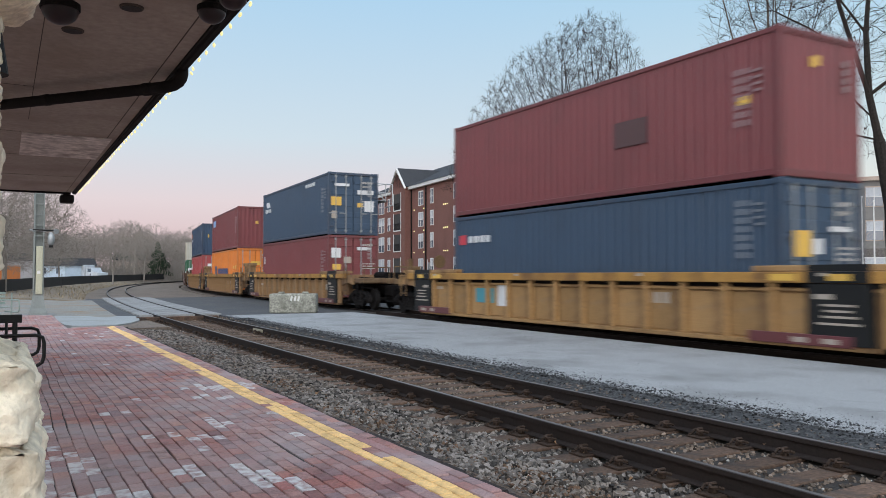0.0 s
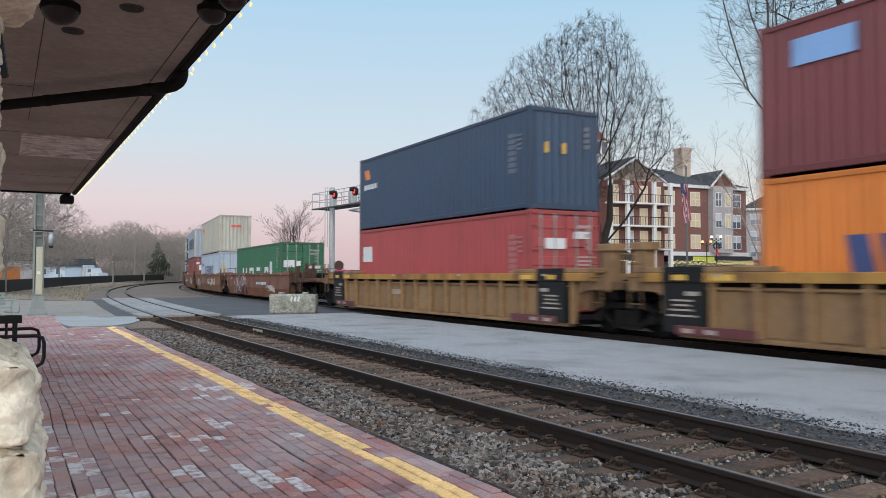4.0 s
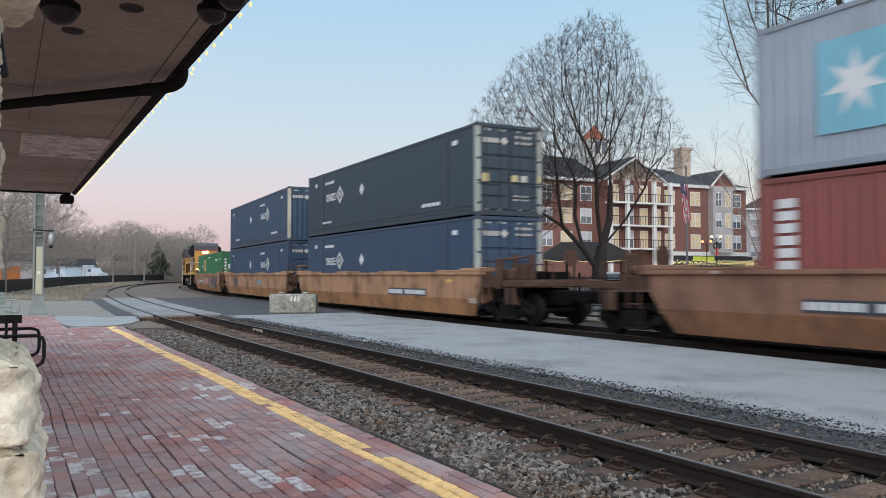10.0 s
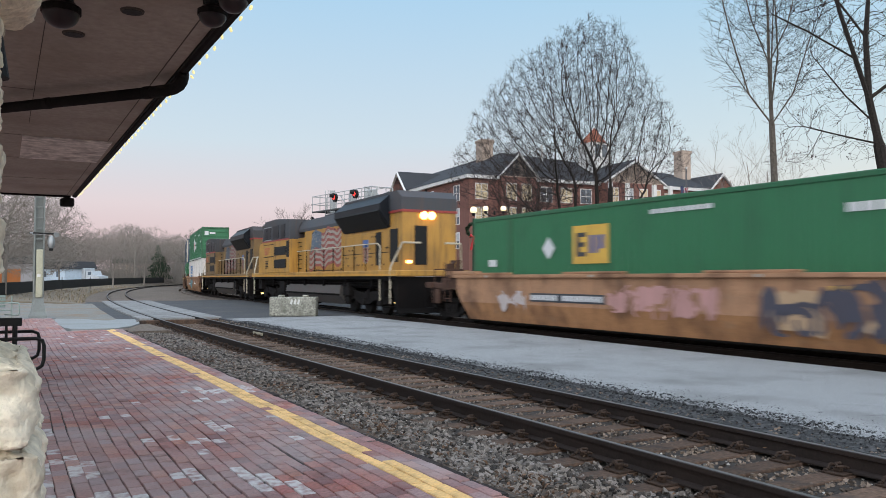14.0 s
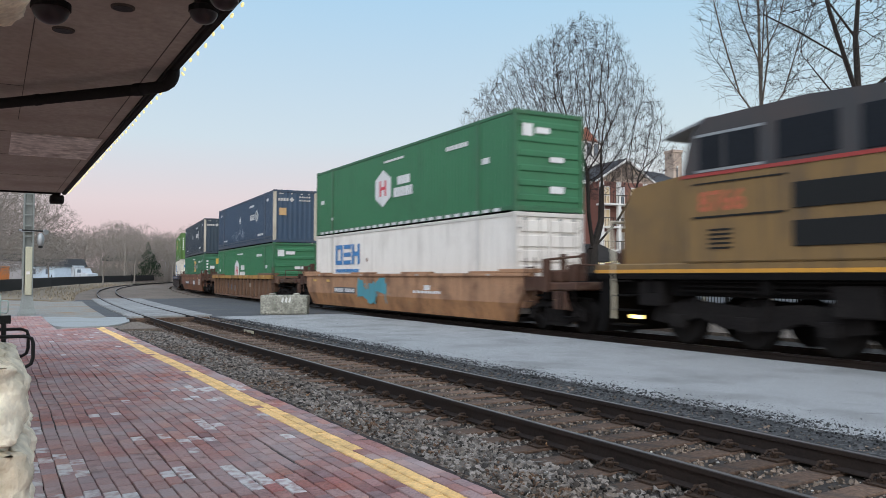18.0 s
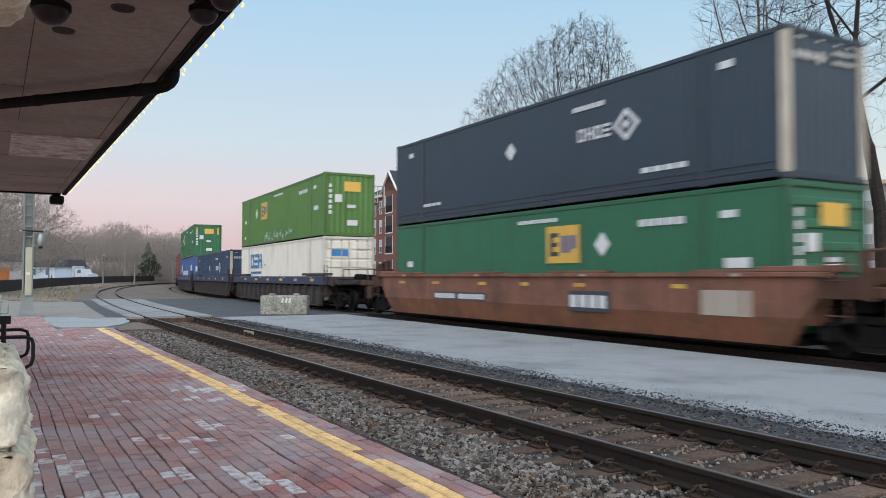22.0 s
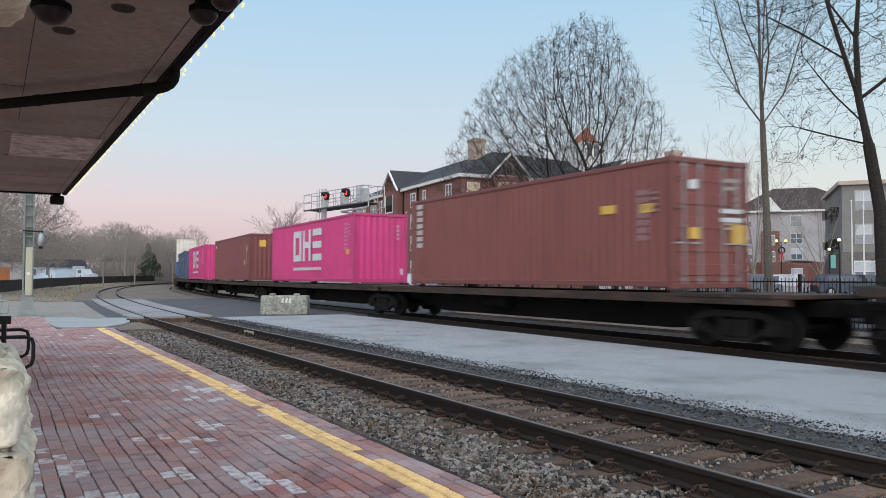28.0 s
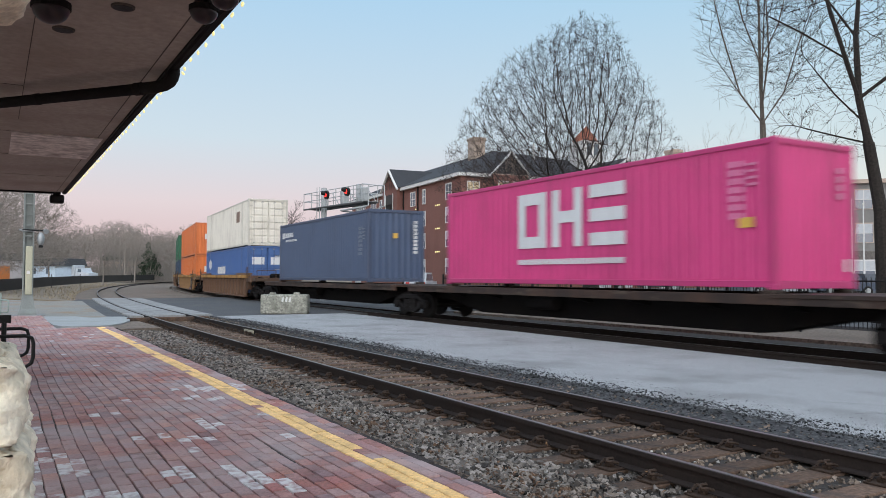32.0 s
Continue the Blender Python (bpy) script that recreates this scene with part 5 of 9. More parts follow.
    for x in (-6.9, 6.9):
        def side():
            g = Geo()
            for out in (-1, 1):
                g.prism([(-2.5, 0.5), (-2.4, 0.86), (-1.2, 0.95), (0, 0.86), (1.2, 0.95), (2.4, 0.86), (2.5, 0.5), (1.9, 0.42), (1.2, 0.62), (0.6, 0.42), (-0.6, 0.42), (-1.2, 0.62), (-1.9, 0.42)], *sorted((out * 1.0, out * 1.16)))
                for q in (-1.75, 0, 1.75):
                    g.block(q - 0.2, q + 0.2, *sorted((out * 1.1, out * 1.26)), 0.36, 0.66, 0.04)
                    g.tube((q + 0.45, out * 1.12, 0.6), (q + 0.45, out * 1.12, 1.02), 0.09, n=8)
            return g
        tk = part("truck", side, M_TRUCK, loco, "heavy three-axle side frame", key="loco_truck")
        tk.matrix_basis = pose(x, 0, 0)
        for q in (-1.75, 0, 1.75):
            w = part("wheelset", wheel_geo, M_WHEEL, tk, key="wheelset")
            w.matrix_basis = Matrix.Translation((q, 0, 0.53)) @ Matrix.Scale(1.16, 4)
    return loco


# ------------------------------------------------------------------ the train, from its head: (thing, metres along the track at 0 s, height)
SPEED = 13.90
TRAIN = []


def ride(ob, s, z=0.0):
    TRAIN.append((ob, s, z))
    return ob


LOW, HIGH, FLAT = 0.39, 3.29, 1.20
W, K, Y = WHITE, BLACKP, YELLOW
GRAF = [paint("graffiti_" + n, c, dirt=0.25) for n, c in (("teal", (0.05, 0.24, 0.29)), ("violet", (0.14, 0.07, 0.14)), ("pale", (0.46, 0.40, 0.38)), ("char", (0.05, 0.05, 0.07)), ("red", (0.28, 0.08, 0.09)), ("yellow", (0.36, 0.25, 0.07)))]

GRAF += [paint("graffiti_maroon", (0.105, 0.018, 0.026), dirt=0.2)]
GRAF = GRAF[:6] + [paint("graffiti_pink", (0.46, 0.25, 0.23), dirt=0.4), paint("graffiti_sand", (0.40, 0.27, 0.16), dirt=0.4)] + GRAF[6:]


def scribble(box, x0, x1, z0, z1, mat, seed, width=1.0):
    """Loose thin spray-can loops and letters without sense."""
    r = random.Random(seed)
    n = int((x1 - x0) * 3.5)
    for k in range(n):
        cx, w = x0 + (x1 - x0) * (k + 0.5) / n, (x1 - x0) / n
        pts = [Vector((cx + w * r.uniform(-0.7, 0.7), -CW / 2 - 0.004, r.uniform(z0, z1))) for _ in range(4)]
        g = Geo()
        for j in range(9):
            t = j / 8
            p = pts[0] * (1 - t) ** 3 + pts[1] * 3 * t * (1 - t) ** 2 + pts[2] * 3 * t * t * (1 - t) + pts[3] * t ** 3
            g.v += [(p.x - 0.014 * width, p.y - 0.001 * (k % 4), p.z), (p.x + 0.014 * width, p.y - 0.001 * (k % 4), p.z + 0.012 * width)]
        g.f = [(2 * j, 2 * j + 1, 2 * j + 3, 2 * j + 2) for j in range(8)]
        part("graffiti_line", g, mat, box)


# three-unit ochre car with its neighbour
for s, col, args in ((2.34, "yellow", dict(left_truck=9.7, right_truck=9.7, left_tail=True, right_tail=True, stripe=[(-4.6, -3.6, 0.62, 1.05, GRAF[0]), (-3.4, -2.7, 0.55, 1.2, W), (2.6, 3.4, 0.75, 1.15, LB), (-7.6, -6.6, 0.95, 1.1, LB)])),
                     (-21.65, "ochre", dict(left_truck=9.95, right_truck=9.7, left_tail=False, right_tail=True, stripe=[(-6.0, -4.9, 0.8, 1.0, LB), (5.6, 6.4, 0.7, 1.1, LB)])),
                     (-41.57, "ochre", dict(left_truck=9.95, right_truck=None, left_tail=False, right_tail=False, stripe=[(2.5, 4.2, 0.75, 1.1, LB)])),
                     (-61.24, "ochre", dict(left_truck=9.7, right_truck=None, left_tail=True, right_tail=False, stripe=[(-3.0, -1.6, 0.7, 1.0, LB)]))):
    ride(well_car(col, "ribbed", label="weathered %s well car with ribbed sides" % col, **args), s)
for s, col, args in ((-85.2, "redbrown", dict(left_truck=9.95, right_truck=9.7, right_tail=True, plates=[(0.9, 3.6, 0.86, 1.1)], yellows=(-6.8,), stripe=None, tags=[(-5.8, -2.0, 0.30, 1.44, (8,), 1), (3.6, 5.6, 0.5, 0.9, (2,), 2)])),
                     (-105.16, "brown", dict(left_truck=9.95, right_truck=None, right_tail=False, stripe=[(-6.4, -5.2, 0.9, 1.1, LB)], tags=[(0.4, 2.2, 0.75, 1.2, (0, 2), 3), (2.6, 5.2, 0.6, 1.2, (2,), 4), (-6.9, -4.6, 0.5, 1.2, (2, 1), 5)])),
                     (-125.03, "brown", dict(left_truck=9.7, right_truck=None, left_tail=True, right_tail=False, plates=[(-5.0, -2.2, 0.78, 1.02)], yellows=(0.6,), stripe=[(5.9, 6.4, 0.7, 1.0, LB)], tags=[(2.6, 6.0, 0.5, 1.3, (3, 2), 6), (-2.8, -2.1, 0.75, 1.15, (0,), 7)])),
                     (-149.5, "tan", dict(left_truck=9.95, right_truck=9.7, right_tail=True, plates=[(2.06, 5.18, 0.74, 0.99)], yellows=(6.8,), stripe=[(8.1, 8.6, 0.54, 0.80, LB)])),
                     (-169.1, "tan", dict(left_truck=9.95, right_truck=None, right_tail=False, stripe=[(-3.4, -3.3, 0.7, 1.0, GRAF[4]), (-3.55, -3.15, 0.98, 1.05, GRAF[4]), (-2.7, -2.6, 0.7, 1.0, GRAF[4]), (-2.85, -2.45, 0.98, 1.05, GRAF[4]), (-2.1, -1.75, 0.84, 0.92, GRAF[4]), (1.8, 2.6, 0.95, 1.15, GRAF[0])], tags=[(-5.5, -4.1, 0.42, 1.36, (3, 3), 8)])),
                     (-189.1, "tan", dict(left_truck=9.7, right_truck=None, left_tail=True, right_tail=False, plates=[(-4.81, -1.79, 0.82, 1.05)], yellows=(4.2,), tags=[(-6.4, -5.0, 0.5, 1.1, (2,), 9), (-1.7, 1.6, 0.55, 1.30, (6, 6), 10), (2.6, 7.2, 0.38, 1.42, (7, 7, 3), 12)])),
                     (-258.1, "tan", dict(left_truck=9.7, right_truck=9.7, left_tail=True, right_tail=True, plates=[(-5.24, -2.93, 0.76, 1.0)], yellows=(-7.6, -6.0), stripe=[(2.2, 4.2, 0.86, 1.0, W), (3.0, 3.4, 1.0, 1.16, W)], tags=[(-2.7, 0.3, 0.40, 1.40, (0, 0, 0, 0), 11)])),
                     (-305.1, "redbrown", dict(left_truck=9.7, right_truck=9.7, left_tail=True, right_tail=True, plates=[(-4.85, -1.81, 0.74, 0.99), (2.0, 3.5, 0.62, 1.12)], yellows=(-7.2, -4.8, -2.0, 0.1, 2.4, 5.6), stripe=[(6.2, 7.4, 0.7, 1.2, LB)]))):
    tags = args.pop("tags", ())
    w_car = ride(well_car(col, "smooth", label="weathered %s well car with smooth sides" % ("red-brown" if col == "redbrown" else col), **args), s)
    for x0, x1, z0, z1, cols, sd in tags:
        graffiti(w_car, x0, x1, z0, z1, [GRAF[q] for q in cols], sd, -1.435, lines=[GRAF[3]] if sd == 12 else [GRAF[2], GRAF[2], GRAF[3]] if sd == 1 else None, bold=2.2 if sd == 12 else 1.4 if sd == 1 else 1.0)
u_car = ride(well_car("umber", "ribbed", 9.7, 9.7, True, True, "rusty brown well car with blue graffiti on ribbed sides"), -281.5)
for k, x in enumerate((-5.3, -4.1, -2.95, -1.8)):
    graffiti(u_car, x - 0.4, x + 0.4, 0.45, 1.2, [paint("graffiti_slate", (0.075, 0.11, 0.155), dirt=0.7)], 60 + k, -1.322, 3)
for k in range(4):
    part("stencil", Geo().box(2.5 + k * 0.3, 2.7 + k * 0.3, -1.325, -1.31, 0.8, 1.02), LB, u_car)
ride(well_car("darkblue", "ribbed", 9.95, 9.7, False, True, "dark blue-grey well car with ribbed sides", [(-6 + k * 2.6, -5.6 + k * 2.6, 1.3, 1.44, Y if k % 2 else LB) for k in range(6)]), -328.8)
ride(well_car("darkblue", "ribbed", 9.95, None, False, False, "dark blue-grey well car with ribbed sides", [(-6 + k * 3.1, -5.6 + k * 3.1, 1.3, 1.44, Y if k % 2 else LB) for k in range(5)]), -348.5)
ride(well_car("darkblue", "ribbed", 9.7, None, True, False, "dark blue-grey well car with ribbed sides", [(-6 + k * 2.9, -5.6 + k * 2.9, 1.3, 1.44, Y if k % 2 else LB) for k in range(5)]), -368.2)
ride(well_car("umber", "ribbed", 9.7, 9.7, True, True, "rusty brown well car with ribbed sides"), -482.1)
ride(well_car("ochre", "ribbed", 9.7, 9.7, True, True, "weathered ochre well car with ribbed sides"), -505.9)
ride(well_car("umber", "ribbed", 9.7, 9.7, True, True, "rusty brown well car with ribbed sides"), -529.7)
for s in (-389.1, -406.7, -424.4, -442.4, -460.8):
    ride(spine_car("dark rusty flat car with a deep centre sill", s > -390), s)
ride(locomotive("yellow and grey diesel locomotive with flag mural, rear lights lit", road="8377"), -212.8)
ride(locomotive("soot-stained yellow and grey diesel locomotive with flag mural", False, True), -235.5)

c = ride(container("maroon", end="wall", label="dark maroon shipping container on top of a blue one"), 2.34, HIGH)
mark(c, 7.6, 8.7, 1.15, 1.75, paint("dark_patch", (0.07, 0.03, 0.03)), "patch")
id_block(c), end_mark(c, 0.9, 1.15, 2.2, 2.4, Y), mark(c, 11.2, 11.5, 1.5, 1.66, Y, "placard")
c = ride(container("navy", label="navy blue shipping container low in a well car"), 2.34, LOW)
mark(c, 0.35, 0.75, 2.0, 2.3, paint("red_lettering", (0.5, 0.03, 0.05)), "logo"), bars(c, 0.9, 2.2, 2.05, 2.25, W, 4), id_block(c, z=2.4)
end_mark(c, 0.3, 0.8, 1.4, 1.9, Y), end_mark(c, 1.4, 2.1, 1.9, 2.0, W), end_mark(c, 0.9, 1.15, 1.45, 1.75, W)
c = ride(container("navy", label="navy blue shipping container with yellow and white placards"), -21.65, HIGH)
mark(c, 0.7, 1.7, 2.05, 2.35, W, "logo", LETTER["slant"]), bars(c, 0.6, 1.9, 1.75, 1.95, W, 4), bars(c, 8.6, 10.2, 2.45, 2.62, W, 5), id_block(c, None)
end_mark(c, 0.12, 0.62, 1.35, 1.75, Y), end_mark(c, 0.15, 0.4, 0.75, 1.1, LB), end_mark(c, 1.4, 2.2, 1.9, 2.1, W), end_mark(c, 1.75, 2.2, 1.1, 1.6, W), end_mark(c, 1.4, 1.65, 1.3, 1.5, Y), end_mark(c, 0.3, 1.0, 2.25, 2.38, W)
c = ride(container("maroon", label="dark red shipping container with placards on its doors"), -21.65, LOW)
id_block(c, None), mark(c, 0.4, 0.6, 1.7, 2.1, W, "code_bar"), end_mark(c, 0.15, 0.6, 1.85, 2.3, W), end_mark(c, 0.2, 0.6, 1.3, 1.55, Y), end_mark(c, 0.75, 1.1, 1.6, 1.9, LB), end_mark(c, 1.4, 2.1, 2.2, 2.35, W)
c = ride(container("maroon", end="wall", label="dark red shipping container with a small blue logo"), -41.57, HIGH)
mark(c, 0.75, 2.0, 2.0, 2.5, paint("sky_lettering", (0.2, 0.35, 0.6)), "logo"), id_block(c), end_mark(c, 1.2, 1.4, 1.7, 1.9, Y)
c = ride(container("orange", label="bright orange shipping container with a dark blue logo"), -41.57, LOW)
nb = paint("dark_blue_lettering", (0.04, 0.06, 0.16))
mark(c, 1.75, 2.3, 1.0, 1.75, nb, "logo", LETTER["slant"]), mark(c, 2.35, 2.9, 1.0, 1.75, nb, "logo", LETTER["slant"]), bars(c, 3.4, 8.2, 1.15, 1.55, nb, 11, 0.75), mark(c, 10.4, 10.9, 1.5, 1.7, Y, "placard"), mark(c, 11.3, 11.7, 1.45, 1.75, Y, "placard")
end_mark(c, 0.9, 1.6, 1.75, 2.0, Y)
c = ride(container("blue", end="wall", label="deep blue shipping container with a small orange mark"), -61.24, HIGH)
mark(c, 0.5, 1.1, 2.0, 2.4, paint("orange_lettering", (0.6, 0.2, 0.05)), "logo", LETTER["slant"]), bars(c, 0.5, 1.8, 1.6, 1.8, W, 4), id_block(c), end_mark(c, 0.5, 0.62, 1.6, 1.9, Y), end_mark(c, 1.1, 1.22, 1.6, 1.9, Y)
c = ride(container("red", label="bright red shipping container with a white logo"), -61.24, LOW)
mark(c, 0.4, 1.3, 1.6, 2.2, W, "logo"), end_mark(c, 0.5, 1.2, 1.8, 2.1, W), end_mark(c, 1.5, 2.1, 2.1, 2.3, W), id_block(c)
c = ride(container("green", label="dark green shipping container alone in its well car"), -85.2, LOW)
for kind, x0, x1 in (("two", 2.0, 3.35), ("ring", 4.05, 5.3), ("three", 6.15, 7.1), ("ring", 8.25, 9.2)):
    stroke_block(c, kind, x0, x1, 0.55, 1.55, W)
mark(c, 9.57, 10.12, 0.95, 1.85, W, "placard"), id_block(c, None, 2.5), end_mark(c, 0.15, 0.75, 1.5, 1.9, W), end_mark(c, 0.85, 1.1, 1.55, 1.85, W), end_mark(c, 1.4, 2.2, 1.45, 1.6, W)
c = ride(container("cream", end="wall", posts="ivory", label="cream shipping container with small red logo"), -105.16, HIGH)
rd = paint("red_logo", (0.62, 0.06, 0.05))
strokes(c, ("ring", "ring", "three", "two"), 1.15, 2.7, 1.96, 2.28, rd, 0.06), end_mark(c, 0.9, 1.25, 1.95, 2.12, rd), end_mark(c, 1.3, 1.65, 1.95, 2.12, rd)
c = ride(container("pale", label="pale grey shipping container with dark blue lettering"), -105.16, LOW)
strokes(c, ("ring", "three", "ring", "two", "ring"), 3.05, 8.9, 1.12, 1.86, nb, 0.42)
mark(c, 0.8, 1.0, 1.8, 2.3, nb, "logo"), bars(c, 1.2, 2.2, 1.9, 2.1, nb, 5), end_mark(c, 0.2, 0.5, 1.5, 1.8, Y)
c = ride(container("grey", end="wall", posts="ivory", label="pale blue-grey shipping container with a star logo"), -125.03, HIGH)
mark(c, 1.32, 2.74, 0.64, 2.3, paint("star_blue", (0.16, 0.38, 0.47)), "logo_square")
part("star", Geo().prism([(1.42 - 6.095 + 1.22 * u, 0.86 + 1.22 * w) for u, w in LETTER["star"]], -CW / 2 - 0.009, -CW / 2 - 0.0045), W, c)
strokes(c, ("two", "ring", "three", "ring", "three", "two"), 3.2, 10.5, 0.95, 2.0, K, 0.22)
mark(c, 11.1, 11.4, 1.55, 1.68, Y, "placard")
c = ride(container("brick", label="brick red shipping container with white lettering down its edge"), -125.03, LOW)
for k in range(6):
    mark(c, 0.45, 0.85, 1.15 + k * 0.23, 1.32 + k * 0.23, W, "lettering_bar")
id_block(c, z=2.3), mark(c, 11.3, 11.7, 1.45, 1.62, Y, "placard"), end_mark(c, 0.45, 1.0, 1.6, 2.1, W), end_mark(c, 0.2, 0.5, 2.2, 2.4, W), end_mark(c, 1.4, 2.2, 1.9, 2.05, W)
for s, z, col, lab in ((-149.5, HIGH, "ink", "near-black long container with a white logo"), (-149.5, LOW, "blue", "dark blue long container with a white logo")):
    c = ride(container(col, 16.15, "door", "steel", lab), s + 0.12, z)
    umax_marks(c), end_mark(c, 0.20, 0.44, 1.06, 1.32, CREAMTAG), end_mark(c, 1.28, 1.50, 1.10, 1.30, CREAMTAG), end_mark(c, 1.56, 1.86, 1.10, 1.30, FADED), end_mark(c, 2.27, 2.36, 1.1, 1.32, CREAMTAG)
    [end_mark(c, 1.35 + 0.12 * q, 1.43 + 0.12 * q, z_, z_ + 0.05, FADED, "code_bar") for q in range(5) for z_ in (0.62, 0.50)]
for s, z, col, post, lab in ((-169.1, HIGH, "navy", "ivory", "navy long container with pale corner posts"), (-169.1, LOW, "blue", None, "dark blue long container with a white logo")):
    c = ride(container(col, 16.15, "wall" if z == HIGH else "door", post, lab), s, z)
    umax_marks(c, 9.7 if z == HIGH else 9.8)
c = ride(container("hubgreen", 16.15, "ribs", None, "green long container with a yellow placard, alone in its well car"), -189.1, LOW)
emp_marks(c)
c = ride(container("hubgreen", 16.15, "ribs", None, "green long container with a white hexagon logo"), -258.1, HIGH)
hub_marks(c), bars(c, 0.6, 15.6, 0.04, 0.14, W, 26, 0.6)
c = ride(container("white", 16.15, "door", None, "stained white long container with blue lettering"), -258.1, LOW)
csx_marks(c)
c = ride(container("navy", 16.15, "wall", "ivory", "navy long container with pale rusty corner posts"), -281.5, HIGH)
umax_marks(c, 10.4, 7.2), scribble(c, -3.2, 0.8, 0.35, 1.15, paint("graffiti_grey", (0.34, 0.38, 0.44)), 51, 1.8)
end_mark(c, 0.3, 0.7, 1.5, 1.9, paint("tan_placard", (0.45, 0.28, 0.12)), "placard")
c = ride(container("hubgreen", 16.15, "ribs", None, "green long container with a white logo low on its side"), -281.5, LOW)
hub_marks(c, 5.9, 0.72)
c = ride(container("ink", 16.15, "wall", "ivory", "dark navy long container with a pale corner post"), -305.1, HIGH)
umax_marks(c, 10.2, 7.0)
c = ride(container("green", 16.15, "ribs", None, "dark green long container with a yellow placard"), -305.1, LOW)
emp_marks(c, 8.9, -1)
c = ride(container("lime", 16.15, "wall", None, "lime green long container with yellow placard and graffiti"), -328.8, HIGH)
emp_marks(c)
gw = paint("graffiti_white", (0.45, 0.55, 0.55))
scribble(c, 5.75 - 8.075, 11.2 - 8.075, 0.05, 0.66, gw, 31, 3.0)
c = ride(container("ivory", 16.15, "door", None, "cream long container with blue lettering"), -328.8, LOW)
csx_marks(c), end_mark(c, 0.35, 1.15, 2.0, 2.3, paint("rail_blue_lettering", (0.03, 0.16, 0.42)))
c = ride(container("blue", 16.15, "wall", "ivory", "dark blue long container alone in its well car"), -348.5, LOW)
umax_marks(c, 9.9)
c = ride(container("hubgreen", 16.15, "wall", None, "green long container with yellow placards"), -368.2, HIGH)
emp_marks(c), end_mark(c, 0.2, 0.35, 2.0, 2.6, Y), end_mark(c, 2.05, 2.2, 2.0, 2.6, Y)
c = ride(container("royal", 16.15, "door", None, "royal blue long container with white lettering"), -368.2, LOW)
bars(c, 4.5, 10.5, 1.2, 1.65, W, 12, 0.7), mark(c, 2.2, 3.4, 1.4, 2.3, W, "logo", LETTER["hex"]), mark(c, 13.2, 14.8, 1.5, 2.2, W, "logo", LETTER["hex"]), end_mark(c, 0.2, 0.9, 1.5, 2.0, W), end_mark(c, 1.4, 2.1, 1.5, 2.0, W)
c = ride(container("clay", label="brick red shipping container with pale lettering at one end"), -389.35, FLAT)
for k in range(7):
    mark(c, 0.45, 0.85, 1.25 + k * 0.22, 1.40 + k * 0.22, FADED, "lettering_bar")
id_block(c, None), mark(c, 9.9, 10.4, 1.75, 1.95, Y, "placard"), mark(c, 11.2, 11.6, 1.7, 1.9, Y, "placard"), end_mark(c, 1.85, 2.3, 1.0, 1.45, Y), end_mark(c, 0.5, 0.8, 1.1, 1.35, Y), end_mark(c, 0.5, 0.75, 2.2, 2.4, W), end_mark(c, 1.5, 2.2, 1.7, 1.8, W), end_mark(c, 1.5, 2.2, 1.5, 1.6, W)


def one_marks(c):
    stroke_block(c, "ring", 3.95, 5.2, 1.0, 2.48, W), stroke_block(c, "two", 5.45, 6.65, 1.0, 2.48, W), stroke_block(c, "three", 6.93, 8.18, 1.0, 2.48, W)
    bars(c, 3.95, 8.18, 0.56, 0.70, W, 20, 0.8)
    id_block(c, paint("pink_code", (0.56, 0.20, 0.33)), 2.4), mark(c, 11.35, 11.7, 1.2, 1.4, Y, "placard")
    end_mark(c, 2.1, 2.2, 0.35, 0.6, W, "code_bar")


c = ride(container("pink", end="wall", label="bright magenta shipping container with white lettering"), -406.75, FLAT)
one_marks(c)
c = ride(container("rust", end="wall", label="rust brown shipping container with a yellow placard"), -424.3, FLAT)
id_block(c, None), mark(c, 11.3, 11.6, 1.9, 2.1, Y, "placard"), mark(c, 10.6, 10.9, 1.0, 1.3, Y, "placard"), end_mark(c, 0.6, 1.0, 2.1, 2.5, Y), end_mark(c, 1.4, 1.6, 1.9, 2.05, Y), mark(c, 0.5, 0.75, 2.3, 2.5, W, "logo")
c = ride(container("pink", end="wall", label="bright magenta shipping container with white lettering"), -442.4, FLAT)
one_marks(c)
c = ride(container("slate", end="wall", label="slate blue shipping container with a small white logo"), -460.8, FLAT)
mark(c, 0.5, 0.95, 2.15, 2.45, W, "logo"), bars(c, 1.1, 2.4, 2.2, 2.42, W, 4), bars(c, 1.1, 3.0, 1.98, 2.08, W, 6), id_block(c, None), end_mark(c, 1.05, 1.25, 1.75, 1.95, Y)
for k in range(9):
    end_mark(c, 1.95, 2.12, 1.15 + k * 0.15, 1.26 + k * 0.15, W, "code_bar")
c = ride(container("ivory", 16.15, "door", None, "off-white refrigerated container with rusty edges"), -482.1, HIGH)
mark(c, 12.3, 13.4, 1.6, 2.3, paint("brown_patch", (0.2, 0.12, 0.08)), "patch")
c = ride(container("royal", 16.15, "door", None, "royal blue long container with white hexagons on its doors"), -482.1, LOW)
bars(c, 5.4, 8.5, 1.2, 1.7, W, 8, 0.8), mark(c, 1.4, 2.6, 1.5, 2.3, W, "logo", LETTER["hex"]), end_mark(c, 0.25, 1.0, 1.75, 2.2, W), end_mark(c, 1.4, 2.15, 1.75, 2.2, W)
for z in (HIGH, LOW):
    c = ride(container("tangerine", 16.15, "wall", None, "faded orange long container"), -505.9, z)
    end_mark(c, 0.8, 1.5, 1.4, 1.9, W, "logo")
c = ride(container("green", 16.15, "wall", None, "dark green long container"), -529.7, HIGH)
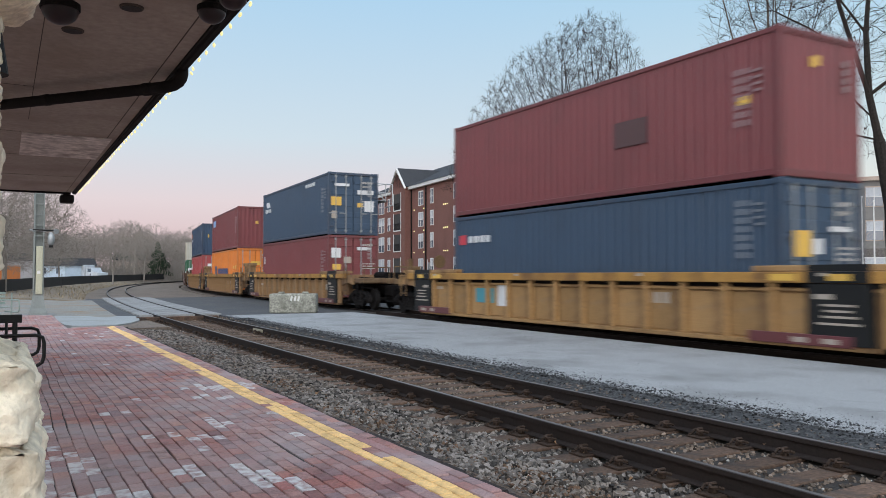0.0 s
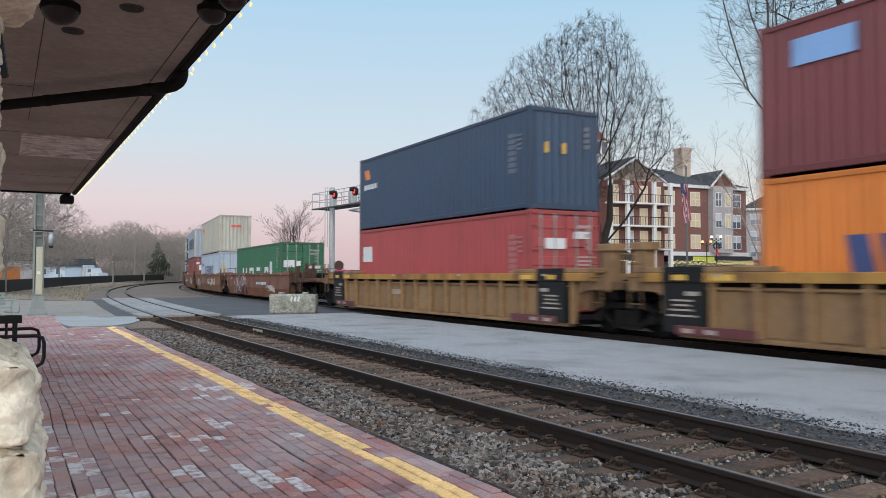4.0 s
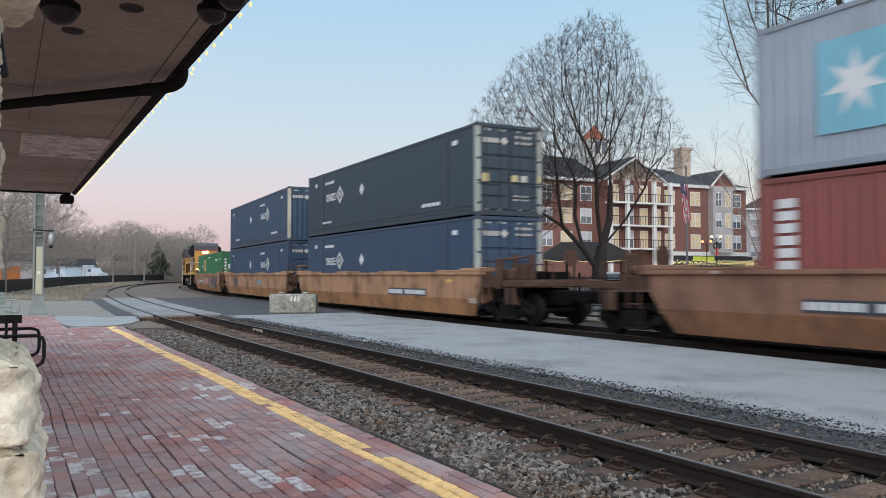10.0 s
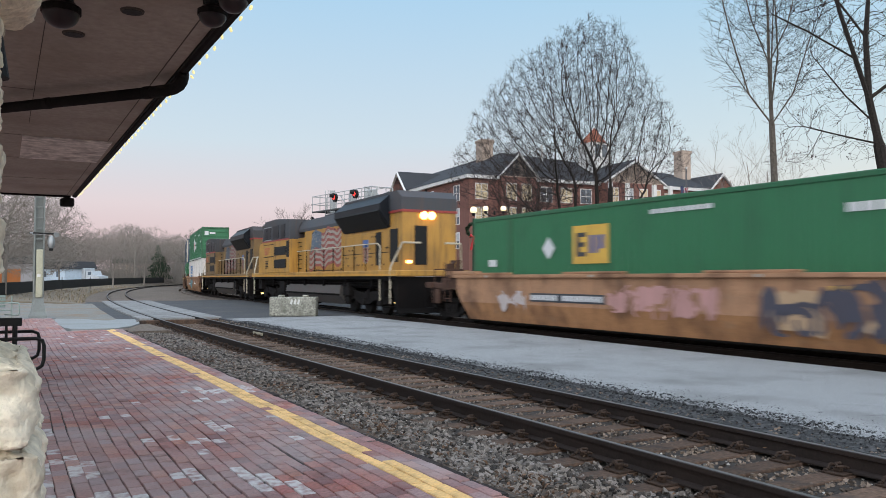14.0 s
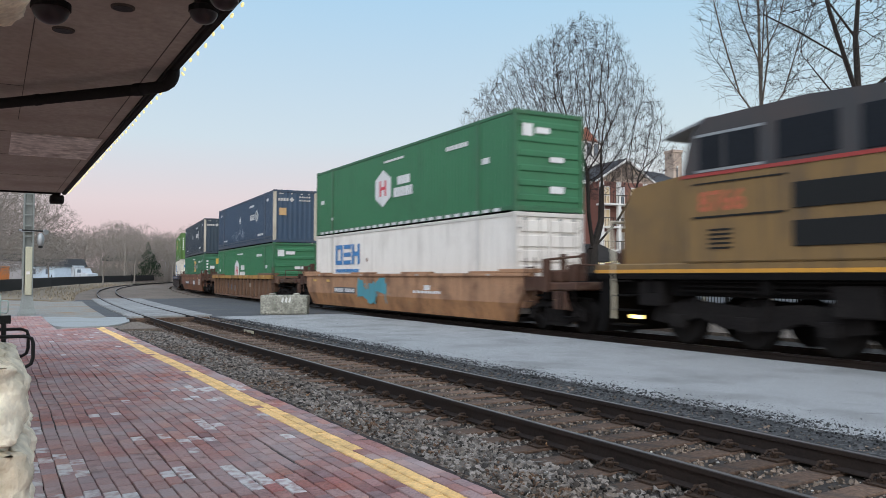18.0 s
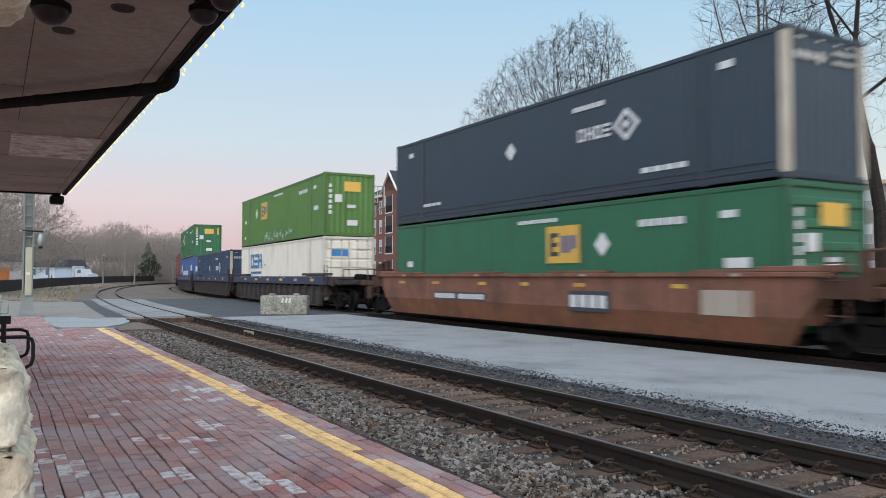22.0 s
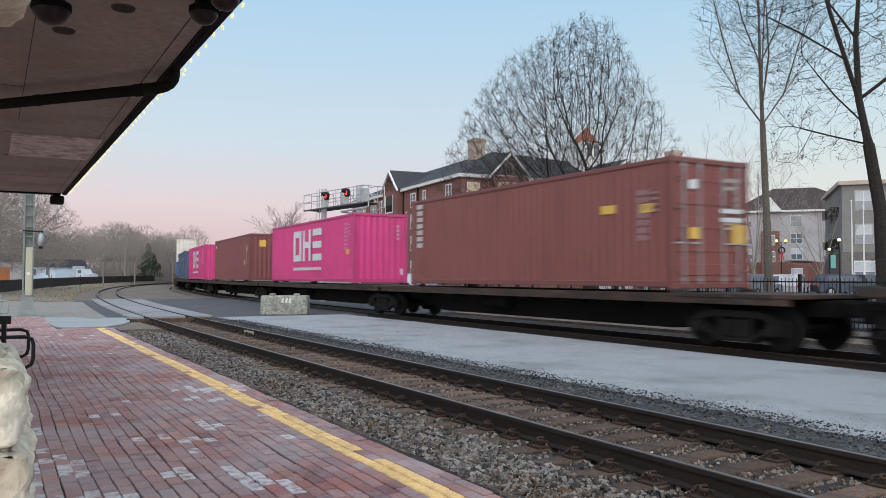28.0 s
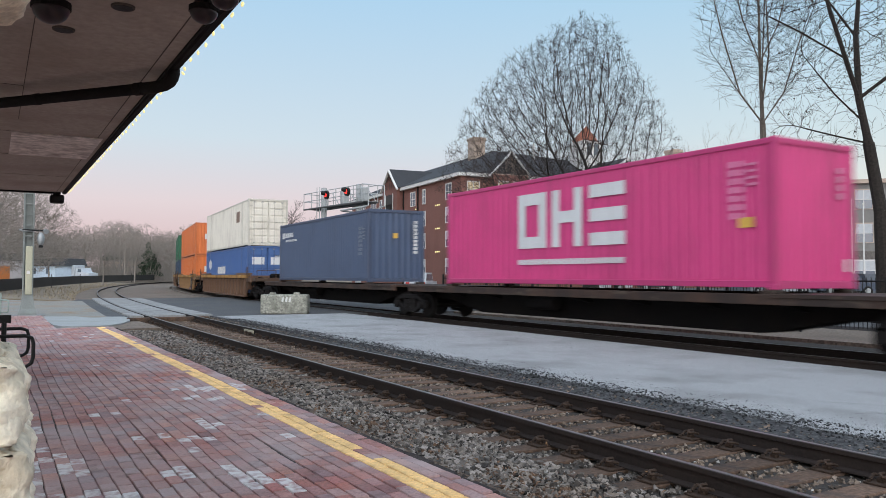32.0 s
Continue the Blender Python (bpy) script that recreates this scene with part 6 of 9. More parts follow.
c = ride(container("navy", 16.15, "door", None, "navy blue long container"), -529.7, LOW)


def motions():
    """The whole train rolls along the far track at a steady speed."""
    for ob, s0, z in TRAIN:
        rows = []
        half = 6.0
        for k in range(65):
            t = k * 0.5
            s = s0 + SPEED * t
            xa, ya, _ = on_track(s - half)
            xb, yb, _ = on_track(s + half)
            turn = math.degrees(math.atan2(yb - ya, xb - xa))
            rows.append((t, pose((xa + xb) / 2, (ya + yb) / 2, z, 0, 0, turn)))
        walk(ob, rows)

# ------------------------------------------------------------------ ground and paving
RIGHT, AHEAD = Vector((math.sin(0.512), math.cos(0.512), 0)), Vector((-math.cos(0.512), math.sin(0.512), 0))


def away(side, ahead, z=0.0):
    """A place at a sideways slope (tangent) and a depth along the viewer's first line of sight."""
    p = RIGHT * (side * ahead) + AHEAD * ahead
    return Vector((p.x, p.y, z))


def at_col(col, depth, z=0.0):
    """The same, by the column of a 1568 wide view."""
    return away((col - 784) / LENS, depth, z)


def outline_slab(x0, x1, y0, y1, z0, z1, wob, seed, step=0.35):
    """A slab whose long edges wander."""
    pts = []
    n = max(2, int((x1 - x0) / step))
    for k in range(n + 1):
        x = x0 + (x1 - x0) * k / n
        pts.append((x, y0 + wob * noise.noise(Vector((x * 0.5, seed, 0))) + wob * 0.5 * noise.noise(Vector((x * 2.1, seed, 3)))))
    for k in range(n, -1, -1):
        x = x0 + (x1 - x0) * k / n
        pts.append((x, y1 + wob * 0.5 * noise.noise(Vector((x * 0.5, seed + 9, 0)))))
    return Geo().prism(pts, z0, z1, "z")


def structure(name, geo, mat, label, category):
    return solid(name, geo, mat, label, category, kind="structure")


ground = Geo()
ground.v = [(-3000, -3000, -0.47), (3000, -3000, -0.47), (3000, 3000, -0.47), (-3000, 3000, -0.47)]
ground.f = [(0, 1, 2, 3)]
structure("ground", ground, M_EARTH, "bare brown winter ground reaching the horizon", "ground")
structure("station_lot", outline_slab(-29.2, 30, 7.12, 12.30, -0.6, -0.05, 0.16, 2), M_ASPHALT, "pale dusty asphalt strip between the tracks", "pavement")
structure("lot_border", swept([(0.86, -0.5), (2.0, -0.5), (2.0, -0.058), (1.6, -0.064), (1.2, -0.088), (0.86, -0.13)], NEAR_Y, NEAR_R, -8, 48), material("gritty_asphalt_edge", (0.040, 0.040, 0.041), 0.95, grain=70, vary=0.75, bump=0.9, stain=14, stain_color=(0.15, 0.145, 0.14), stain_amount=0.7), "crumbling dark asphalt edge beside the ballast", "pavement")
structure("road", Geo().prism([(-28.2, 7.1), (-29.0, 12.2), (-29.6, 24), (-58, 24), (-54, 8.2), (-50, 7.4)], -0.6, -0.062, "z"), M_ROAD, "dark asphalt road crossing the tracks", "road")
structure("near_ballast", swept([(-2.42, -0.47), (1.75, -0.47), (1.6, -0.13), (1.35, -0.2), (-1.35, -0.21), (-2.42, -0.17)], NEAR_Y, NEAR_R, -28, 40), M_BALLAST, "grey-brown crushed stone under the near track", "ballast")
structure("bend_ballast", swept([(-2.42, -0.47), (2.3, -0.47), (2.3, -0.155), (1.35, -0.13), (-1.35, -0.13), (-2.42, -0.165)], NEAR_Y, NEAR_R, -200, -28), M_GRAVEL, "brown gravel under the near track on the bend", "ballast")
structure("far_ballast", swept([(-1.75, -0.47), (4.2, -0.47), (3.4, -0.16), (1.7, -0.2), (-1.75, -0.19)], FAR_Y, FAR_R, -22, 60), M_BALLAST, "grey-brown crushed stone under the far track", "ballast")
structure("verge", swept([(-60, -0.47), (-2.4, -0.47), (-2.4, -0.2), (-4.5, -0.02), (-9, 0.12), (-20, 0.35), (-60, 0.6)], NEAR_Y, NEAR_R, -300, -36, 8), M_GRASS, "dry grass and gravel verge beside the bend", "verge")
structure("bend_infill", swept([(2.2, -0.47), (6.4, -0.47), (6.4, -0.16), (2.2, -0.16)], NEAR_Y, NEAR_R, -300, -36, 6), M_GRAVEL, "brown gravel between the tracks on the bend", "ballast")
structure("apron", Geo().prism([(-31.04, 3.64), (-28.52, 3.30), (-27.29, 2.27), (-28.02, 1.57), (-30.69, 1.55), (-33.4, 1.42), (-33.6, -0.5), (-35, -10), (-62, -6), (-53.53, 1.74), (-51.02, 3.02), (-50.71, 4.60), (-40.55, 4.05)], -0.6, -0.066, "z"), M_APRON, "brown-stained worn concrete apron beside the crossing", "pavement")
structure("apron_patch", Geo().prism([(-27.78, 3.98), (-26.27, 3.52), (-25.43, 3.00), (-25.32, 2.66), (-25.33, 2.11), (-25.66, 1.80), (-26.37, 1.62), (-27.87, 1.58), (-29.13, 1.58), (-30.31, 1.57), (-31.98, 1.66), (-31.73, 2.11), (-31.66, 2.63), (-30.34, 3.00), (-29.98, 3.26), (-30.88, 3.62), (-30.55, 4.20), (-29.45, 4.20)], -0.5, -0.058, "z"), material("new_grey_concrete", (0.275, 0.285, 0.28), 0.9, grain=40, vary=0.2, bump=0.2, stain=0.9, stain_color=(0.17, 0.15, 0.125)), "patch of newer grey concrete", "pavement")
structure("side_street", Geo().prism([(-29.70, 4.26), (-28.38, 3.72), (-31.09, 3.34), (-52.26, 4.33), (-54, 4.6), (-52, 7.4), (-40, 6.2), (-31, 4.4)], -0.6, -0.071, "z"), M_ROAD, "dark asphalt beside the crossing panels", "road")
structure("gravel_fill", outline_slab(-28, -24.2, 3.07, 4.32, -0.5, -0.098, 0.08, 12, 0.2), M_GRAVEL, "brown gravel between the apron and the rails", "ballast")
structure("parking_lot", Geo().prism([(40, 21.5), (-40, 21.5), (-130, 75), (-60, 160), (80, 140)], -0.3, 0.02, "z"), M_ROAD, "dark grey car park behind the railings", "pavement")
structure("gravel_verge", Geo().box(-40, 40, 17.4, 21.5, -0.5, -0.08), M_GRAVEL, "gravel strip between track and railings", "ballast")

structure("far_gravel", swept([(-1.75, -0.47), (4.2, -0.47), (3.4, -0.15), (1.7, -0.16), (-1.75, -0.16)], FAR_Y, FAR_R, -320, -22), M_GRAVEL, "brown gravel under the far track on the bend", "ballast")
# dry grass and litter on the verge
gr_ = random.Random(61)
g = Geo()
for _ in range(5200):
    s_, o_ = gr_.uniform(-135, -38), -2.3 - 22 * gr_.random() ** 1.8
    x, y, _h = on_track(s_, NEAR_Y, NEAR_R, o_)
    z = -0.2 + 0.18 * min(1, (-o_ - 2.4) / 2.1) + (0.14 * min(1, (-o_ - 4.5) / 4.5) if o_ < -4.5 else 0) + (0.23 * (-o_ - 9) / 11 if o_ < -9 else 0)
    a, h = gr_.random() * 6.3, gr_.uniform(0.05, 0.24)
    i = len(g.v)
    g.v += [(x - 0.03 * math.cos(a), y - 0.03 * math.sin(a), z - 0.02), (x + 0.03 * math.cos(a), y + 0.03 * math.sin(a), z - 0.02), (x + gr_.uniform(-0.1, 0.1), y + gr_.uniform(-0.1, 0.1), z + h)]
    g.f.append((i, i + 1, i + 2))
solid("dry_grass", g, material("straw_grass", (0.24, 0.185, 0.12), 0.95, bump=0, island=0.6), "tufts of dry straw-coloured grass on the verge", "grass", kind="stuff")
# tar-dark cracks in the asphalt
g = Geo()
rc = random.Random(9)
for x0, y0, a0, n_ in ((-6.0, 8.6, 0.5, 7), (-2.6, 9.4, 0.2, 6), (-10.6, 7.9, 0.0, 3), (-16, 8.6, 0.3, 5), (-5.2, 8.2, 1.0, 4)):
    p, a = Vector((x0, y0, -0.0475)), a0
    w = rc.uniform(0.004, 0.008)
    for _ in range(n_):
        a += rc.uniform(-0.5, 0.5) * 0.6 + (a0 - a) * 0.4
        q = p + Vector((math.cos(a), math.sin(a), 0)) * rc.uniform(0.15, 0.4)
        if not 7.15 < q.y < 12.05:
            break
        nn = Vector((-math.sin(a), math.cos(a), 0)) * w
        i = len(g.v)
        g.v += [tuple(p - nn), tuple(q - nn * 0.7), tuple(q + nn * 0.7), tuple(p + nn)]
        g.f.append((i, i + 1, i + 2, i + 3))
        p = q
solid("asphalt_cracks", g, M_ROAD, "thin dark cracks in the dusty asphalt", "cracks", kind="stuff")

# crossing panels of concrete in the near track
panels = thing("crossing_panels", "pale concrete panels between the rails of the road crossing", "crossing", kind="structure")
for off, w in ((-1.06, 0.48), (0.0, 1.30), (1.22, 0.80)):
    for k in range(10):
        s = -13.2 - k * 2.44
        x, y, h = on_track(s, NEAR_Y, NEAR_R, off)
        p = part("panel", lambda: Geo().block(-1.2, 1.2, -w / 2, w / 2, -0.3, -0.012, 0.015), M_CONCRETE, panels, key=("panel", w))
        p.matrix_basis = pose(x, y, 0, 0, 0, h)
part("end_timber", Geo().block(-29.6 + 0.5, -29.6 + 0.75, NEAR_Y - 1.4, NEAR_Y + 1.4, -0.3, -0.03, 0.02), M_TIE, panels)
part("joint_bar", Geo().block(-21.9, -21.0, NEAR_Y + 0.70, NEAR_Y + 0.735, -0.13, -0.05, 0.01), material("pale_joint_bar", (0.30, 0.27, 0.2), 0.8), near_track, "pale bolted joint bar")

# ------------------------------------------------------------------ brick platform
BL, BWD = 0.213, 0.1128
platform = thing("platform", "red brick platform with a worn yellow safety line", "platform", kind="structure")
part("sand_bed", Geo().box(-24.7, 8, -4.0, 3.06, -0.6, -0.067).box(-33.4, -24.7, -4.0, 1.57, -0.6, -0.069), M_MORTAR, platform)
pale_spots = [(-6.2, 0.28, 0.45), (-6.9, 0.32, 0.38), (-7.6, 0.34, 0.3), (-8.5, 0.35, 0.22), (-5.6, 0.35, 0.5), (-6.0, 1.65, 0.32), (-5.9, 1.26, 0.16), (-6.3, 1.15, 0.14), (-7.75, 1.3, 0.15), (-7.4, 1.6, 0.2), (-9.2, 1.09, 0.2), (-8.7, 1.24, 0.14), (-8.05, 2.0, 0.16), (-9.8, 2.3, 0.25), (-5.5, 1.75, 0.25), (-10.6, 2.6, 0.4)]
rb = random.Random(11)
rest = {"red": Geo(), "pale": Geo(), "yellow": Geo()}
MATS = {"red": M_BRICKPAVE, "pale": M_BRICKPALE, "yellow": M_BRICKYEL}
rows_y = int((3.05 + 3.6) / BWD)
for r in range(rows_y):
    yc = 3.05 - (r + 0.5) * BWD
    n = int((28.8 if yc > 1.58 else 37.4) / BL)
    for k in range(n):
        x = 4.05 - k * BL - (BL / 2 if r % 2 else 0) + rb.uniform(-0.012, 0.012)
        if x < (-24.6 if yc > 2.6 else -26.3 + 1.6 * (yc - 1.58) if yc > 1.58 else -33.3):
            continue
        y = yc + (0.036 if r > 7 else 0.030) * noise.noise(Vector((x * (0.55 if r > 7 else 0.34), r * 0.13 if r > 7 else 0.9, 2))) + (0.010 if r > 7 else 0.003) * noise.noise(Vector((x * 1.9, r * 0.7, 5)))
        z = -0.05 + 0.016 * noise.noise(Vector((x * 0.5, y * 0.7, 1))) + rb.uniform(-0.0022, 0.0022)
        if r == 0 and noise.noise(Vector((x * 0.9, 4, 8))) + rb.uniform(-0.25, 0.25) > 0.70:
            continue
        if r == 0:
            z -= rb.uniform(0.0, 0.010)
            y += rb.uniform(-0.004, 0.008)
        near = max((rad - math.hypot(x - px, y - py)) for px, py, rad in pale_spots)
        kind_ = "yellow" if r in (2, 3) and rb.random() > 0.04 else "pale" if (near > 0 and rb.random() < 0.42) or rb.random() < 0.012 else "red"
        if -6.35 < x < -4.2 and r < 31:
            b = part("brick", lambda: Geo().block(-BL / 2 + 0.0035, BL / 2 - 0.0035, -BWD / 2 + 0.0038, BWD / 2 - 0.0038, -0.06, 0.0, 0.009), MATS[kind_], platform, key=("brick", kind_))
            b.matrix_basis = pose(x, y, z, rb.uniform(-0.9, 0.9), rb.uniform(-0.9, 0.9), rb.uniform(-1.5, 1.5))
        else:
            g = rest[kind_]
            i = len(g.v)
            a = math.radians(rb.uniform(-1.8, 1.8))
            ca, sa = math.cos(a), math.sin(a)
            tz, ty = rb.uniform(-0.0025, 0.0025), rb.uniform(-0.0012, 0.0012)
            for zz, sh in ((-0.05, 0.0015), (-0.005, 0.0015), (0.0, 0.0055)):
                for sx, sy in ((-1, -1), (1, -1), (1, 1), (-1, 1)):
                    u, w = sx * (BL / 2 - sh), sy * (BWD / 2 - sh - 0.0015)
                    g.v.append((x + u * ca - w * sa, y + u * sa + w * ca, z + zz + sx * tz + sy * ty))
            for q in (0, 4):
                for j in range(4):
                    g.f.append((i + q + j, i + q + (j + 1) % 4, i + q + 4 + (j + 1) % 4, i + q + 4 + j))
            g.f.append((i + 8, i + 9, i + 10, i + 11))
for kind_, nm in (("red", "red_bricks"), ("pale", "whitened_bricks"), ("yellow", "yellow_bricks")):
    tagged(part(nm, rest[kind_], MATS[kind_], platform), "joined paving bricks farther along the platform", kind="stuff")

# broken dark kerb under the outer bricks
g = Geo()
x = -24.4
while x < 4:
    w_ = rb.uniform(0.12, 0.45)
    wob = 0.025 * noise.noise(Vector((x * 0.8, 3, 1)))
    if rb.random() > 0.08:
        g.block(x, x + w_ - 0.012, 3.058, 3.145 + wob + rb.uniform(-0.02, 0.03), -0.2, -0.076 + rb.uniform(-0.022, 0.010), 0.016)
    x += w_
structure("platform_kerb", g, material("broken_dark_kerb", (0.030, 0.024, 0.022), 0.95, grain=40, vary=0.5, bump=0.8, stain=6, stain_color=(0.075, 0.055, 0.046)), "broken dark kerb along the brick edge", "kerb")

# loose stones
rs = random.Random(21)


def stones(n, xr, yr, zf, size, mat, name, label, thin=1.0, clear=False, grow_far=0.5):
    """thin > 1: denser towards the first y; clear: mostly between the ties."""
    g = Geo()
    for _ in range(n):
        t = rs.random() ** 1.3
        x = xr[1] + (xr[0] - xr[1]) * t
        y = yr[0] + (yr[1] - yr[0]) * rs.random() ** thin
        if clear and rs.random() < 0.9 and min(abs(x - q) for q in NEAR_TIES) < 0.125:
            continue
        if callable(zf):
            z = zf(x, y)
        else:
            z = zf
        r = rs.uniform(*size) * (1 + grow_far * t)
        i = len(g.v)
        q = Euler((rs.random() * 6, rs.random() * 6, rs.random() * 6)).to_matrix()
        for sx, sy, sz in ((-1, -1, -1), (1, -1, -1), (1, 1, -1), (-1, 1, -1), (-1, -1, 1), (1, -1, 1), (1, 1, 1), (-1, 1, 1)):
            p = q @ Vector((sx * r * rs.uniform(0.5, 1.1), sy * r * rs.uniform(0.4, 0.9), sz * r * rs.uniform(0.35, 0.8)))
            g.v.append((x + p.x, y + p.y, z + p.z))
        g.f += [(i, i + 3, i + 2, i + 1), (i + 4, i + 5, i + 6, i + 7), (i, i + 1, i + 5, i + 4), (i + 1, i + 2, i + 6, i + 5), (i + 2, i + 3, i + 7, i + 6), (i + 3, i, i + 4, i + 7)]
    return solid(name, g, mat, label, "ballast", kind="stuff")


stones(25000, (-29, 4.0), (3.15, 4.28), lambda x, y: -0.162 - 0.040 * (y - 3.05) + 0.018 * noise.noise(Vector((x, y, 0))), (0.009, 0.032), M_STONE, "shoulder_stones", "loose grey crushed stones along the platform edge", grow_far=0.7)
stones(6000, (-29, 4.0), (4.2, 4.72), lambda x, y: -0.205 + 0.014 * noise.noise(Vector((x, y, 0))), (0.008, 0.026), M_STONE, "tie_end_stones", "loose stones between the tie ends", clear=True)
stones(12000, (-29, 2.0), (4.80, 6.1), lambda x, y: -0.200 + 0.014 * noise.noise(Vector((x * 1.3, y * 2, 7))), (0.007, 0.024), M_CRIB, "crib_stones", "loose brown-grey stones between the ties", clear=True, grow_far=0.2)
stones(2400, (-29, 4.0), (6.30, 6.9), lambda x, y: -0.135 + 0.10 * (y - 6.3), (0.008, 0.02), M_CRIB, "edge_stones", "fine stones between rail and asphalt edge")
grit = material("black_asphalt_grit", (0.040, 0.040, 0.041), 0.95, island=0.85)
stones(12000, (-27, 4.0), (6.35, 7.5), lambda x, y: min(-0.052, -0.128 + 0.095 * (y - 6.3)), (0.004, 0.015), grit, "asphalt_grit", "black crumbs of asphalt along the broken edge")
stones(5200, (-27, 4.0), (7.0, 8.0), lambda x, y: -0.050, (0.0025, 0.007), grit, "loose_grit", "fine dark crumbs on the asphalt edge", thin=2.2)
stones(110, (-24, 2.0), (7.6, 11.8), lambda x, y: -0.05, (0.003, 0.010), grit, "strewn_grit", "few dark crumbs strewn over the asphalt")
stones(1500, (-34, -6), (12.2, 13.0), -0.17, (0.02, 0.045), M_STONE, "far_stones", "loose stones along the far track")
stones(5200, (-29, -2.5), (3.10, 3.9), lambda x, y: -0.152 - 0.040 * (y - 3.05), (0.006, 0.022), material("rusty_brown_stone", (0.115, 0.070, 0.046), 0.9, island=0.6), "brown_stones", "rusty brown stones and clods beside the bricks")
stones(3600, (-29, -2.5), (3.2, 6.9), lambda x, y: -0.150 - 0.045 * (min(y, 4.3) - 3.05), (0.005, 0.015), material("pale_chips", (0.33, 0.31, 0.28), 0.9, island=0.5), "pale_chips", "small pale stone chips scattered on the ballast")
structure("dirt_edge", outline_slab(-24, 6, 3.02, 3.32, -0.5, -0.145, 0.05, 8, 0.12), material("trodden_brown_dirt", (0.085, 0.058, 0.042), 0.95, grain=30, vary=0.5, bump=0.9, stain=3, stain_color=(0.14, 0.11, 0.085)), "trodden brown dirt along the brick edge", "dirt")
leafm = material("dead_leaf", (0.15, 0.085, 0.045), 0.9, vary=0.4, bump=0, island=0.4)
g = Geo()
for _ in range(90):
    x, y = -3 - 20 * rs.random() ** 1.6, rs.uniform(3.1, 7.0)
    a, r = rs.random() * 6.3, rs.uniform(0.015, 0.032)
    i = len(g.v)
    g.v += [(x + r * math.cos(a + k * 1.571) * (1 if k % 2 else 0.55), y + r * math.sin(a + k * 1.571) * (1 if k % 2 else 0.55), -0.12 + rs.uniform(-0.02, 0.02)) for k in range(4)]
    g.f.append((i, i + 1, i + 2, i + 3))
solid("dead_leaves", g, leafm, "scattered brown dead leaves on the ballast", "leaves", kind="stuff")

# ------------------------------------------------------------------ station: eave, gutter, bulbs, speakers, stone pier
EZ = 3.141
XE = -17.75         # far end of the eave
ceiling = structure("ceiling", Geo().box(XE, -1.4, -3.2, 1.20, EZ, EZ + 0.1), M_SOFFIT, "brown painted boards under the station eave", "soffit")
trim = structure("trim", Geo().box(XE - 0.05, -1.4, 1.20, 1.215, EZ - 0.02, EZ + 0.2).box(XE - 0.11, XE, -3.2, 1.18, EZ - 0.03, EZ + 0.2), M_GUTTER, "dark fascia board along the eave", "trim")
for x0, x1, y0, y1 in ((-10.45, -1.4, 1.088, 1.096), (-17.7, -12.5, 1.088, 1.095), (-9.6, -1.4, 0.205, 0.211), (-12.452, -12.446, -3.0, 0.15), (-10.462, -10.455, -3.0, 0.15), (-14.9, -14.894, -3.0, 1.09), (-7.9, -7.895, -3.0, 0.2)):
    structure("trim_strip", Geo().box(x0, x1, y0, y1, EZ - 0.003, EZ + 0.01), M_SEAM, "narrow dark joint between soffit boards", "trim")
structure("soffit_patch", Geo().box(-12.43, -10.48, 0.16, 1.15, EZ - 0.010, EZ + 0.002), M_PATCH, "pale peeling patch in the soffit", "soffit")
structure("roof", Geo().prism([(1.14, EZ + 0.1), (1.2, EZ + 0.2), (-3.2, EZ + 2.6), (-3.2, EZ + 0.1)], XE - 0.15, -1.3, "x"), M_ROOF, "dark shingled station roof", "roof")
gutter = thing("gutter", "dark bronze gutter with a downpipe along the eave", "gutter")
part("channel", Geo().prism([(1.215 + (y - 1.22) * 0.62, z) for y, z in ((1.22, EZ + 0.13), (1.22, EZ - 0.0), (1.26, EZ - 0.02), (1.33, EZ - 0.02), (1.36, EZ + 0.03), (1.36, EZ + 0.13), (1.34, EZ + 0.13), (1.33, EZ + 0.04), (1.25, EZ + 0.02), (1.24, EZ + 0.13))], XE - 0.2, -1.3, "x"), M_GUTTER, gutter)
part("elbow", Geo().bent([(-6.62, 1.255, EZ + 0.0), (-6.62, 1.255, EZ - 0.045), (-6.63, 1.25, EZ - 0.075), (-6.66, 1.235, EZ - 0.103), (-6.71, 1.205, EZ - 0.123), (-6.78, 1.155, EZ - 0.131), (-6.90, 1.06, EZ - 0.132)], 0.05, 14), M_GUTTER, gutter, smooth=True)
part("downpipe", Geo().bent([(-6.88, 1.075, EZ - 0.132), (-8.30, -0.10, EZ - 0.132), (-9.4, -1.05, EZ - 0.132)], 0.047, 14), M_GUTTER, gutter, smooth=True)
part("collar", Geo().tube((-6.90, 1.06, EZ - 0.132), (-6.96, 1.01, EZ - 0.132), 0.054, n=14).tube((-7.78, 0.33, EZ - 0.132), (-7.82, 0.297, EZ - 0.132), 0.052, n=14), M_GUTTER, gutter)
part("end_outlet", Geo().block(XE - 0.2, XE + 0.05, 0.98, 1.24, EZ - 0.22, EZ - 0.05, 0.03).tube((XE - 0.07, 1.1, EZ - 0.06), (XE - 0.07, 1.1, EZ + 0.02), 0.07, n=10), M_GUTTER, gutter)
lights = thing("string_lights", "string of warm white bulbs clipped along the gutter", "string lights")
part("wire", Geo().tube((XE - 0.2, 1.306, EZ + 0.03), (-1.5, 1.306, EZ + 0.03), 0.006, n=4), M_BLACK, lights)


def bulb_geo():
    return Geo().ball((0, 0, 0), 0.0108, 8, 6, 1.7)


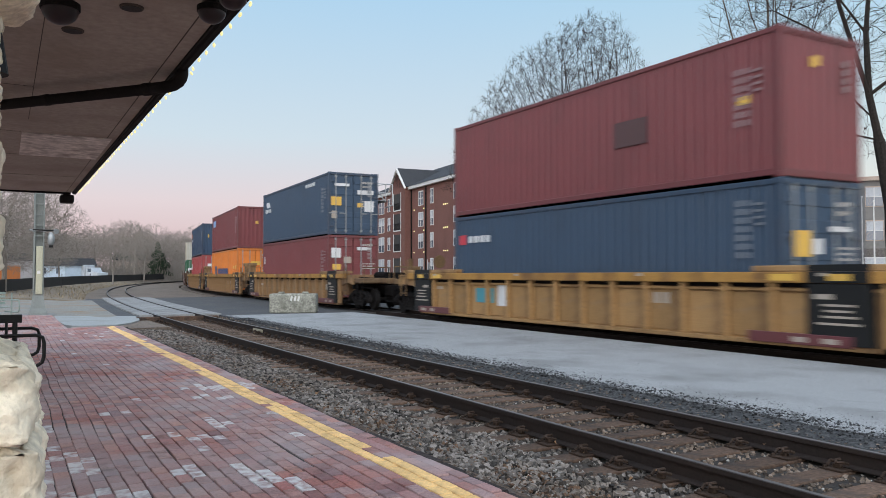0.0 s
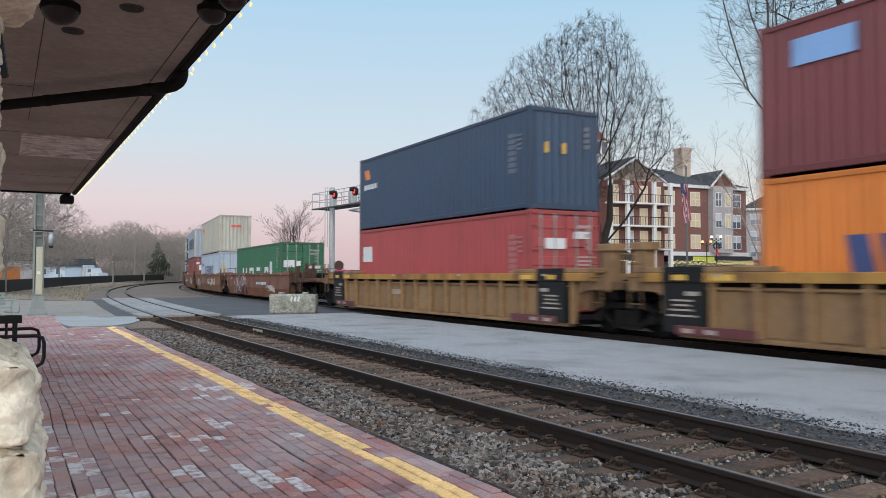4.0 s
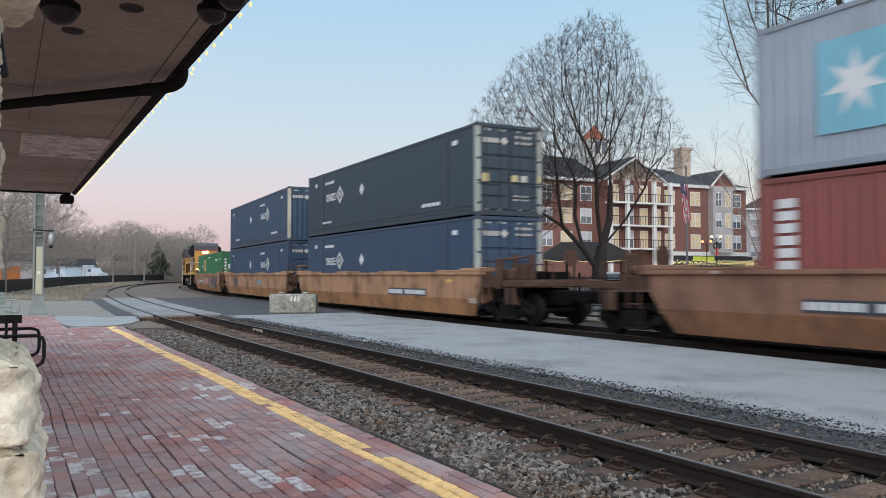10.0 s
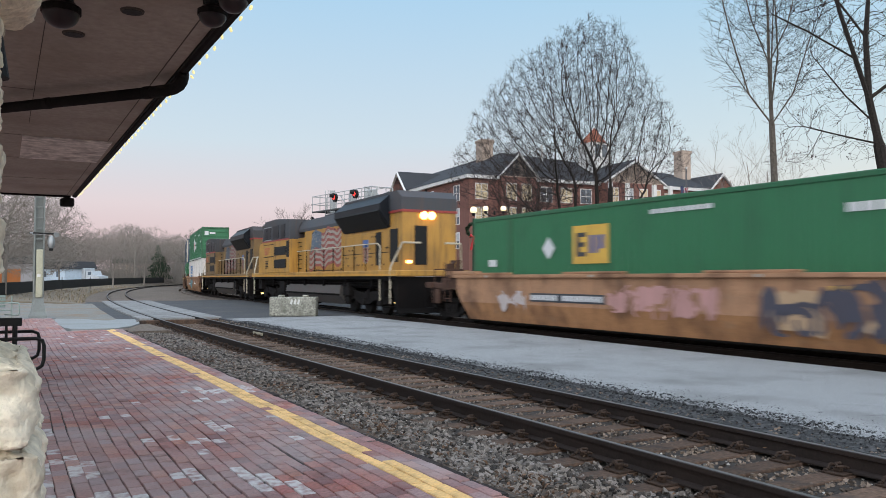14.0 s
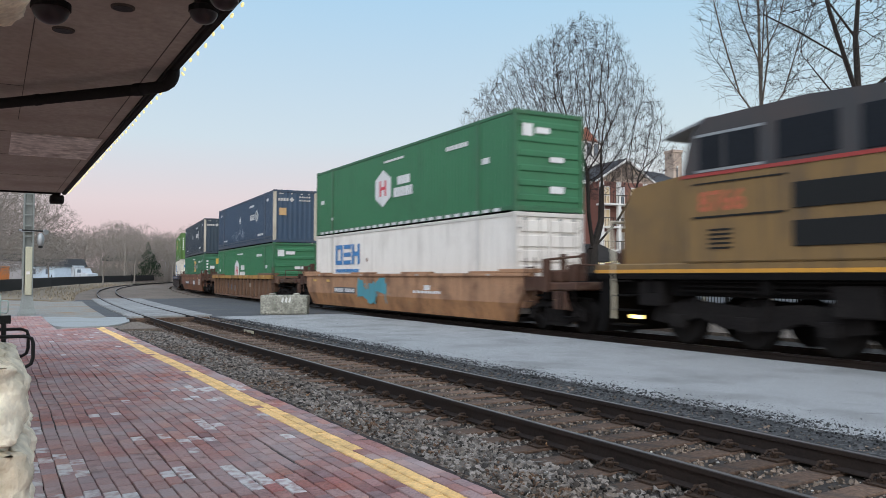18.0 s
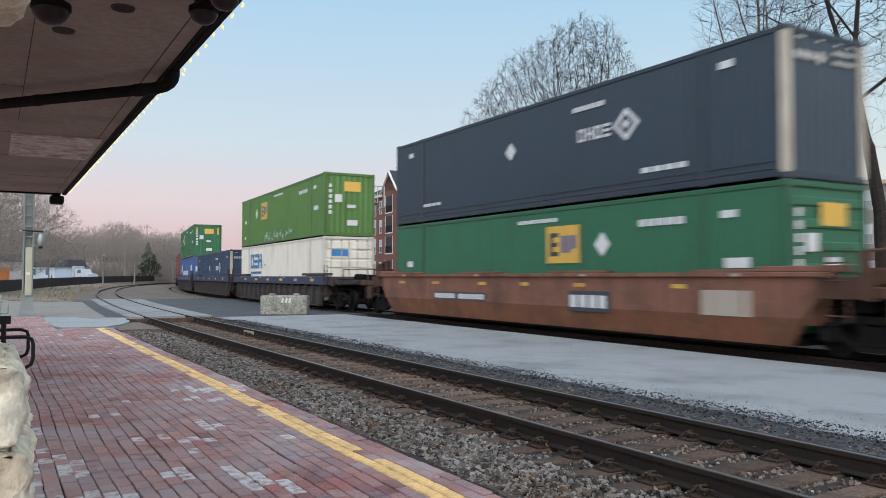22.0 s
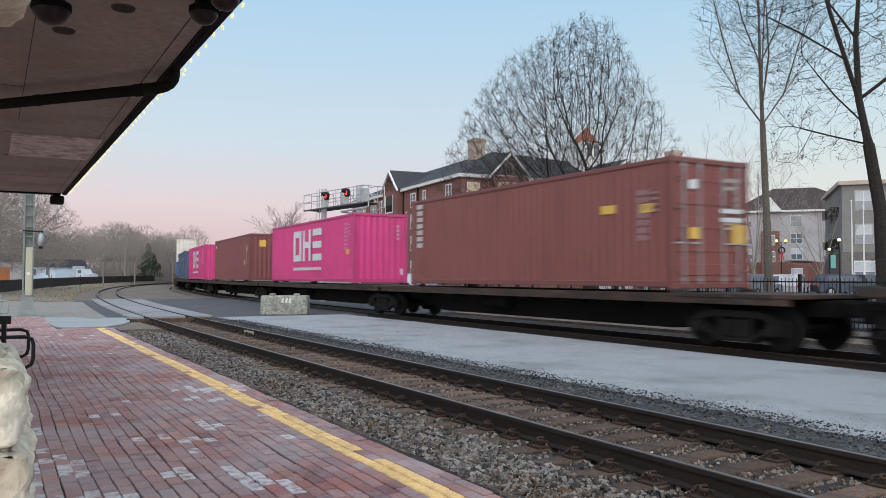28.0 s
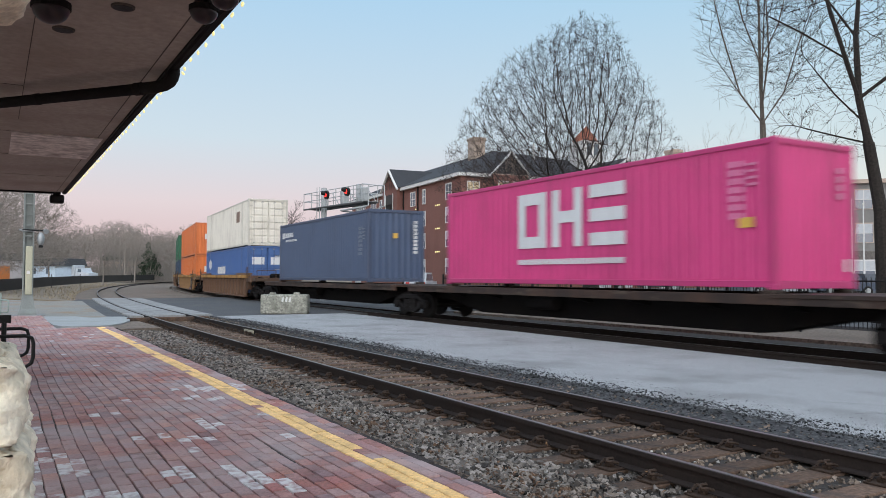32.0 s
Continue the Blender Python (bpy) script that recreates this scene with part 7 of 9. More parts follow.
for k in range(55):
    x = -4.30 - k * 0.247
    b = part("bulb", bulb_geo, M_BULB, lights, key="bulb")
    b.matrix_basis = pose(x, 1.316 + rb.uniform(-0.006, 0.006), EZ - 0.004 + rb.uniform(-0.014, 0.012), rb.uniform(-25, 25), rb.uniform(-15, 15))
part("bulb", bulb_geo, M_BULB, lights, key="bulb").matrix_basis = pose(-6.60, 1.325, EZ - 0.035, 40, 0)
for x, y in ((-5.24, 0.68), (-5.93, 0.39)):
    v = thing("ceiling_vent", "small round dark recessed soffit vent", "vent", "soffit vents", pose(x, y, EZ))
    part("rim", Geo().tube((0, 0, -0.012), (0, 0, 0.01), 0.070, 0.076, 24), M_SEAM, v)
    part("opening", Geo().tube((0, 0, -0.014), (0, 0, -0.011), 0.06, 0.06, 20), M_BLACK, v)
for x, y, q_ in ((-5.17, 0.27, 1.0), (-4.82, 1.085, 0.80), (-4.50, 1.13, 0.80)):
    sp = thing("loudspeaker", "dark round dome loudspeaker under the eave", "speaker", "dome speakers", pose(x, y, EZ - 0.02))
    sp.scale = (q_, q_, q_)
    part("dome", Geo().ball((0, 0, -0.085), 0.105, 22, 14, 0.9), M_SPEAKER, sp, smooth=True)
    part("collar", Geo().tube((0, 0, -0.09), (0, 0, -0.05), 0.112, 0.112, 18), M_GUTTER, sp)
    part("mount", Geo().tube((0, 0, -0.05), (0, 0, 0.02), 0.06, 0.075, 12), M_BLACK, sp)


def rough_block(sx, sy, sz, seed, amp=0.030):
    """A rock-faced stone, bulging and uneven."""
    bm = bmesh.new()
    bmesh.ops.create_cube(bm, size=1.0)
    bmesh.ops.subdivide_edges(bm, edges=bm.edges[:], cuts=21, use_grid_fill=True)
    for v in bm.verts:
        c = v.co.copy()
        e = Vector((1 - abs(c.x) * 2, 1 - abs(c.y) * 2, 1 - abs(c.z) * 2))
        inner = sorted((e.x, e.y, e.z))[1]
        bulge = amp * 1.2 * min(1.0, inner * 3.0)
        nrm = Vector((round(c.x * 2 * 0.98) if abs(c.x) > 0.49 else 0, round(c.y * 2 * 0.98) if abs(c.y) > 0.49 else 0, round(c.z * 2 * 0.98) if abs(c.z) > 0.49 else 0))
        if nrm.length:
            nrm.normalize()
        p = Vector((c.x * sx, c.y * sy, c.z * sz))
        nn = 0.8 * noise.noise(p * 6 + Vector((seed, 0, 0))) + 0.7 * noise.noise(p * 15 + Vector((seed, 4, 0))) + 0.5 * noise.noise(p * 34 + Vector((seed, 4, 0)))
        rnd_edge = -amp * 0.6 * (1 - min(1.0, inner * 5))
        v.co = p + nrm * (bulge + amp * nn + rnd_edge)
    me = bpy.data.meshes.new("stone")
    bm.to_mesh(me)
    bm.free()
    me.materials.append(M_LIME)
    me.polygons.foreach_set("use_smooth", [True] * len(me.polygons))
    return me


M_PIERCORE = material("pale_mortar", (0.40, 0.36, 0.30), 0.95)
pier = thing("stone_pier", "rough cream limestone pier beside the platform", "pier")
part("core", Geo().box(-3.5, -2.65, -0.9, -0.02, -0.1, 1.1).box(-3.4, -2.9, -0.75, -0.12, 1.1, 3.12), M_PIERCORE, pier)
seed = 0
for course, (z0, z1) in enumerate(((-0.1, 0.18), (0.18, 0.43), (0.43, 0.70), (0.70, 0.93), (0.93, 1.19))):
    cuts = ((-3.55, -3.12), (-3.12, -2.6)) if course % 2 else ((-3.6, -3.25), (-3.25, -2.6))
    for x0, x1 in cuts:
        seed += 1.7
        st = new("stone", rough_block(x1 - x0 - 0.012, 0.95, z1 - z0 - 0.012, seed))
        st.parent = pier
        st.matrix_basis = pose((x0 + x1) / 2 + rb.uniform(-0.015, 0.015), -0.405 + (0.02 if course == 3 else 0) + rb.uniform(-0.012, 0.012), (z0 + z1) / 2, 0, 0, rb.uniform(-2, 2))
for course in range(8):
    z0, z1 = 1.18 + course * 0.245, 1.18 + (course + 1) * 0.245
    seed += 1.7
    st = new("stone", rough_block(0.62, 0.75, z1 - z0 - 0.012, seed, 0.022))
    st.parent = pier
    st.matrix_basis = pose(-3.16, -0.425 + (0.115 if course > 4 else 0.0) + rb.uniform(-0.01, 0.012), (z0 + z1) / 2, 0, 0, rb.uniform(-2, 2))
sc = thing("wall_lantern", "dark round wall lantern on the pier", "light", at=pose(-3.25, -0.07, 2.25))
part("shade", Geo().tube((0, 0.0, -0.08), (0, 0.0, 0.08), 0.075, 0.05, 16), M_BLACK, sc)

# metal platform benches
def tube_bench(name, at, mat, label, w=1.5):
    b = thing(name, label, "bench", at=at)
    for e in (0, w):
        part("arm", Geo().bent([(e, -0.4, 0.28), (e, 0.52, 0.28), (e, 0.58, 0.32), (e, 0.60, 0.40), (e, 0.60, 0.58), (e, 0.58, 0.65), (e, 0.5, 0.68), (e, -0.4, 0.68)], 0.024, 8), mat, b)
        part("leg", Geo().pipe([(e, 0.06, 0.0), (e, 0.06, 0.90)], 0.026, 8), mat, b)
    for k in range(6):
        part("slat", Geo().block(-0.02, w + 0.02, -0.42 + k * 0.075, -0.365 + k * 0.075, 0.42, 0.445, 0.006), mat, b)
    for k in range(4):
        part("back_slat", Geo().block(-0.02, w + 0.02, -0.45, -0.425, 0.52 + k * 0.11, 0.60 + k * 0.11, 0.006), mat, b)
    return b


bn = tube_bench("bench", pose(-13.2, -0.12, -0.03), M_BLACK, "black tubular metal bench on the brick platform", 1.6)
part("back_rail", Geo().block(0.18, 0.23, -0.5, 0.365, 0.775, 0.895, 0.008), M_BLACK, bn)
part("upright", Geo().tube((0.205, 0.275, 0.0), (0.205, 0.275, 0.79), 0.034, n=8), M_BLACK, bn)
part("upright", Geo().tube((0.205, 0.165, 0.0), (0.205, 0.165, 0.79), 0.02, n=8), M_BLACK, bn)
tube_bench("park_bench", pose(-29.8, 0.22, -0.06, 0, 0, -66), material("pale_green_paint", (0.22, 0.27, 0.24), 0.6), "pale green slatted bench beside the crossing mast", 1.6)

# crossing mast with bell
M_MAST = material("dull_grey_mast", (0.20, 0.215, 0.205), 0.6, 0.2, stain=3)
mast = thing("crossing_mast", "weathered grey-green crossing mast with cream panel and bell", "signal mast", at=pose(-33.2, 1.14, -0.06))
g = Geo()
for z, h in ((0.0, 0.31), (0.10, 0.30), (0.25, 0.245), (0.72, 0.178), (0.90, 0.172)):
    g.v += [(-h, -h, z), (h, -h, z), (h, h, z), (-h, h, z)]
g.f = [(3, 2, 1, 0), (16, 17, 18, 19)] + [(4 * k + j, 4 * k + (j + 1) % 4, 4 * k + 4 + (j + 1) % 4, 4 * k + 4 + j) for k in range(4) for j in range(4)]
part("base", g, M_MAST, mast, "flared cast base")
part("slab", Geo().block(-0.6, 0.6, -0.6, 0.6, -0.1, 0.02, 0.02), M_CONCRETE, mast)
up = Geo().box(-0.02, 0.02, -0.16, 0.16, 0.85, 7.4)
for e in (-1, 1):
    up.block(-0.17, 0.19, *sorted((e * 0.125, e * 0.18)), 0.85, 7.4, 0.01)
for k in range(11):
    up.block(0.14, 0.175, -0.15, 0.15, 2.95 + k * 0.40, 3.0 + k * 0.40, 0.006)
part("upper_pole", up, M_MAST, mast, "open flanged steel post with rungs")
part("panel", Geo().block(0.15, 0.225, -0.095, 0.135, 0.78, 2.58, 0.02), material("cream_mast_paint", (0.40, 0.385, 0.285), 0.6, stain=3), mast, "cream painted lower panel")
part("clamp", Geo().block(-0.20, 0.21, -0.23, 0.22, 3.14, 3.21, 0.01), M_ALU, mast)
part("cross_arm", Geo().tube((0.2, -0.34, 3.2), (0.2, 0.50, 3.18), 0.03, n=8), M_BLACK, mast)
part("arm_cap", Geo().block(0.15, 0.25, -0.33, -0.22, 3.16, 3.23, 0.02), M_ALU, mast)
part("bell", Geo().ball((0.2, 0.40, 2.86), 0.13, 14, 10, 2.0), M_ALU, mast, "grey domed bell", smooth=True)
part("clapper_box", Geo().block(0.12, 0.3, 0.33, 0.47, 2.54, 2.63, 0.02), M_BLACK, mast)
part("lamp_hood", Geo().tube((0.15, 0.54, 3.18), (0.30, 0.57, 3.14), 0.07, 0.10, 12), M_ALU, mast)
part("plate", Geo().block(0.226, 0.235, -0.05, 0.06, 1.55, 1.66, 0.003), M_WHITE, mast)

# concrete barrier block
bar = thing("barrier_block", "old rough concrete barrier block on the asphalt", "barrier", at=pose(-30.15, 10.12, -0.06, 0, 0, 61.5))
bg_ = Geo().block(-0.92, 0.92, -0.36, 0.36, 0.0, 0.76, 0.05)
part("block", bg_, M_BARRIER, bar)
for x in (-0.5, 0.45):
    part("lifting_lug", Geo().block(x - 0.12, x + 0.12, -0.12, 0.12, 0.74, 0.84, 0.04), M_BARRIER, bar)
for k in range(5):
    part("stencil_bar", Geo().box(-0.928, -0.921, -0.2, 0.2, 0.14 + k * 0.11, 0.18 + k * 0.11), paint("faded_red_stencil", (0.4, 0.25, 0.25)), bar)
for k in range(3):
    part("graffiti", Geo().prism([(-0.1 + k * 0.14, 0.5), (-0.02 + k * 0.14, 0.46), (0.02 + k * 0.14, 0.66), (-0.04 + k * 0.14, 0.68)], -0.366, -0.358), paint("pale_chalk", (0.55, 0.55, 0.52)), bar)

# ------------------------------------------------------------------ trees


def grow(seed, height, spread, trunk_r, fork=0.25, limbs=7, kids=(6, 6, 5), lean=(0, 0), up=0.25, twig_r=0.006, straight=False, droop=0.0, min_r=0.0, size=None, env=None):
    """A bare tree: one mesh for trunk and limbs, one for twigs."""
    r = random.Random(seed)
    wood, twig = Geo(), Geo()

    def reach(p, d):
        """How far one can go from p along d inside the crown's egg shape."""
        cx, cy, cz, rx, rz = env
        o = Vector(((p.x - cx) / rx, (p.y - cy) / rx, (p.z - cz) / rz))
        v = Vector((d.x / rx, d.y / rx, d.z / rz))
        a, b, c = v.dot(v), 2 * o.dot(v), o.dot(o) - 1
        q = b * b - 4 * a * c
        return max(0.0, (-b + math.sqrt(q)) / (2 * a)) if q > 0 else 0.0

    def limb(p, d, length, rad, level):
        if env and level > 0:
            length = min(length, reach(p, d) * r.uniform(0.85, 1.12))
            if length < 0.12:
                return
        n = 4 if level < 3 else 2
        pts = [p]
        bend = Vector((r.uniform(-1, 1), r.uniform(-1, 1), r.uniform(-0.3, 0.6))) * 0.35
        dd = d.copy()
        for k in range(n):
            dd = (dd + bend * (0.5 / n) + Vector((0, 0, up - droop * level)) * (0.6 / n) + Vector((r.uniform(-1, 1), r.uniform(-1, 1), r.uniform(-1, 1))) * 0.10).normalized()
            pts.append(pts[-1] + dd * (length / n))
        g = wood if level < 2 else twig
        sides = 7 if level == 0 else 5 if level == 1 else 3
        end = rad * (0.45 if level < 3 else 0.3)
        for k in range(n):
            r0, r1 = rad + (end - rad) * k / n, rad + (end - rad) * (k + 1) / n
            g.tube(pts[k], pts[k + 1], max(r0, min_r), max(r1, min_r), sides, caps=False)
        if level >= len(kids):
            return
        for k in range(kids[level]):
            t = 0.22 + 0.78 * (k + r.random()) / kids[level]
            i = min(n - 1, int(t * n))
            q = pts[i].lerp(pts[i + 1], t * n - i)
            ang = r.uniform(0, 6.283)
            side = Vector((math.cos(ang), math.sin(ang), r.uniform(-0.1, 0.5)))
            side = (side - dd * side.dot(dd)).normalized()
            nd = (dd * r.uniform(0.55, 1.0) + side * r.uniform(0.5, 0.95)).normalized()
            limb(q, nd, length * r.uniform(0.42, 0.66) * (1.15 - 0.45 * t), max(twig_r, rad * (0.42 - 0.16 * t)), level + 1)

    base = Vector((0, 0, 0))
    if straight:
        tip = Vector((lean[0], lean[1], height))
        steps = 10
        for k in range(steps):
            a, b = base.lerp(tip, k / steps), base.lerp(tip, (k + 1) / steps)
            wood.tube(a, b, trunk_r * (1 - 0.9 * k / steps), trunk_r * (1 - 0.9 * (k + 1) / steps), 10, caps=False)
        for k in range(limbs):
            t = fork + (0.97 - fork) * (k + r.random() * 0.6) / limbs
            ang = k * 2.4 + r.uniform(-0.4, 0.4)
            d = Vector((math.cos(ang) * spread, math.sin(ang) * spread, 1.0)).normalized()
            limb(base.lerp(tip, t), d, height * 0.42 * (1.15 - 0.75 * t), trunk_r * 0.42 * (1.1 - t), 1)
    else:
        top = Vector((lean[0], lean[1], height * fork))
        mid = top * 0.5 + Vector((0.08, 0.05, 0))
        wood.tube(base, Vector((0, 0, 0.4)), trunk_r * 1.5, trunk_r * 1.1, 12, caps=False)
        wood.tube(Vector((0, 0, 0.4)), mid, trunk_r * 1.1, trunk_r, 12, caps=False)
        wood.tube(mid, top, trunk_r, trunk_r * 0.9, 12, caps=False)
        for k in range(limbs):
            ang = 6.283 * k / limbs + r.uniform(-0.3, 0.3)
            sp = spread * (0.35 + 0.65 * ((k * 7) % limbs) / limbs)
            d = Vector((math.cos(ang) * sp, math.sin(ang) * sp, r.uniform(0.75, 1.05))).normalized()
            if env:
                tilt = radians(12 + 62 * ((k * 5) % limbs) / max(1, limbs - 1))
                d = Vector((math.cos(ang) * math.sin(tilt), math.sin(ang) * math.sin(tilt), math.cos(tilt)))
                limb(top - Vector((0, 0, r.uniform(0, height * fork * 0.3))), d, reach(top, d) * r.uniform(0.82, 0.97), trunk_r * r.uniform(0.36, 0.52), 0)
                continue
            limb(top - Vector((0, 0, r.uniform(0, height * fork * 0.35))), d, height * (1 - fork) * r.uniform(0.72, 0.95), trunk_r * r.uniform(0.36, 0.52), 0)
    if size:                       # bring the crown to its true height and radius
        top_z = max(v[2] for v in twig.v)
        rr = sorted(math.hypot(v[0], v[1]) for v in twig.v)
        fz, fr_ = size[0] / top_z, size[1] / rr[int(len(rr) * 0.96)]
        for g in (wood, twig):
            g.v = [(x * (1 + (fr_ - 1) * min(1.0, z / (0.25 * top_z))), y * (1 + (fr_ - 1) * min(1.0, z / (0.25 * top_z))), z * fz) for x, y, z in g.v]
    return wood, twig


def tree(name, at, wood, twig, label, mats=(None, None), group="", turn=0, clumps=0, seed=1):
    t = thing(name, label, "tree", group, pose(*at, 0, 0, turn))
    part("trunk", wood, mats[0] or M_BARK, t, "grey-brown trunk and limbs")
    part("crown", twig, mats[1] or M_TWIG, t, "bare twigs")
    if clumps:
        r = random.Random(seed)
        g = Geo()
        vs = twig.v
        for _ in range(clumps):
            x, y, z = vs[r.randrange(len(vs))]
            for _ in range(3):
                a = r.uniform(0.02, 0.055)
                o = Vector((r.uniform(-0.08, 0.08), r.uniform(-0.08, 0.08), r.uniform(-0.14, 0.02)))
                i = len(g.v)
                g.v += [(x + o.x + a * r.uniform(-1, 1), y + o.y + a * r.uniform(-1, 1), z + o.z + a * r.uniform(-1, 1)) for _ in range(3)]
                g.f.append((i, i + 1, i + 2))
        part("dry_leaves", g, M_TWIG, t, "few dry seed clusters")
    return t


def colony(seed, stem, inside, box, n_points, step=0.32, near=1.6, kill=0.5, rise=0.06, wander=0.12, tip=0.006, power=2.25, twigs=3, twig_len=(0.2, 0.5), rounds=160, trunk=None, spray=0.75):
    """A tree whose branches grow towards free places in its crown. stem: polylines that start it; inside(p): whether p is in the crown."""
    r = random.Random(seed)
    pts = []
    while len(pts) < n_points:
        p = (r.uniform(*box[0]), r.uniform(*box[1]), r.uniform(*box[2]))
        if inside(p, r):
            pts.append(p)
    pts = np.array(pts)
    nodes, parent, first = [], [], 0
    for line in stem:
        prev = -1
        for a_, b_ in zip(line, line[1:]):
            a_, b_ = Vector(a_), Vector(b_)
            m = max(1, int((b_ - a_).length / step))
            for k in range(m + 1):
                q = a_.lerp(b_, k / m)
                hit = [i for i, o in enumerate(nodes) if (Vector(o) - q).length < 0.05]
                if hit:
                    prev = hit[0]
                    continue
                nodes.append(tuple(q))
                parent.append(prev)
                prev = len(nodes) - 1
        first = first or len(nodes)
    best = np.full(len(pts), 1e9)
    owner = np.zeros(len(pts), int)
    fresh = list(range(len(nodes)))
    kids = {}
    for _ in range(rounds):
        if len(pts) == 0 or not fresh:
            break
        new_xyz = np.array([nodes[i] for i in fresh])
        d = np.linalg.norm(pts[:, None, :] - new_xyz[None], axis=2)
        k = d.argmin(1)
        dm = d[np.arange(len(pts)), k]
        closer = dm < best
        best[closer] = dm[closer]
        owner[closer] = np.array(fresh)[k[closer]]
        keep = best > kill
        pts, best, owner = pts[keep], best[keep], owner[keep]
        reach = best < near
        fresh = []
        for i in np.unique(owner[reach]):
            if kids.get(i, 0) > 3:
                continue
            o = Vector(nodes[i])
            sel = pts[reach & (owner == i)]
            v = Vector((0, 0, 0))
            for q in sel:
                v += (Vector(q) - o).normalized()
            if v.length < 1e-6:
                continue
            v = v.normalized() + Vector((0, 0, rise)) + Vector((r.uniform(-1, 1), r.uniform(-1, 1), r.uniform(-1, 1))) * wander
            if parent[i] >= 0:
                v += (o - Vector(nodes[parent[i]])).normalized() * 0.55
            nodes.append(tuple(o + v.normalized() * step))
            parent.append(int(i))
            kids[i] = kids.get(i, 0) + 1
            fresh.append(len(nodes) - 1)
        if not fresh:
            near *= 1.5
            fresh = [len(nodes) - 1]
            if near > 8:
                break
    n = len(nodes)
    load = [0.0] * n
    children = [[] for _ in range(n)]
    for i in range(n):
        if parent[i] >= 0:
            children[parent[i]].append(i)
    for i in range(n - 1, -1, -1):
        if not children[i]:
            load[i] = tip ** power
        if parent[i] >= 0:
            load[parent[i]] += load[i]
    rad = [max(tip, w ** (1 / power)) for w in load]
    if trunk:                      # radius at the foot, at the fork, height of the fork
        for i in range(first):
            z = nodes[i][2]
            if z <= trunk[2]:
                rad[i] = max(rad[i], trunk[0] + (trunk[1] - trunk[0]) * z / trunk[2])
            else:
                rad[i] = max(rad[i], trunk[1] * (1 - (z - trunk[2]) / 9) * 0.72)
    wood, twig = Geo(), Geo()
    for i in range(n):
        p = parent[i]
        if p < 0:
            continue
        g = wood if rad[i] > tip * 4 else twig
        g.tube(nodes[p], nodes[i], rad[p] if len(children[p]) == 1 else min(rad[p], rad[i] * 1.25), rad[i], 9 if rad[i] > 0.09 else 6 if rad[i] > tip * 4 else 3, caps=False)
        if rad[i] < tip * 3.2:
            dd = (Vector(nodes[i]) - Vector(nodes[p])).normalized()
            for _ in range(twigs if not children[i] else (1 if r.random() < 0.55 else 0)):
                q = Vector(nodes[i])
                d2 = (dd + Vector((r.uniform(-1, 1), r.uniform(-1, 1), r.uniform(-0.6, 1))) * spray).normalized()
                for _ in range(2):
                    e = q + d2 * r.uniform(*twig_len) * 0.5
                    twig.tube(q, e, tip * 0.8, tip * 0.6, 3, caps=False)
                    q, d2 = e, (d2 + Vector((r.uniform(-1, 1), r.uniform(-1, 1), r.uniform(-0.5, 0.9))) * 0.3).normalized()
    return wood, twig


def between(u, table):
    for (a, p), (b, q) in zip(table, table[1:]):
        if a <= u <= b:
            return p + (q - p) * (u - a) / (b - a)
    return -1.0


FACE = -math.degrees(math.atan2(RIGHT.x, RIGHT.y)) + 90   # turns a tree's own x to the viewer's right


def wide_crown(p, r):
    hi = between(p[0], [(-8.6, 7.6), (-7.2, 10.2), (-5.6, 12.9), (-3.0, 14.9), (-0.8, 16.1), (0.8, 15.9), (1.8, 14.0), (2.9, 12.4), (4.0, 10.2), (5.0, 8.4)])
    lo = between(p[0], [(-8.6, 6.2), (-6, 4.2), (-3, 4.2), (0, 5.6), (2, 6.2), (5.0, 7.4)])
    mid, half = (hi + lo) / 2, max(0.05, (hi - lo) / 2)
    edge = 1 - ((p[2] - mid) / half) ** 2
    return lo < p[2] < hi and abs(p[1]) < 4.6 * math.sqrt(max(0, edge)) * math.sqrt(max(0.05, 1 - ((p[0] + 1.6) / 6.6) ** 2)) and r.random() < 0.35 + 0.65 * max(abs(p[2] - mid) / half, abs(p[1]) / 4.6)


tree("tree", at_col(1062, 44, 0.0), *colony(3, [[(0, 0, 0), (-0.05, 0, 1.6), (0.1, 0, 3.0), (0.6, 0.2, 4.6), (0.7, 0.4, 6.6)], [(-0.05, 0, 1.6), (-1.0, -0.3, 2.9), (-2.2, -0.5, 4.2), (-3.6, 0.1, 5.2)],
     [(-1.0, -0.3, 2.9), (-1.3, 0.6, 4.8), (-1.2, 0.9, 6.6)], [(-2.2, -0.5, 4.2), (-2.6, -1.4, 6.2)], [(0.1, 0, 3.0), (1.4, -0.3, 4.6), (2.5, -0.3, 6.4)], [(0.1, 0, 3.0), (-0.3, -0.8, 5.0), (-0.4, -1.1, 7.0)]], wide_crown, ((-8.6, 5.0), (-4.6, 4.6), (4.1, 16.1)), 12000, 0.27, 1.5, 0.29, 0.10, 0.17, 0.0052, 2.14, 5, (0.25, 0.6), trunk=(0.53, 0.32, 3.0), spray=0.9),
     "large bare tree with a wide rounded crown behind the railings", clumps=8500, seed=5, turn=FACE)


def tall_crown(p, r):
    w = between(p[2], [(7.4, 0.3), (8.6, 1.6), (10.0, 2.2), (12.5, 2.1), (15.0, 1.4), (17.0, 0.3)])
    return math.hypot(p[0] + 0.35, p[1]) < w


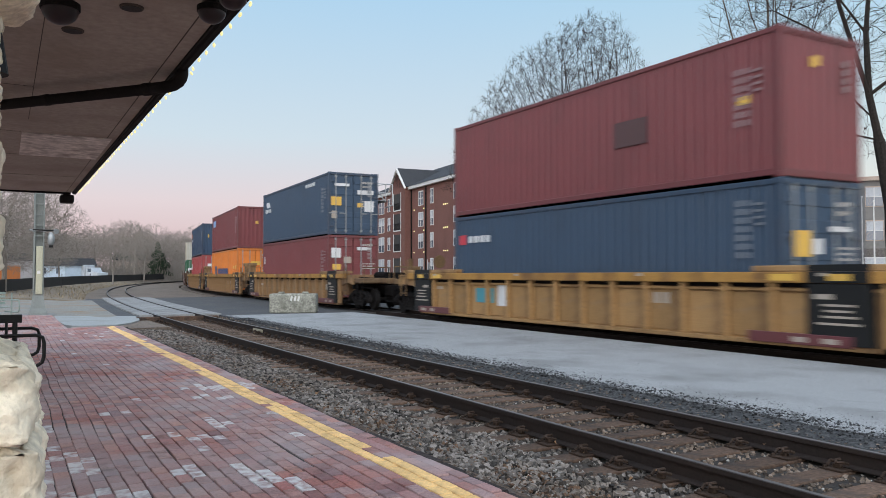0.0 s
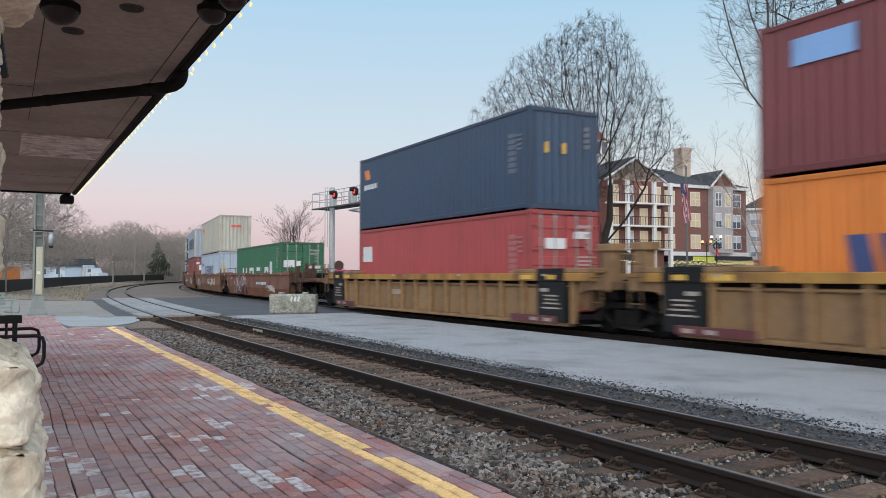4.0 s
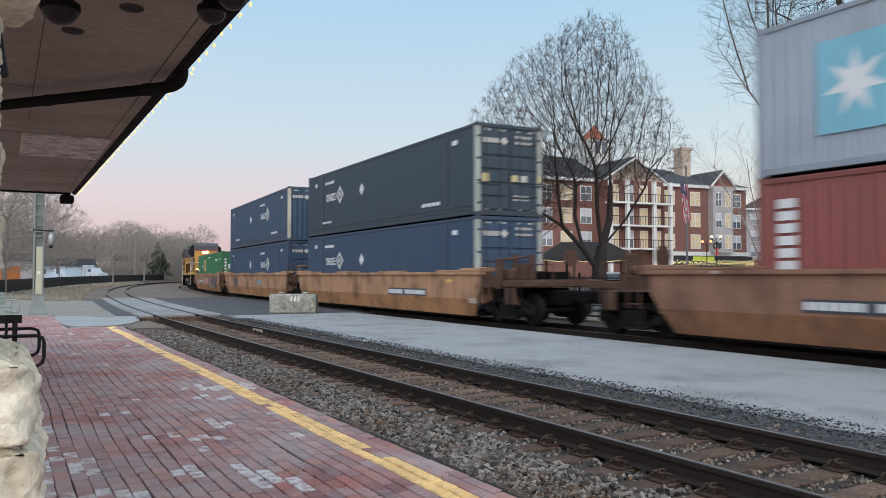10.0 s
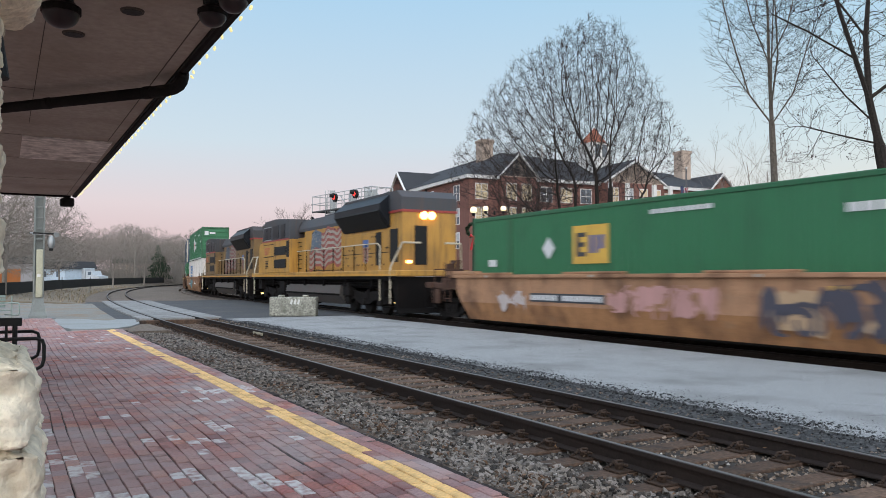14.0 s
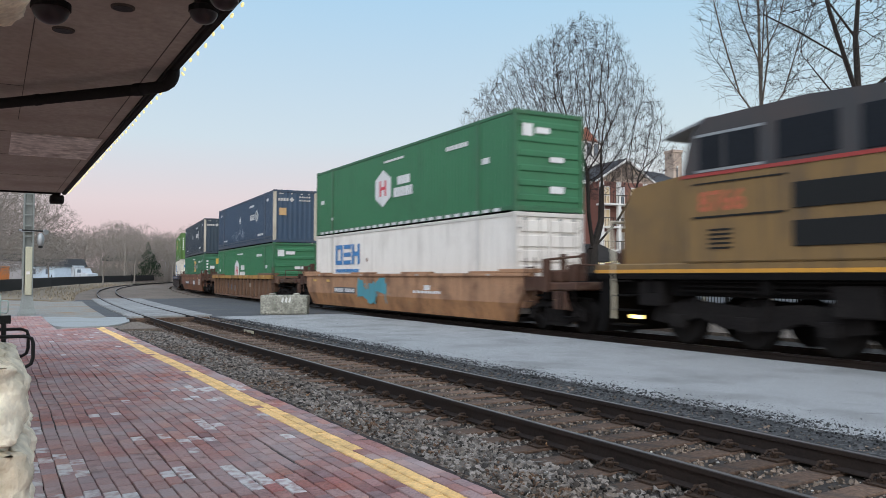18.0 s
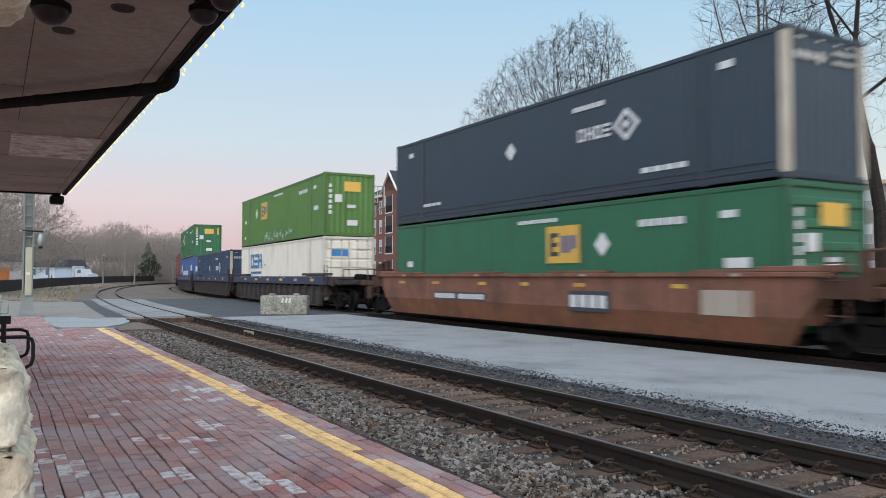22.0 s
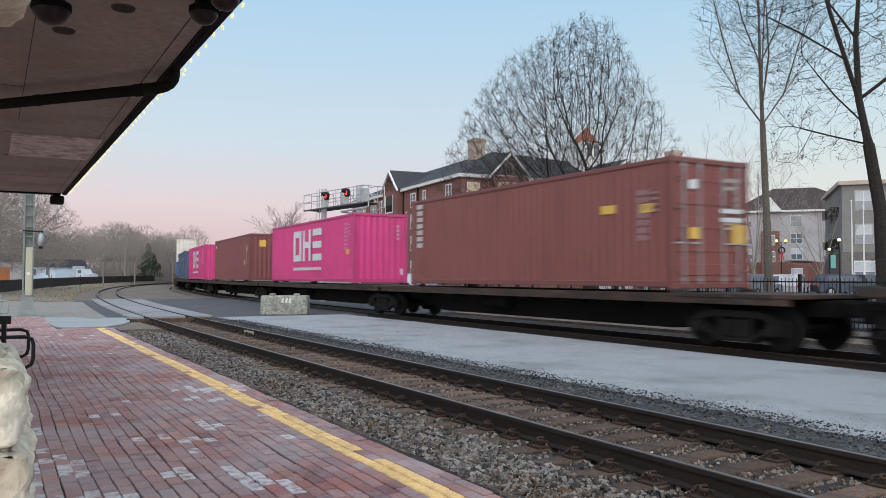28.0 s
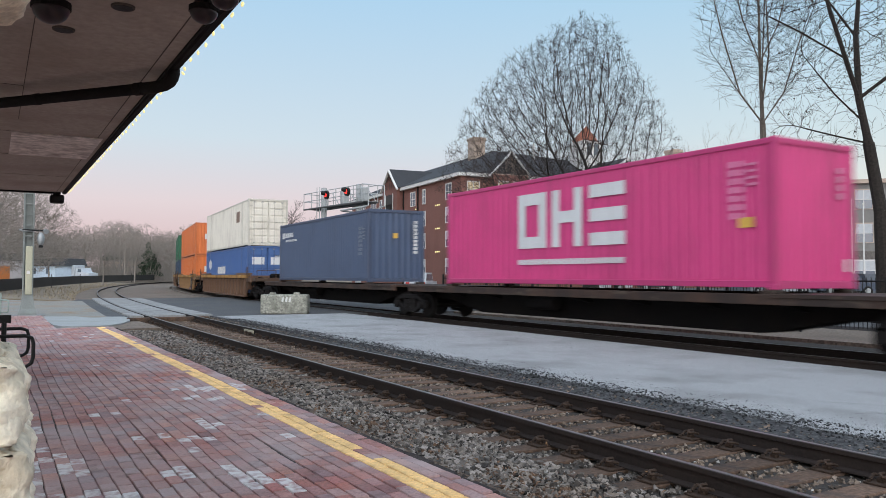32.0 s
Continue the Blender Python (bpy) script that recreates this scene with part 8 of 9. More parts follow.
tree("tree", at_col(1378, 29, 0.0), *colony(8, [[(0, 0, 0), (-0.05, 0, 3.0), (-0.18, 0, 7.2), (-0.25, 0, 9.5), (-0.3, 0, 13.5), (-0.25, 0.1, 16.5)], [(-0.18, 0, 7.2), (-0.9, 0.3, 8.4), (-1.5, 0.4, 10.6), (-2.0, 0.5, 13.0)],
     [(-0.18, 0, 7.2), (0.5, -0.3, 8.3), (1.0, -0.4, 10.0), (1.5, -0.5, 11.6)], [(-0.2, 0, 7.8), (-0.3, -0.9, 9.6), (-0.6, -1.3, 12.5)], [(-0.2, 0, 8.4), (0.2, 0.8, 10.2), (0.5, 1.2, 13.0)], [(-0.25, 0, 9.5), (-1.0, -0.3, 11.0), (-1.5, -0.4, 13.0)], [(-0.25, 0, 9.5), (0.5, 0.1, 11.0), (0.9, 0.1, 12.6)], [(-0.9, 0.3, 8.4), (-2.0, 0.2, 9.9)], [(0.5, -0.3, 8.3), (1.4, 0.1, 9.4)]], tall_crown, ((-3, 2.4), (-2.6, 2.6), (7.4, 17)), 2300, 0.22, 1.3, 0.25, 0.6, 0.05, 0.0042, 2.35, 2, (0.3, 0.7), trunk=(0.165, 0.105, 7.3), spray=0.4),
     "tall slender bare tree with a straight trunk", (M_PALEBARK, None), seed=6, turn=FACE)


def dark_crown(p, r):
    q = (p[0] / 4.3) ** 2 + (p[1] / 3.8) ** 2 + ((p[2] - 11.2) / 4.2) ** 2
    low = -3.4 < p[0] < -0.3 and abs(p[1]) < 1.2 and 4.6 < p[2] < 7.6
    return (q < 1 and r.random() < 0.3 + 0.7 * q) or low


tree("tree", at_col(1572, 24, 0.0), *colony(14, [[(0.22, 0, 0), (0.12, 0, 3.5), (-0.22, 0, 5.6), (-0.5, 0, 7.0), (-0.45, 0.2, 9.0), (-0.2, 0.3, 11.4)], [(-0.5, 0, 7.0), (-1.0, -0.2, 8.2), (-1.5, -0.3, 9.6), (-1.9, -0.2, 11.5), (-2.2, 0, 13.2)], [(-1.0, -0.2, 8.2), (-2.2, 0.3, 9.2), (-3.3, 0.4, 9.8)], [(-0.4, 0, 6.3), (-1.5, -0.5, 7.0), (-2.6, -0.8, 8.1)],
     [(-0.5, 0, 7.0), (0.6, -0.4, 7.9), (1.6, -0.6, 9.4)], [(-0.22, 0, 5.6), (-1.3, 0.2, 5.9), (-2.4, 0.3, 6.2)], [(-0.45, 0.2, 9.0), (-1.1, 0.9, 10.6)]], dark_crown, ((-4.3, 4.3), (-3.8, 3.8), (5, 15.4)), 3900, 0.23, 1.5, 0.27, 0.08, 0.20, 0.0046, 2.2, 3, trunk=(0.24, 0.17, 5.7)),
     "dark bare tree with spreading limbs by the railings", clumps=900, seed=7, turn=FACE)
# these two small trees take the haze-paled colour of the far woods
tree("tree", at_col(1350, 62, 0.0), *grow(19, 12, 0.55, 0.12, 0.2, 6, (5, 5, 4), up=0.35, twig_r=0.008), "small pale bare tree in front of the stucco building", (M_HAZEDTWIG, M_HAZEDTWIG))
tree("tree", at_col(1470, 68, 0.0), *grow(23, 9, 0.6, 0.10, 0.22, 6, (5, 5, 4), up=0.3, twig_r=0.008), "small pale bare tree near the car park", (M_HAZEDTWIG, M_HAZEDTWIG))
tree("tree", at_col(930, 70, 0.0), *grow(29, 12.5, 1.0, 0.2, 0.2, 7, (6, 6, 4), up=0.3, twig_r=0.012), "bare tree against the brick building")
tree("tree", at_col(520, 85, 0.0), *grow(31, 8.5, 0.8, 0.12, 0.2, 7, (6, 5, 4), up=0.3, twig_r=0.012), "thin bare tree beyond the tracks")

# far winter woods along the bend: a few kinds, many trees; haze is in their colour
FAR = []
for sd in (41, 42, 43, 44):
    w, tw = colony(sd, [[(0, 0, 0), (0.1, 0, 2.4), (0.1, 0.1, 4.0)], [(0.1, 0, 2.4), (-1.0, 0.3, 4.2)], [(0.1, 0.1, 4.0), (0.7, -0.6, 6.0)]],
                   lambda p, r: (p[0] / 4.0) ** 2 + (p[1] / 4.0) ** 2 + ((p[2] - 6.9) / 3.9) ** 2 < 1, ((-4, 4), (-4, 4), (3, 10.8)), 1500, 0.36, 2.2, 0.5, 0.1, 0.2, 0.0115, 2.15, 6, (0.4, 1.1))
    t = tree("bare_tree", at_col(60 + sd, 140 + sd, 0.4), w, tw, "grey-brown bare tree in the distance, haze in its colour", (M_HAZEDTWIG, M_HAZEDTWIG), "trees along the bend")
    FAR.append(t)
rt = random.Random(77)
for k in range(40):
    col = -60 + 10.4 * k + rt.uniform(-12, 12)
    dep = rt.uniform(145, 210)
    c_ = copy_thing(FAR[k % 4], Matrix.LocRotScale(at_col(col, dep, 0.4), Euler((0, 0, rt.uniform(0, 6.28))), None))
    sc_ = rt.uniform(0.72, 1.02) * dep / 150
    c_.scale = (sc_, sc_, sc_ * rt.uniform(0.85, 1.1))
for col, dep, sc_ in ((60, 85, 0.85), (105, 95, 0.6), (200, 105, 0.62), (255, 130, 0.8), (305, 160, 0.95), (330, 170, 0.95)):
    c_ = copy_thing(FAR[rt.randrange(4)], Matrix.LocRotScale(at_col(col, dep, 0.2), Euler((0, 0, rt.uniform(0, 6.28))), None))
    c_.scale = (sc_,) * 3
def round_crown(p, r):
    q = (p[0] / 4.6) ** 2 + (p[1] / 4.6) ** 2 + ((p[2] - 5.6) / 4.2) ** 2
    return q < 1 and r.random() < 0.25 + 0.75 * q


for col, dep, sd in ((8, 62, 91), (70, 78, 92), (-40, 56, 93)):
    tree("bare_tree", at_col(col, dep, 0.2), *colony(sd, [[(0, 0, 0), (0.1, 0, 1.8), (0.3, 0.1, 3.2), (0.4, 0.2, 5.5)], [(0.1, 0, 1.8), (-1.2, 0.3, 3.4)], [(0.3, 0.1, 3.2), (1.6, -0.5, 4.8)]], round_crown, ((-4.6, 4.6), (-4.6, 4.6), (1.5, 9.8)),
         3200, 0.28, 1.8, 0.37, 0.0, 0.26, 0.0085, 2.1, 6, (0.3, 0.8)), "bare tree with a low rounded crown beyond the fence", (M_HAZEDTWIG, M_HAZEDTWIG), "trees along the bend")
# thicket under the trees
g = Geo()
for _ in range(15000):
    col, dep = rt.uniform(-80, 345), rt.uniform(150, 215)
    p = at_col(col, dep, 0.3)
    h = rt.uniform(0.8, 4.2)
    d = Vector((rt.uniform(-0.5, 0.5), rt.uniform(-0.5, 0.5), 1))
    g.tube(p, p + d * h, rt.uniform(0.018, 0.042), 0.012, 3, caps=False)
solid("thicket", g, M_HAZEDTWIG, "dense bare brush below the far trees, coloured pale with haze", "brush", kind="stuff")


def conifer(at, h, w, seed):
    t = thing("evergreen_tree", "dark green evergreen standing among bare trees", "tree", at=pose(*at))
    r = random.Random(seed)
    part("trunk", Geo().tube((0, 0, 0), (0, 0, h * 0.9), 0.16, 0.04, 8), M_BARK, t)
    g = Geo()
    for _ in range(6000):
        z = h * (0.10 + 0.90 * r.random() ** 1.1)
        rad = w * (1 - (z / h) ** 1.6) * (0.25 + 0.85 * r.random() ** 0.8) * (0.85 + 0.25 * math.sin(z * 3.1))
        a = r.random() * 6.283
        c0 = Vector((rad * math.cos(a), rad * math.sin(a), z))
        s = r.uniform(0.1, 0.32)
        i = len(g.v)
        g.v += [tuple(c0 + Vector((r.uniform(-s, s), r.uniform(-s, s), r.uniform(-s, s)))) for _ in range(3)]
        g.f.append((i, i + 1, i + 2))
    part("crown", g, M_PINE, t)


conifer(at_col(279, 153, 0.9), 6.9, 2.0, 3)
conifer(at_col(288, 156, 0.9), 4.8, 1.8, 4)

# ------------------------------------------------------------------ far left: dark screen fence, truck, sheds, poles
scr = thing("screen_fence", "low black fabric fence along the verge", "fence")
pts_ = [(-40, 55), (10, 62), (60, 73), (110, 88), (160, 104), (200, 118), (250, 136), (290, 150)]
for (c0, d0), (c1, d1) in zip(pts_, pts_[1:]):
    a, b = at_col(c0, d0), at_col(c1, d1)
    za, zb = 0.1 + (d0 - 62) * 0.006, 0.1 + (d1 - 62) * 0.006
    g = Geo()
    n_ = (b - a).normalized().cross(Vector((0, 0, 1))) * 0.03
    g.v = [tuple(a + n_ + Vector((0, 0, za))), tuple(b + n_ + Vector((0, 0, zb))), tuple(b + n_ + Vector((0, 0, zb + 1.0))), tuple(a + n_ + Vector((0, 0, za + 1.0))),
           tuple(a - n_ + Vector((0, 0, za))), tuple(b - n_ + Vector((0, 0, zb))), tuple(b - n_ + Vector((0, 0, zb + 1.0))), tuple(a - n_ + Vector((0, 0, za + 1.0)))]
    g.f = [(0, 1, 2, 3), (7, 6, 5, 4), (3, 2, 6, 7), (0, 4, 5, 1), (0, 3, 7, 4), (1, 5, 6, 2)]
    part("screen", g, M_BLACK, scr)
    part("post", Geo().tube(a + Vector((0, 0, za - 0.3)), a + Vector((0, 0, za + 1.3)), 0.04, n=6), M_BLACK, scr)


def truck_van(at, turn):
    t = thing("box_truck", "white box truck parked behind the fence", "truck", at=pose(*at, 0, 0, turn))
    wp = paint("truck_white", (0.42, 0.45, 0.48), dirt=0.5)
    part("cargo_box", Geo().block(-4.2, -0.2, -1.2, 1.2, 0.9, 3.2, 0.05), wp, t)
    part("cab", Geo().prism([(0.0, 0.6), (0.0, 2.7), (1.3, 2.7), (1.75, 1.9), (3.1, 1.75), (3.2, 0.6)], -1.1, 1.1), wp, t)
    part("side_window", Geo().box(0.5, 1.3, -1.11, 1.11, 1.9, 2.5), M_GLASS, t)
    for x in (-3.6, -2.6, 2.2):
        part("wheel", lambda: Geo().tube((0, -1.15, 0.48), (0, 1.15, 0.48), 0.48, n=14), M_BLACK, t, key="truckwheel").matrix_basis = pose(x, 0, 0)


truck_van(at_col(160, 143, 0.1), math.degrees(math.atan2(RIGHT.y, RIGHT.x)) - 22)
for col, dep, w, h, mt in ((45, 150, 9, 3.2, M_WHITE), (118, 144, 8, 2.6, material("pale_blue_siding", (0.42, 0.50, 0.58), 0.8)), (20, 140, 5, 3.5, M_STUCCO), (240, 190, 9, 4.5, M_TAN), (345, 200, 8, 5, M_STUCCO)):
    sh = thing("shed", "small pale building beyond the trees", "building", "sheds beyond the trees", pose(*at_col(col, dep, 0.5), 0, 0, 30))
    part("wall", Geo().block(-w / 2, w / 2, -3, 3, 0, h, 0.02), mt, sh)
    part("roof", Geo().prism([(-w / 2 - 0.3, h), (w / 2 + 0.3, h), (w / 2 - 0.6, h + 1.4), (-w / 2 + 0.6, h + 1.4)], -3.3, 3.3), M_ROOF, sh)
    for k in range(2):
        part("window", Geo().box(-w / 4 + k * w / 2 - 0.5, -w / 4 + k * w / 2 + 0.5, -3.03, 3.03, 1.2, 2.2), M_GLASS, sh)
cr = thing("orange_container", "orange skip container behind the fence", "container", at=pose(*at_col(4, 88, 0.3), 0, 0, 30))
part("body", Geo().block(-1.6, 1.6, -1.2, 1.2, 0.1, 2.2, 0.05), paint("skip_orange", (0.5, 0.17, 0.05)), cr)
for k in range(5):
    part("rib", Geo().block(-1.4 + k * 0.65, -1.25 + k * 0.65, -1.26, 1.26, 0.1, 2.1, 0.02), paint("skip_orange", (0.5, 0.17, 0.05)), cr)
# poles share the far trees' pale colour, which stands in for haze
for col, dep, h in ((238, 140, 8.5), (312, 175, 7.0), (92, 150, 7.5), (300, 190, 9)):
    up_ = thing("utility_pole", "wooden utility pole among far trees, in the pale haze colour", "pole", "utility poles", pose(*at_col(col, dep, 0.3)))
    part("pole", Geo().tube((0, 0, 0), (0, 0, h), 0.15, 0.1, 8), M_HAZEDTWIG, up_)
    part("cross_arm", Geo().block(-0.9, 0.9, -0.06, 0.06, h - 0.7, h - 0.55, 0.01), M_HAZEDTWIG, up_)

# ------------------------------------------------------------------ signal gantry beyond the far track
gan = thing("signal_gantry", "grey steel signal gantry with two red lights", "signal gantry")
A_, B_ = at_col(552, 50, 0), at_col(656, 44.2, 0)
along = (B_ - A_).normalized()
acr = Vector((-along.y, along.x, 0))
if acr.dot(AHEAD) < 0:
    acr = -acr
span = (B_ - A_).length
M_GANTRY = material("pale_galvanised_frame", (0.40, 0.41, 0.41), 0.6, 0.2, stain=3)
M_GRATE = material("dark_deck_grating", (0.10, 0.10, 0.10), 0.8)


def gp(u, v, z):
    return tuple(A_ + along * u + acr * v + Vector((0, 0, z)))


DECK, DEEP = 5.66, 1.0
for u, v in ((span * 0.24, 0.5), (span * 0.66, 1.2)):
    part("post", Geo().tube(gp(u, v, -0.4), gp(u, v, 6.95), 0.19, 0.17, 14), M_GANTRY, gan)
for v in (0, DEEP):
    part("deck_beam", Geo().pipe([gp(0, v, DECK), gp(span, v, DECK)], 0.055, 6), M_GRATE, gan)
deck = Geo()
for k in range(40):
    u = span * k / 39
    deck.pipe([gp(u, 0, DECK + 0.03), gp(u, DEEP, DECK + 0.03)], 0.028, 4)
part("deck_grating", deck, M_GRATE, gan)
for v in (0, DEEP):
    for z in (0.5, 1.0):
        part("guard_rail", Geo().pipe([gp(0, v, DECK + z), gp(span, v, DECK + z)], 0.026, 5), M_GANTRY, gan)
    for k in range(8):
        u = span * k / 7
        part("rail_post", Geo().pipe([gp(u, v, DECK), gp(u, v, DECK + 1.02)], 0.026, 5), M_GANTRY, gan)
for k in range(2, 7):
    u0, u1 = span * k / 7, span * (k + 1) / 7
    part("brace", Geo().pipe([gp(u0, DEEP * 0.9, DECK + (0.05 if k % 2 else 0.95)), gp(u1, DEEP * 0.9, DECK + (0.95 if k % 2 else 0.05))], 0.03, 5), M_GANTRY, gan)
for u in (0, span):
    for z in (0.5, 1.0):
        part("end_rail", Geo().pipe([gp(u, 0, DECK + z), gp(u, DEEP, DECK + z)], 0.026, 5), M_GANTRY, gan)
part("ladder", Geo().pipe([gp(span * 0.24 - 0.55, 0.3, 3.2), gp(span * 0.24 - 0.55, 0.3, 7.0)], 0.025, 5).pipe([gp(span * 0.24 - 0.2, 0.3, 3.2), gp(span * 0.24 - 0.2, 0.3, 7.0)], 0.025, 5), M_GANTRY, gan)
part("end_cage", Geo().pipe([gp(span, -0.05, DECK - 0.35), gp(span + 0.7, -0.05, DECK - 0.25), gp(span + 0.7, -0.05, DECK + 0.9), gp(span, -0.05, DECK + 1.0)], 0.04, 5).pipe([gp(span, DEEP, DECK - 0.35), gp(span + 0.7, DEEP, DECK - 0.25), gp(span + 0.7, DEEP, DECK + 0.9), gp(span, DEEP, DECK + 1.0)], 0.04, 5), M_GANTRY, gan)
part("under_bracket", Geo().pipe([gp(span * 0.66, 1.2, DECK - 0.45), gp(span * 0.66, 0, DECK - 0.35), gp(span + 0.3, 0, DECK - 0.3)], 0.06, 6), M_GANTRY, gan)
for u in (span * 0.46, span * 0.80):
    hd = part("signal_head", Geo().tube(gp(u, -0.25, 6.33), gp(u, -0.12, 6.33), 0.25, n=20), M_BLACK, gan, "round black signal target")
    part("red_lens", Geo().tube(gp(u, -0.29, 6.33), gp(u, -0.26, 6.33), 0.13, n=16), M_RED, hd, "glowing red lens")
    part("hood", Geo().tube(gp(u - 0.12, -0.5, 6.45), gp(u, -0.26, 6.45), 0.10, 0.16, 12), M_BLACK, hd)
    part("bracket", Geo().pipe([gp(u, -0.1, 5.7), gp(u, -0.1, 6.6)], 0.05, 6), M_GANTRY, hd)
for u in (span * 0.60, span * 0.93):
    part("cabinet", Geo().block(-0.22, 0.22, -0.18, 0.18, 0, 0.8, 0.05), M_GANTRY, gan).matrix_basis = Matrix.Translation(gp(u, 0.45, DECK + 0.1))

sg = thing("track_sign", "narrow white trackside sign with black marks on a post", "sign", at=pose(*at_col(757, 41, -0.1), 0, 0, 90 - math.degrees(0.512)))
part("post", Geo().tube((0.06, 0, 0), (0.06, 0, 2.2), 0.04, n=8), M_ALU, sg)
bd_ = part("board", Geo().block(-0.02, 0.015, -0.24, 0.24, 1.55, 2.35, 0.006), M_WHITE, sg, "white board")
for y0, y1, z0, z1 in ((-0.10, 0.10, 2.14, 2.24), (0.02, 0.12, 1.98, 2.18), (-0.06, 0.06, 1.86, 2.0), (-0.05, 0.05, 1.65, 1.76)):
    part("mark", Geo().box(0.0155, 0.019, y0, y1, z0, z1), BLACKP, bd_)

# ------------------------------------------------------------------ railings, lamps, flags
fen = thing("railing", "black iron railing with pickets behind the far track", "railing")
FY = 19.6
for z in (0.28, 1.32):
    part("rail", Geo().block(-34, -4, FY - 0.02, FY + 0.02, z, z + 0.04, 0.005), M_BLACK, fen)
for k in range(13):
    part("post", lambda: Geo().block(-0.04, 0.04, -0.04, 0.04, -0.1, 1.55, 0.008), M_BLACK, fen, key="fence_post").matrix_basis = pose(-34 + k * 2.5, FY, 0)
for k in range(250):
    part("picket", lambda: Geo().block(-0.009, 0.009, -0.009, 0.009, 0.1, 1.44, 0.003), M_BLACK, fen, key="picket").matrix_basis = pose(-33.9 + k * 0.12, FY, 0)


def street_lamp(col, depth, h, arms, lit=M_GLOBE, wreath=False, label="black street lamp with lit globes", gr=0.135):
    t = thing("street_lamp", label, "lamp", "street lamps", pose(*at_col(col, depth)))
    part("post", Geo().tube((0, 0, 0), (0, 0, 0.9), 0.13, 0.07, 10).tube((0, 0, 0.9), (0, 0, h - 0.35), 0.055, 0.045, 10), M_BLACK, t)
    if arms == 1:
        spots = [(0, 0, h)]
    else:
        spots = [(math.sin(0.512) * e * 0.42, math.cos(0.512) * e * 0.42, h) for e in (-1, 1)]
        part("arm", Geo().pipe([(spots[0][0], spots[0][1], h - 0.22), (0, 0, h - 0.42), (spots[1][0], spots[1][1], h - 0.22)], 0.025), M_BLACK, t)
        part("finial", Geo().ball((0, 0, h - 0.2), 0.06, 8, 6, 1.8), M_BLACK, t)
    for sp_ in spots:
        part("globe", Geo().ball(sp_, gr, 14, 10), lit, t, "glowing globe", smooth=True)
        part("fitter", Geo().tube((sp_[0], sp_[1], sp_[2] - gr - 0.1), (sp_[0], sp_[1], sp_[2] - gr + 0.03), 0.05, 0.09, 10), M_BLACK, t)
        part("cap", Geo().tube((sp_[0], sp_[1], sp_[2] + gr - 0.02), (sp_[0], sp_[1], sp_[2] + gr + 0.09), 0.05, 0.01, 8), M_BLACK, t)
    if wreath:
        g = Geo()
        r = random.Random(2)
        for _ in range(420):
            a = r.random() * 6.283
            c0 = -RIGHT * 0 + RIGHT * (0.27 * math.cos(a)) + Vector((0, 0, h - 0.85 + 0.27 * math.sin(a))) - AHEAD * 0.1
            i = len(g.v)
            g.v += [tuple(c0 + Vector((r.uniform(-0.09, 0.09), r.uniform(-0.09, 0.09), r.uniform(-0.09, 0.09)))) for _ in range(3)]
            g.f.append((i, i + 1, i + 2))
        w_ = part("wreath", g, M_PINE, t, "green holiday wreath")
        bw = Geo()
        for e in (-1, 1):
            a0 = -AHEAD * 0.2 + Vector((0, 0, h - 1.15))
            bw.tube(a0, a0 + RIGHT * (0.16 * e) + Vector((0, 0, 0.08)), 0.03, 0.08, 6)
            bw.tube(a0, a0 + RIGHT * (0.12 * e) + Vector((0, 0, -0.55)), 0.04, 0.06, 6)
        part("bow", bw, paint("ribbon_red", (0.5, 0.02, 0.03)), w_, "red ribbon bow")
    return t


street_lamp(838, 33, 4.33, 1, wreath=True, label="black street lamp with lit globe, wreath and red bow", gr=0.15)
street_lamp(875, 37, 4.75, 2)
street_lamp(1268, 72, 5.0, 2, wreath=True)
street_lamp(1400, 70, 4.8, 2, glow("amber_globe", (1.0, 0.5, 0.2), 1.6), True)
street_lamp(1251, 80, 4.9, 2, glow("dim_amber_globe", (1.0, 0.45, 0.18), 1.3))
street_lamp(1504, 60, 4.4, 1)
lp = street_lamp(1486, 66, 3.9, 1)
part("banner", Geo().block(0.1, 0.14, 0.0, 0.7, 2.3, 3.4, 0.01), paint("teal_banner", (0.12, 0.32, 0.27)), lp, "pale green banner")
for col, dep, h in ((1527, 70, 8.4), (1548, 70, 8.0)):
    fp = thing("flagpole", "plain white flagpole near the car park", "flagpole", "white flagpoles", pose(*at_col(col, dep)))
    part("pole", Geo().tube((0, 0, 0), (0, 0, h), 0.08, 0.05, 8), M_WHITE, fp)
    part("finial", Geo().ball((0, 0, h + 0.06), 0.09, 8, 6), M_WHITE, fp)
fp = thing("flagpole", "flagpole with a hanging striped flag", "flagpole", at=pose(*at_col(1216, 62)))
part("pole", Geo().tube((0, 0, 0), (0, 0, 10.2), 0.10, 0.06, 8), material("dull_grey_pole", (0.12, 0.115, 0.115), 0.7), fp)
part("finial", Geo().ball((0, 0, 10.26), 0.1, 8, 6), M_WHITE, fp)
flag = part("flag", Geo().tube((0, 0, 8.2), (0, 0, 8.21), 0.02), M_WHITE, fp, "striped flag hanging in folds")
fcols = (paint("flag_red", (0.27, 0.035, 0.042), dirt=0), paint("flag_white", (0.36, 0.34, 0.35), dirt=0), paint("flag_navy", (0.02, 0.028, 0.075), dirt=0))
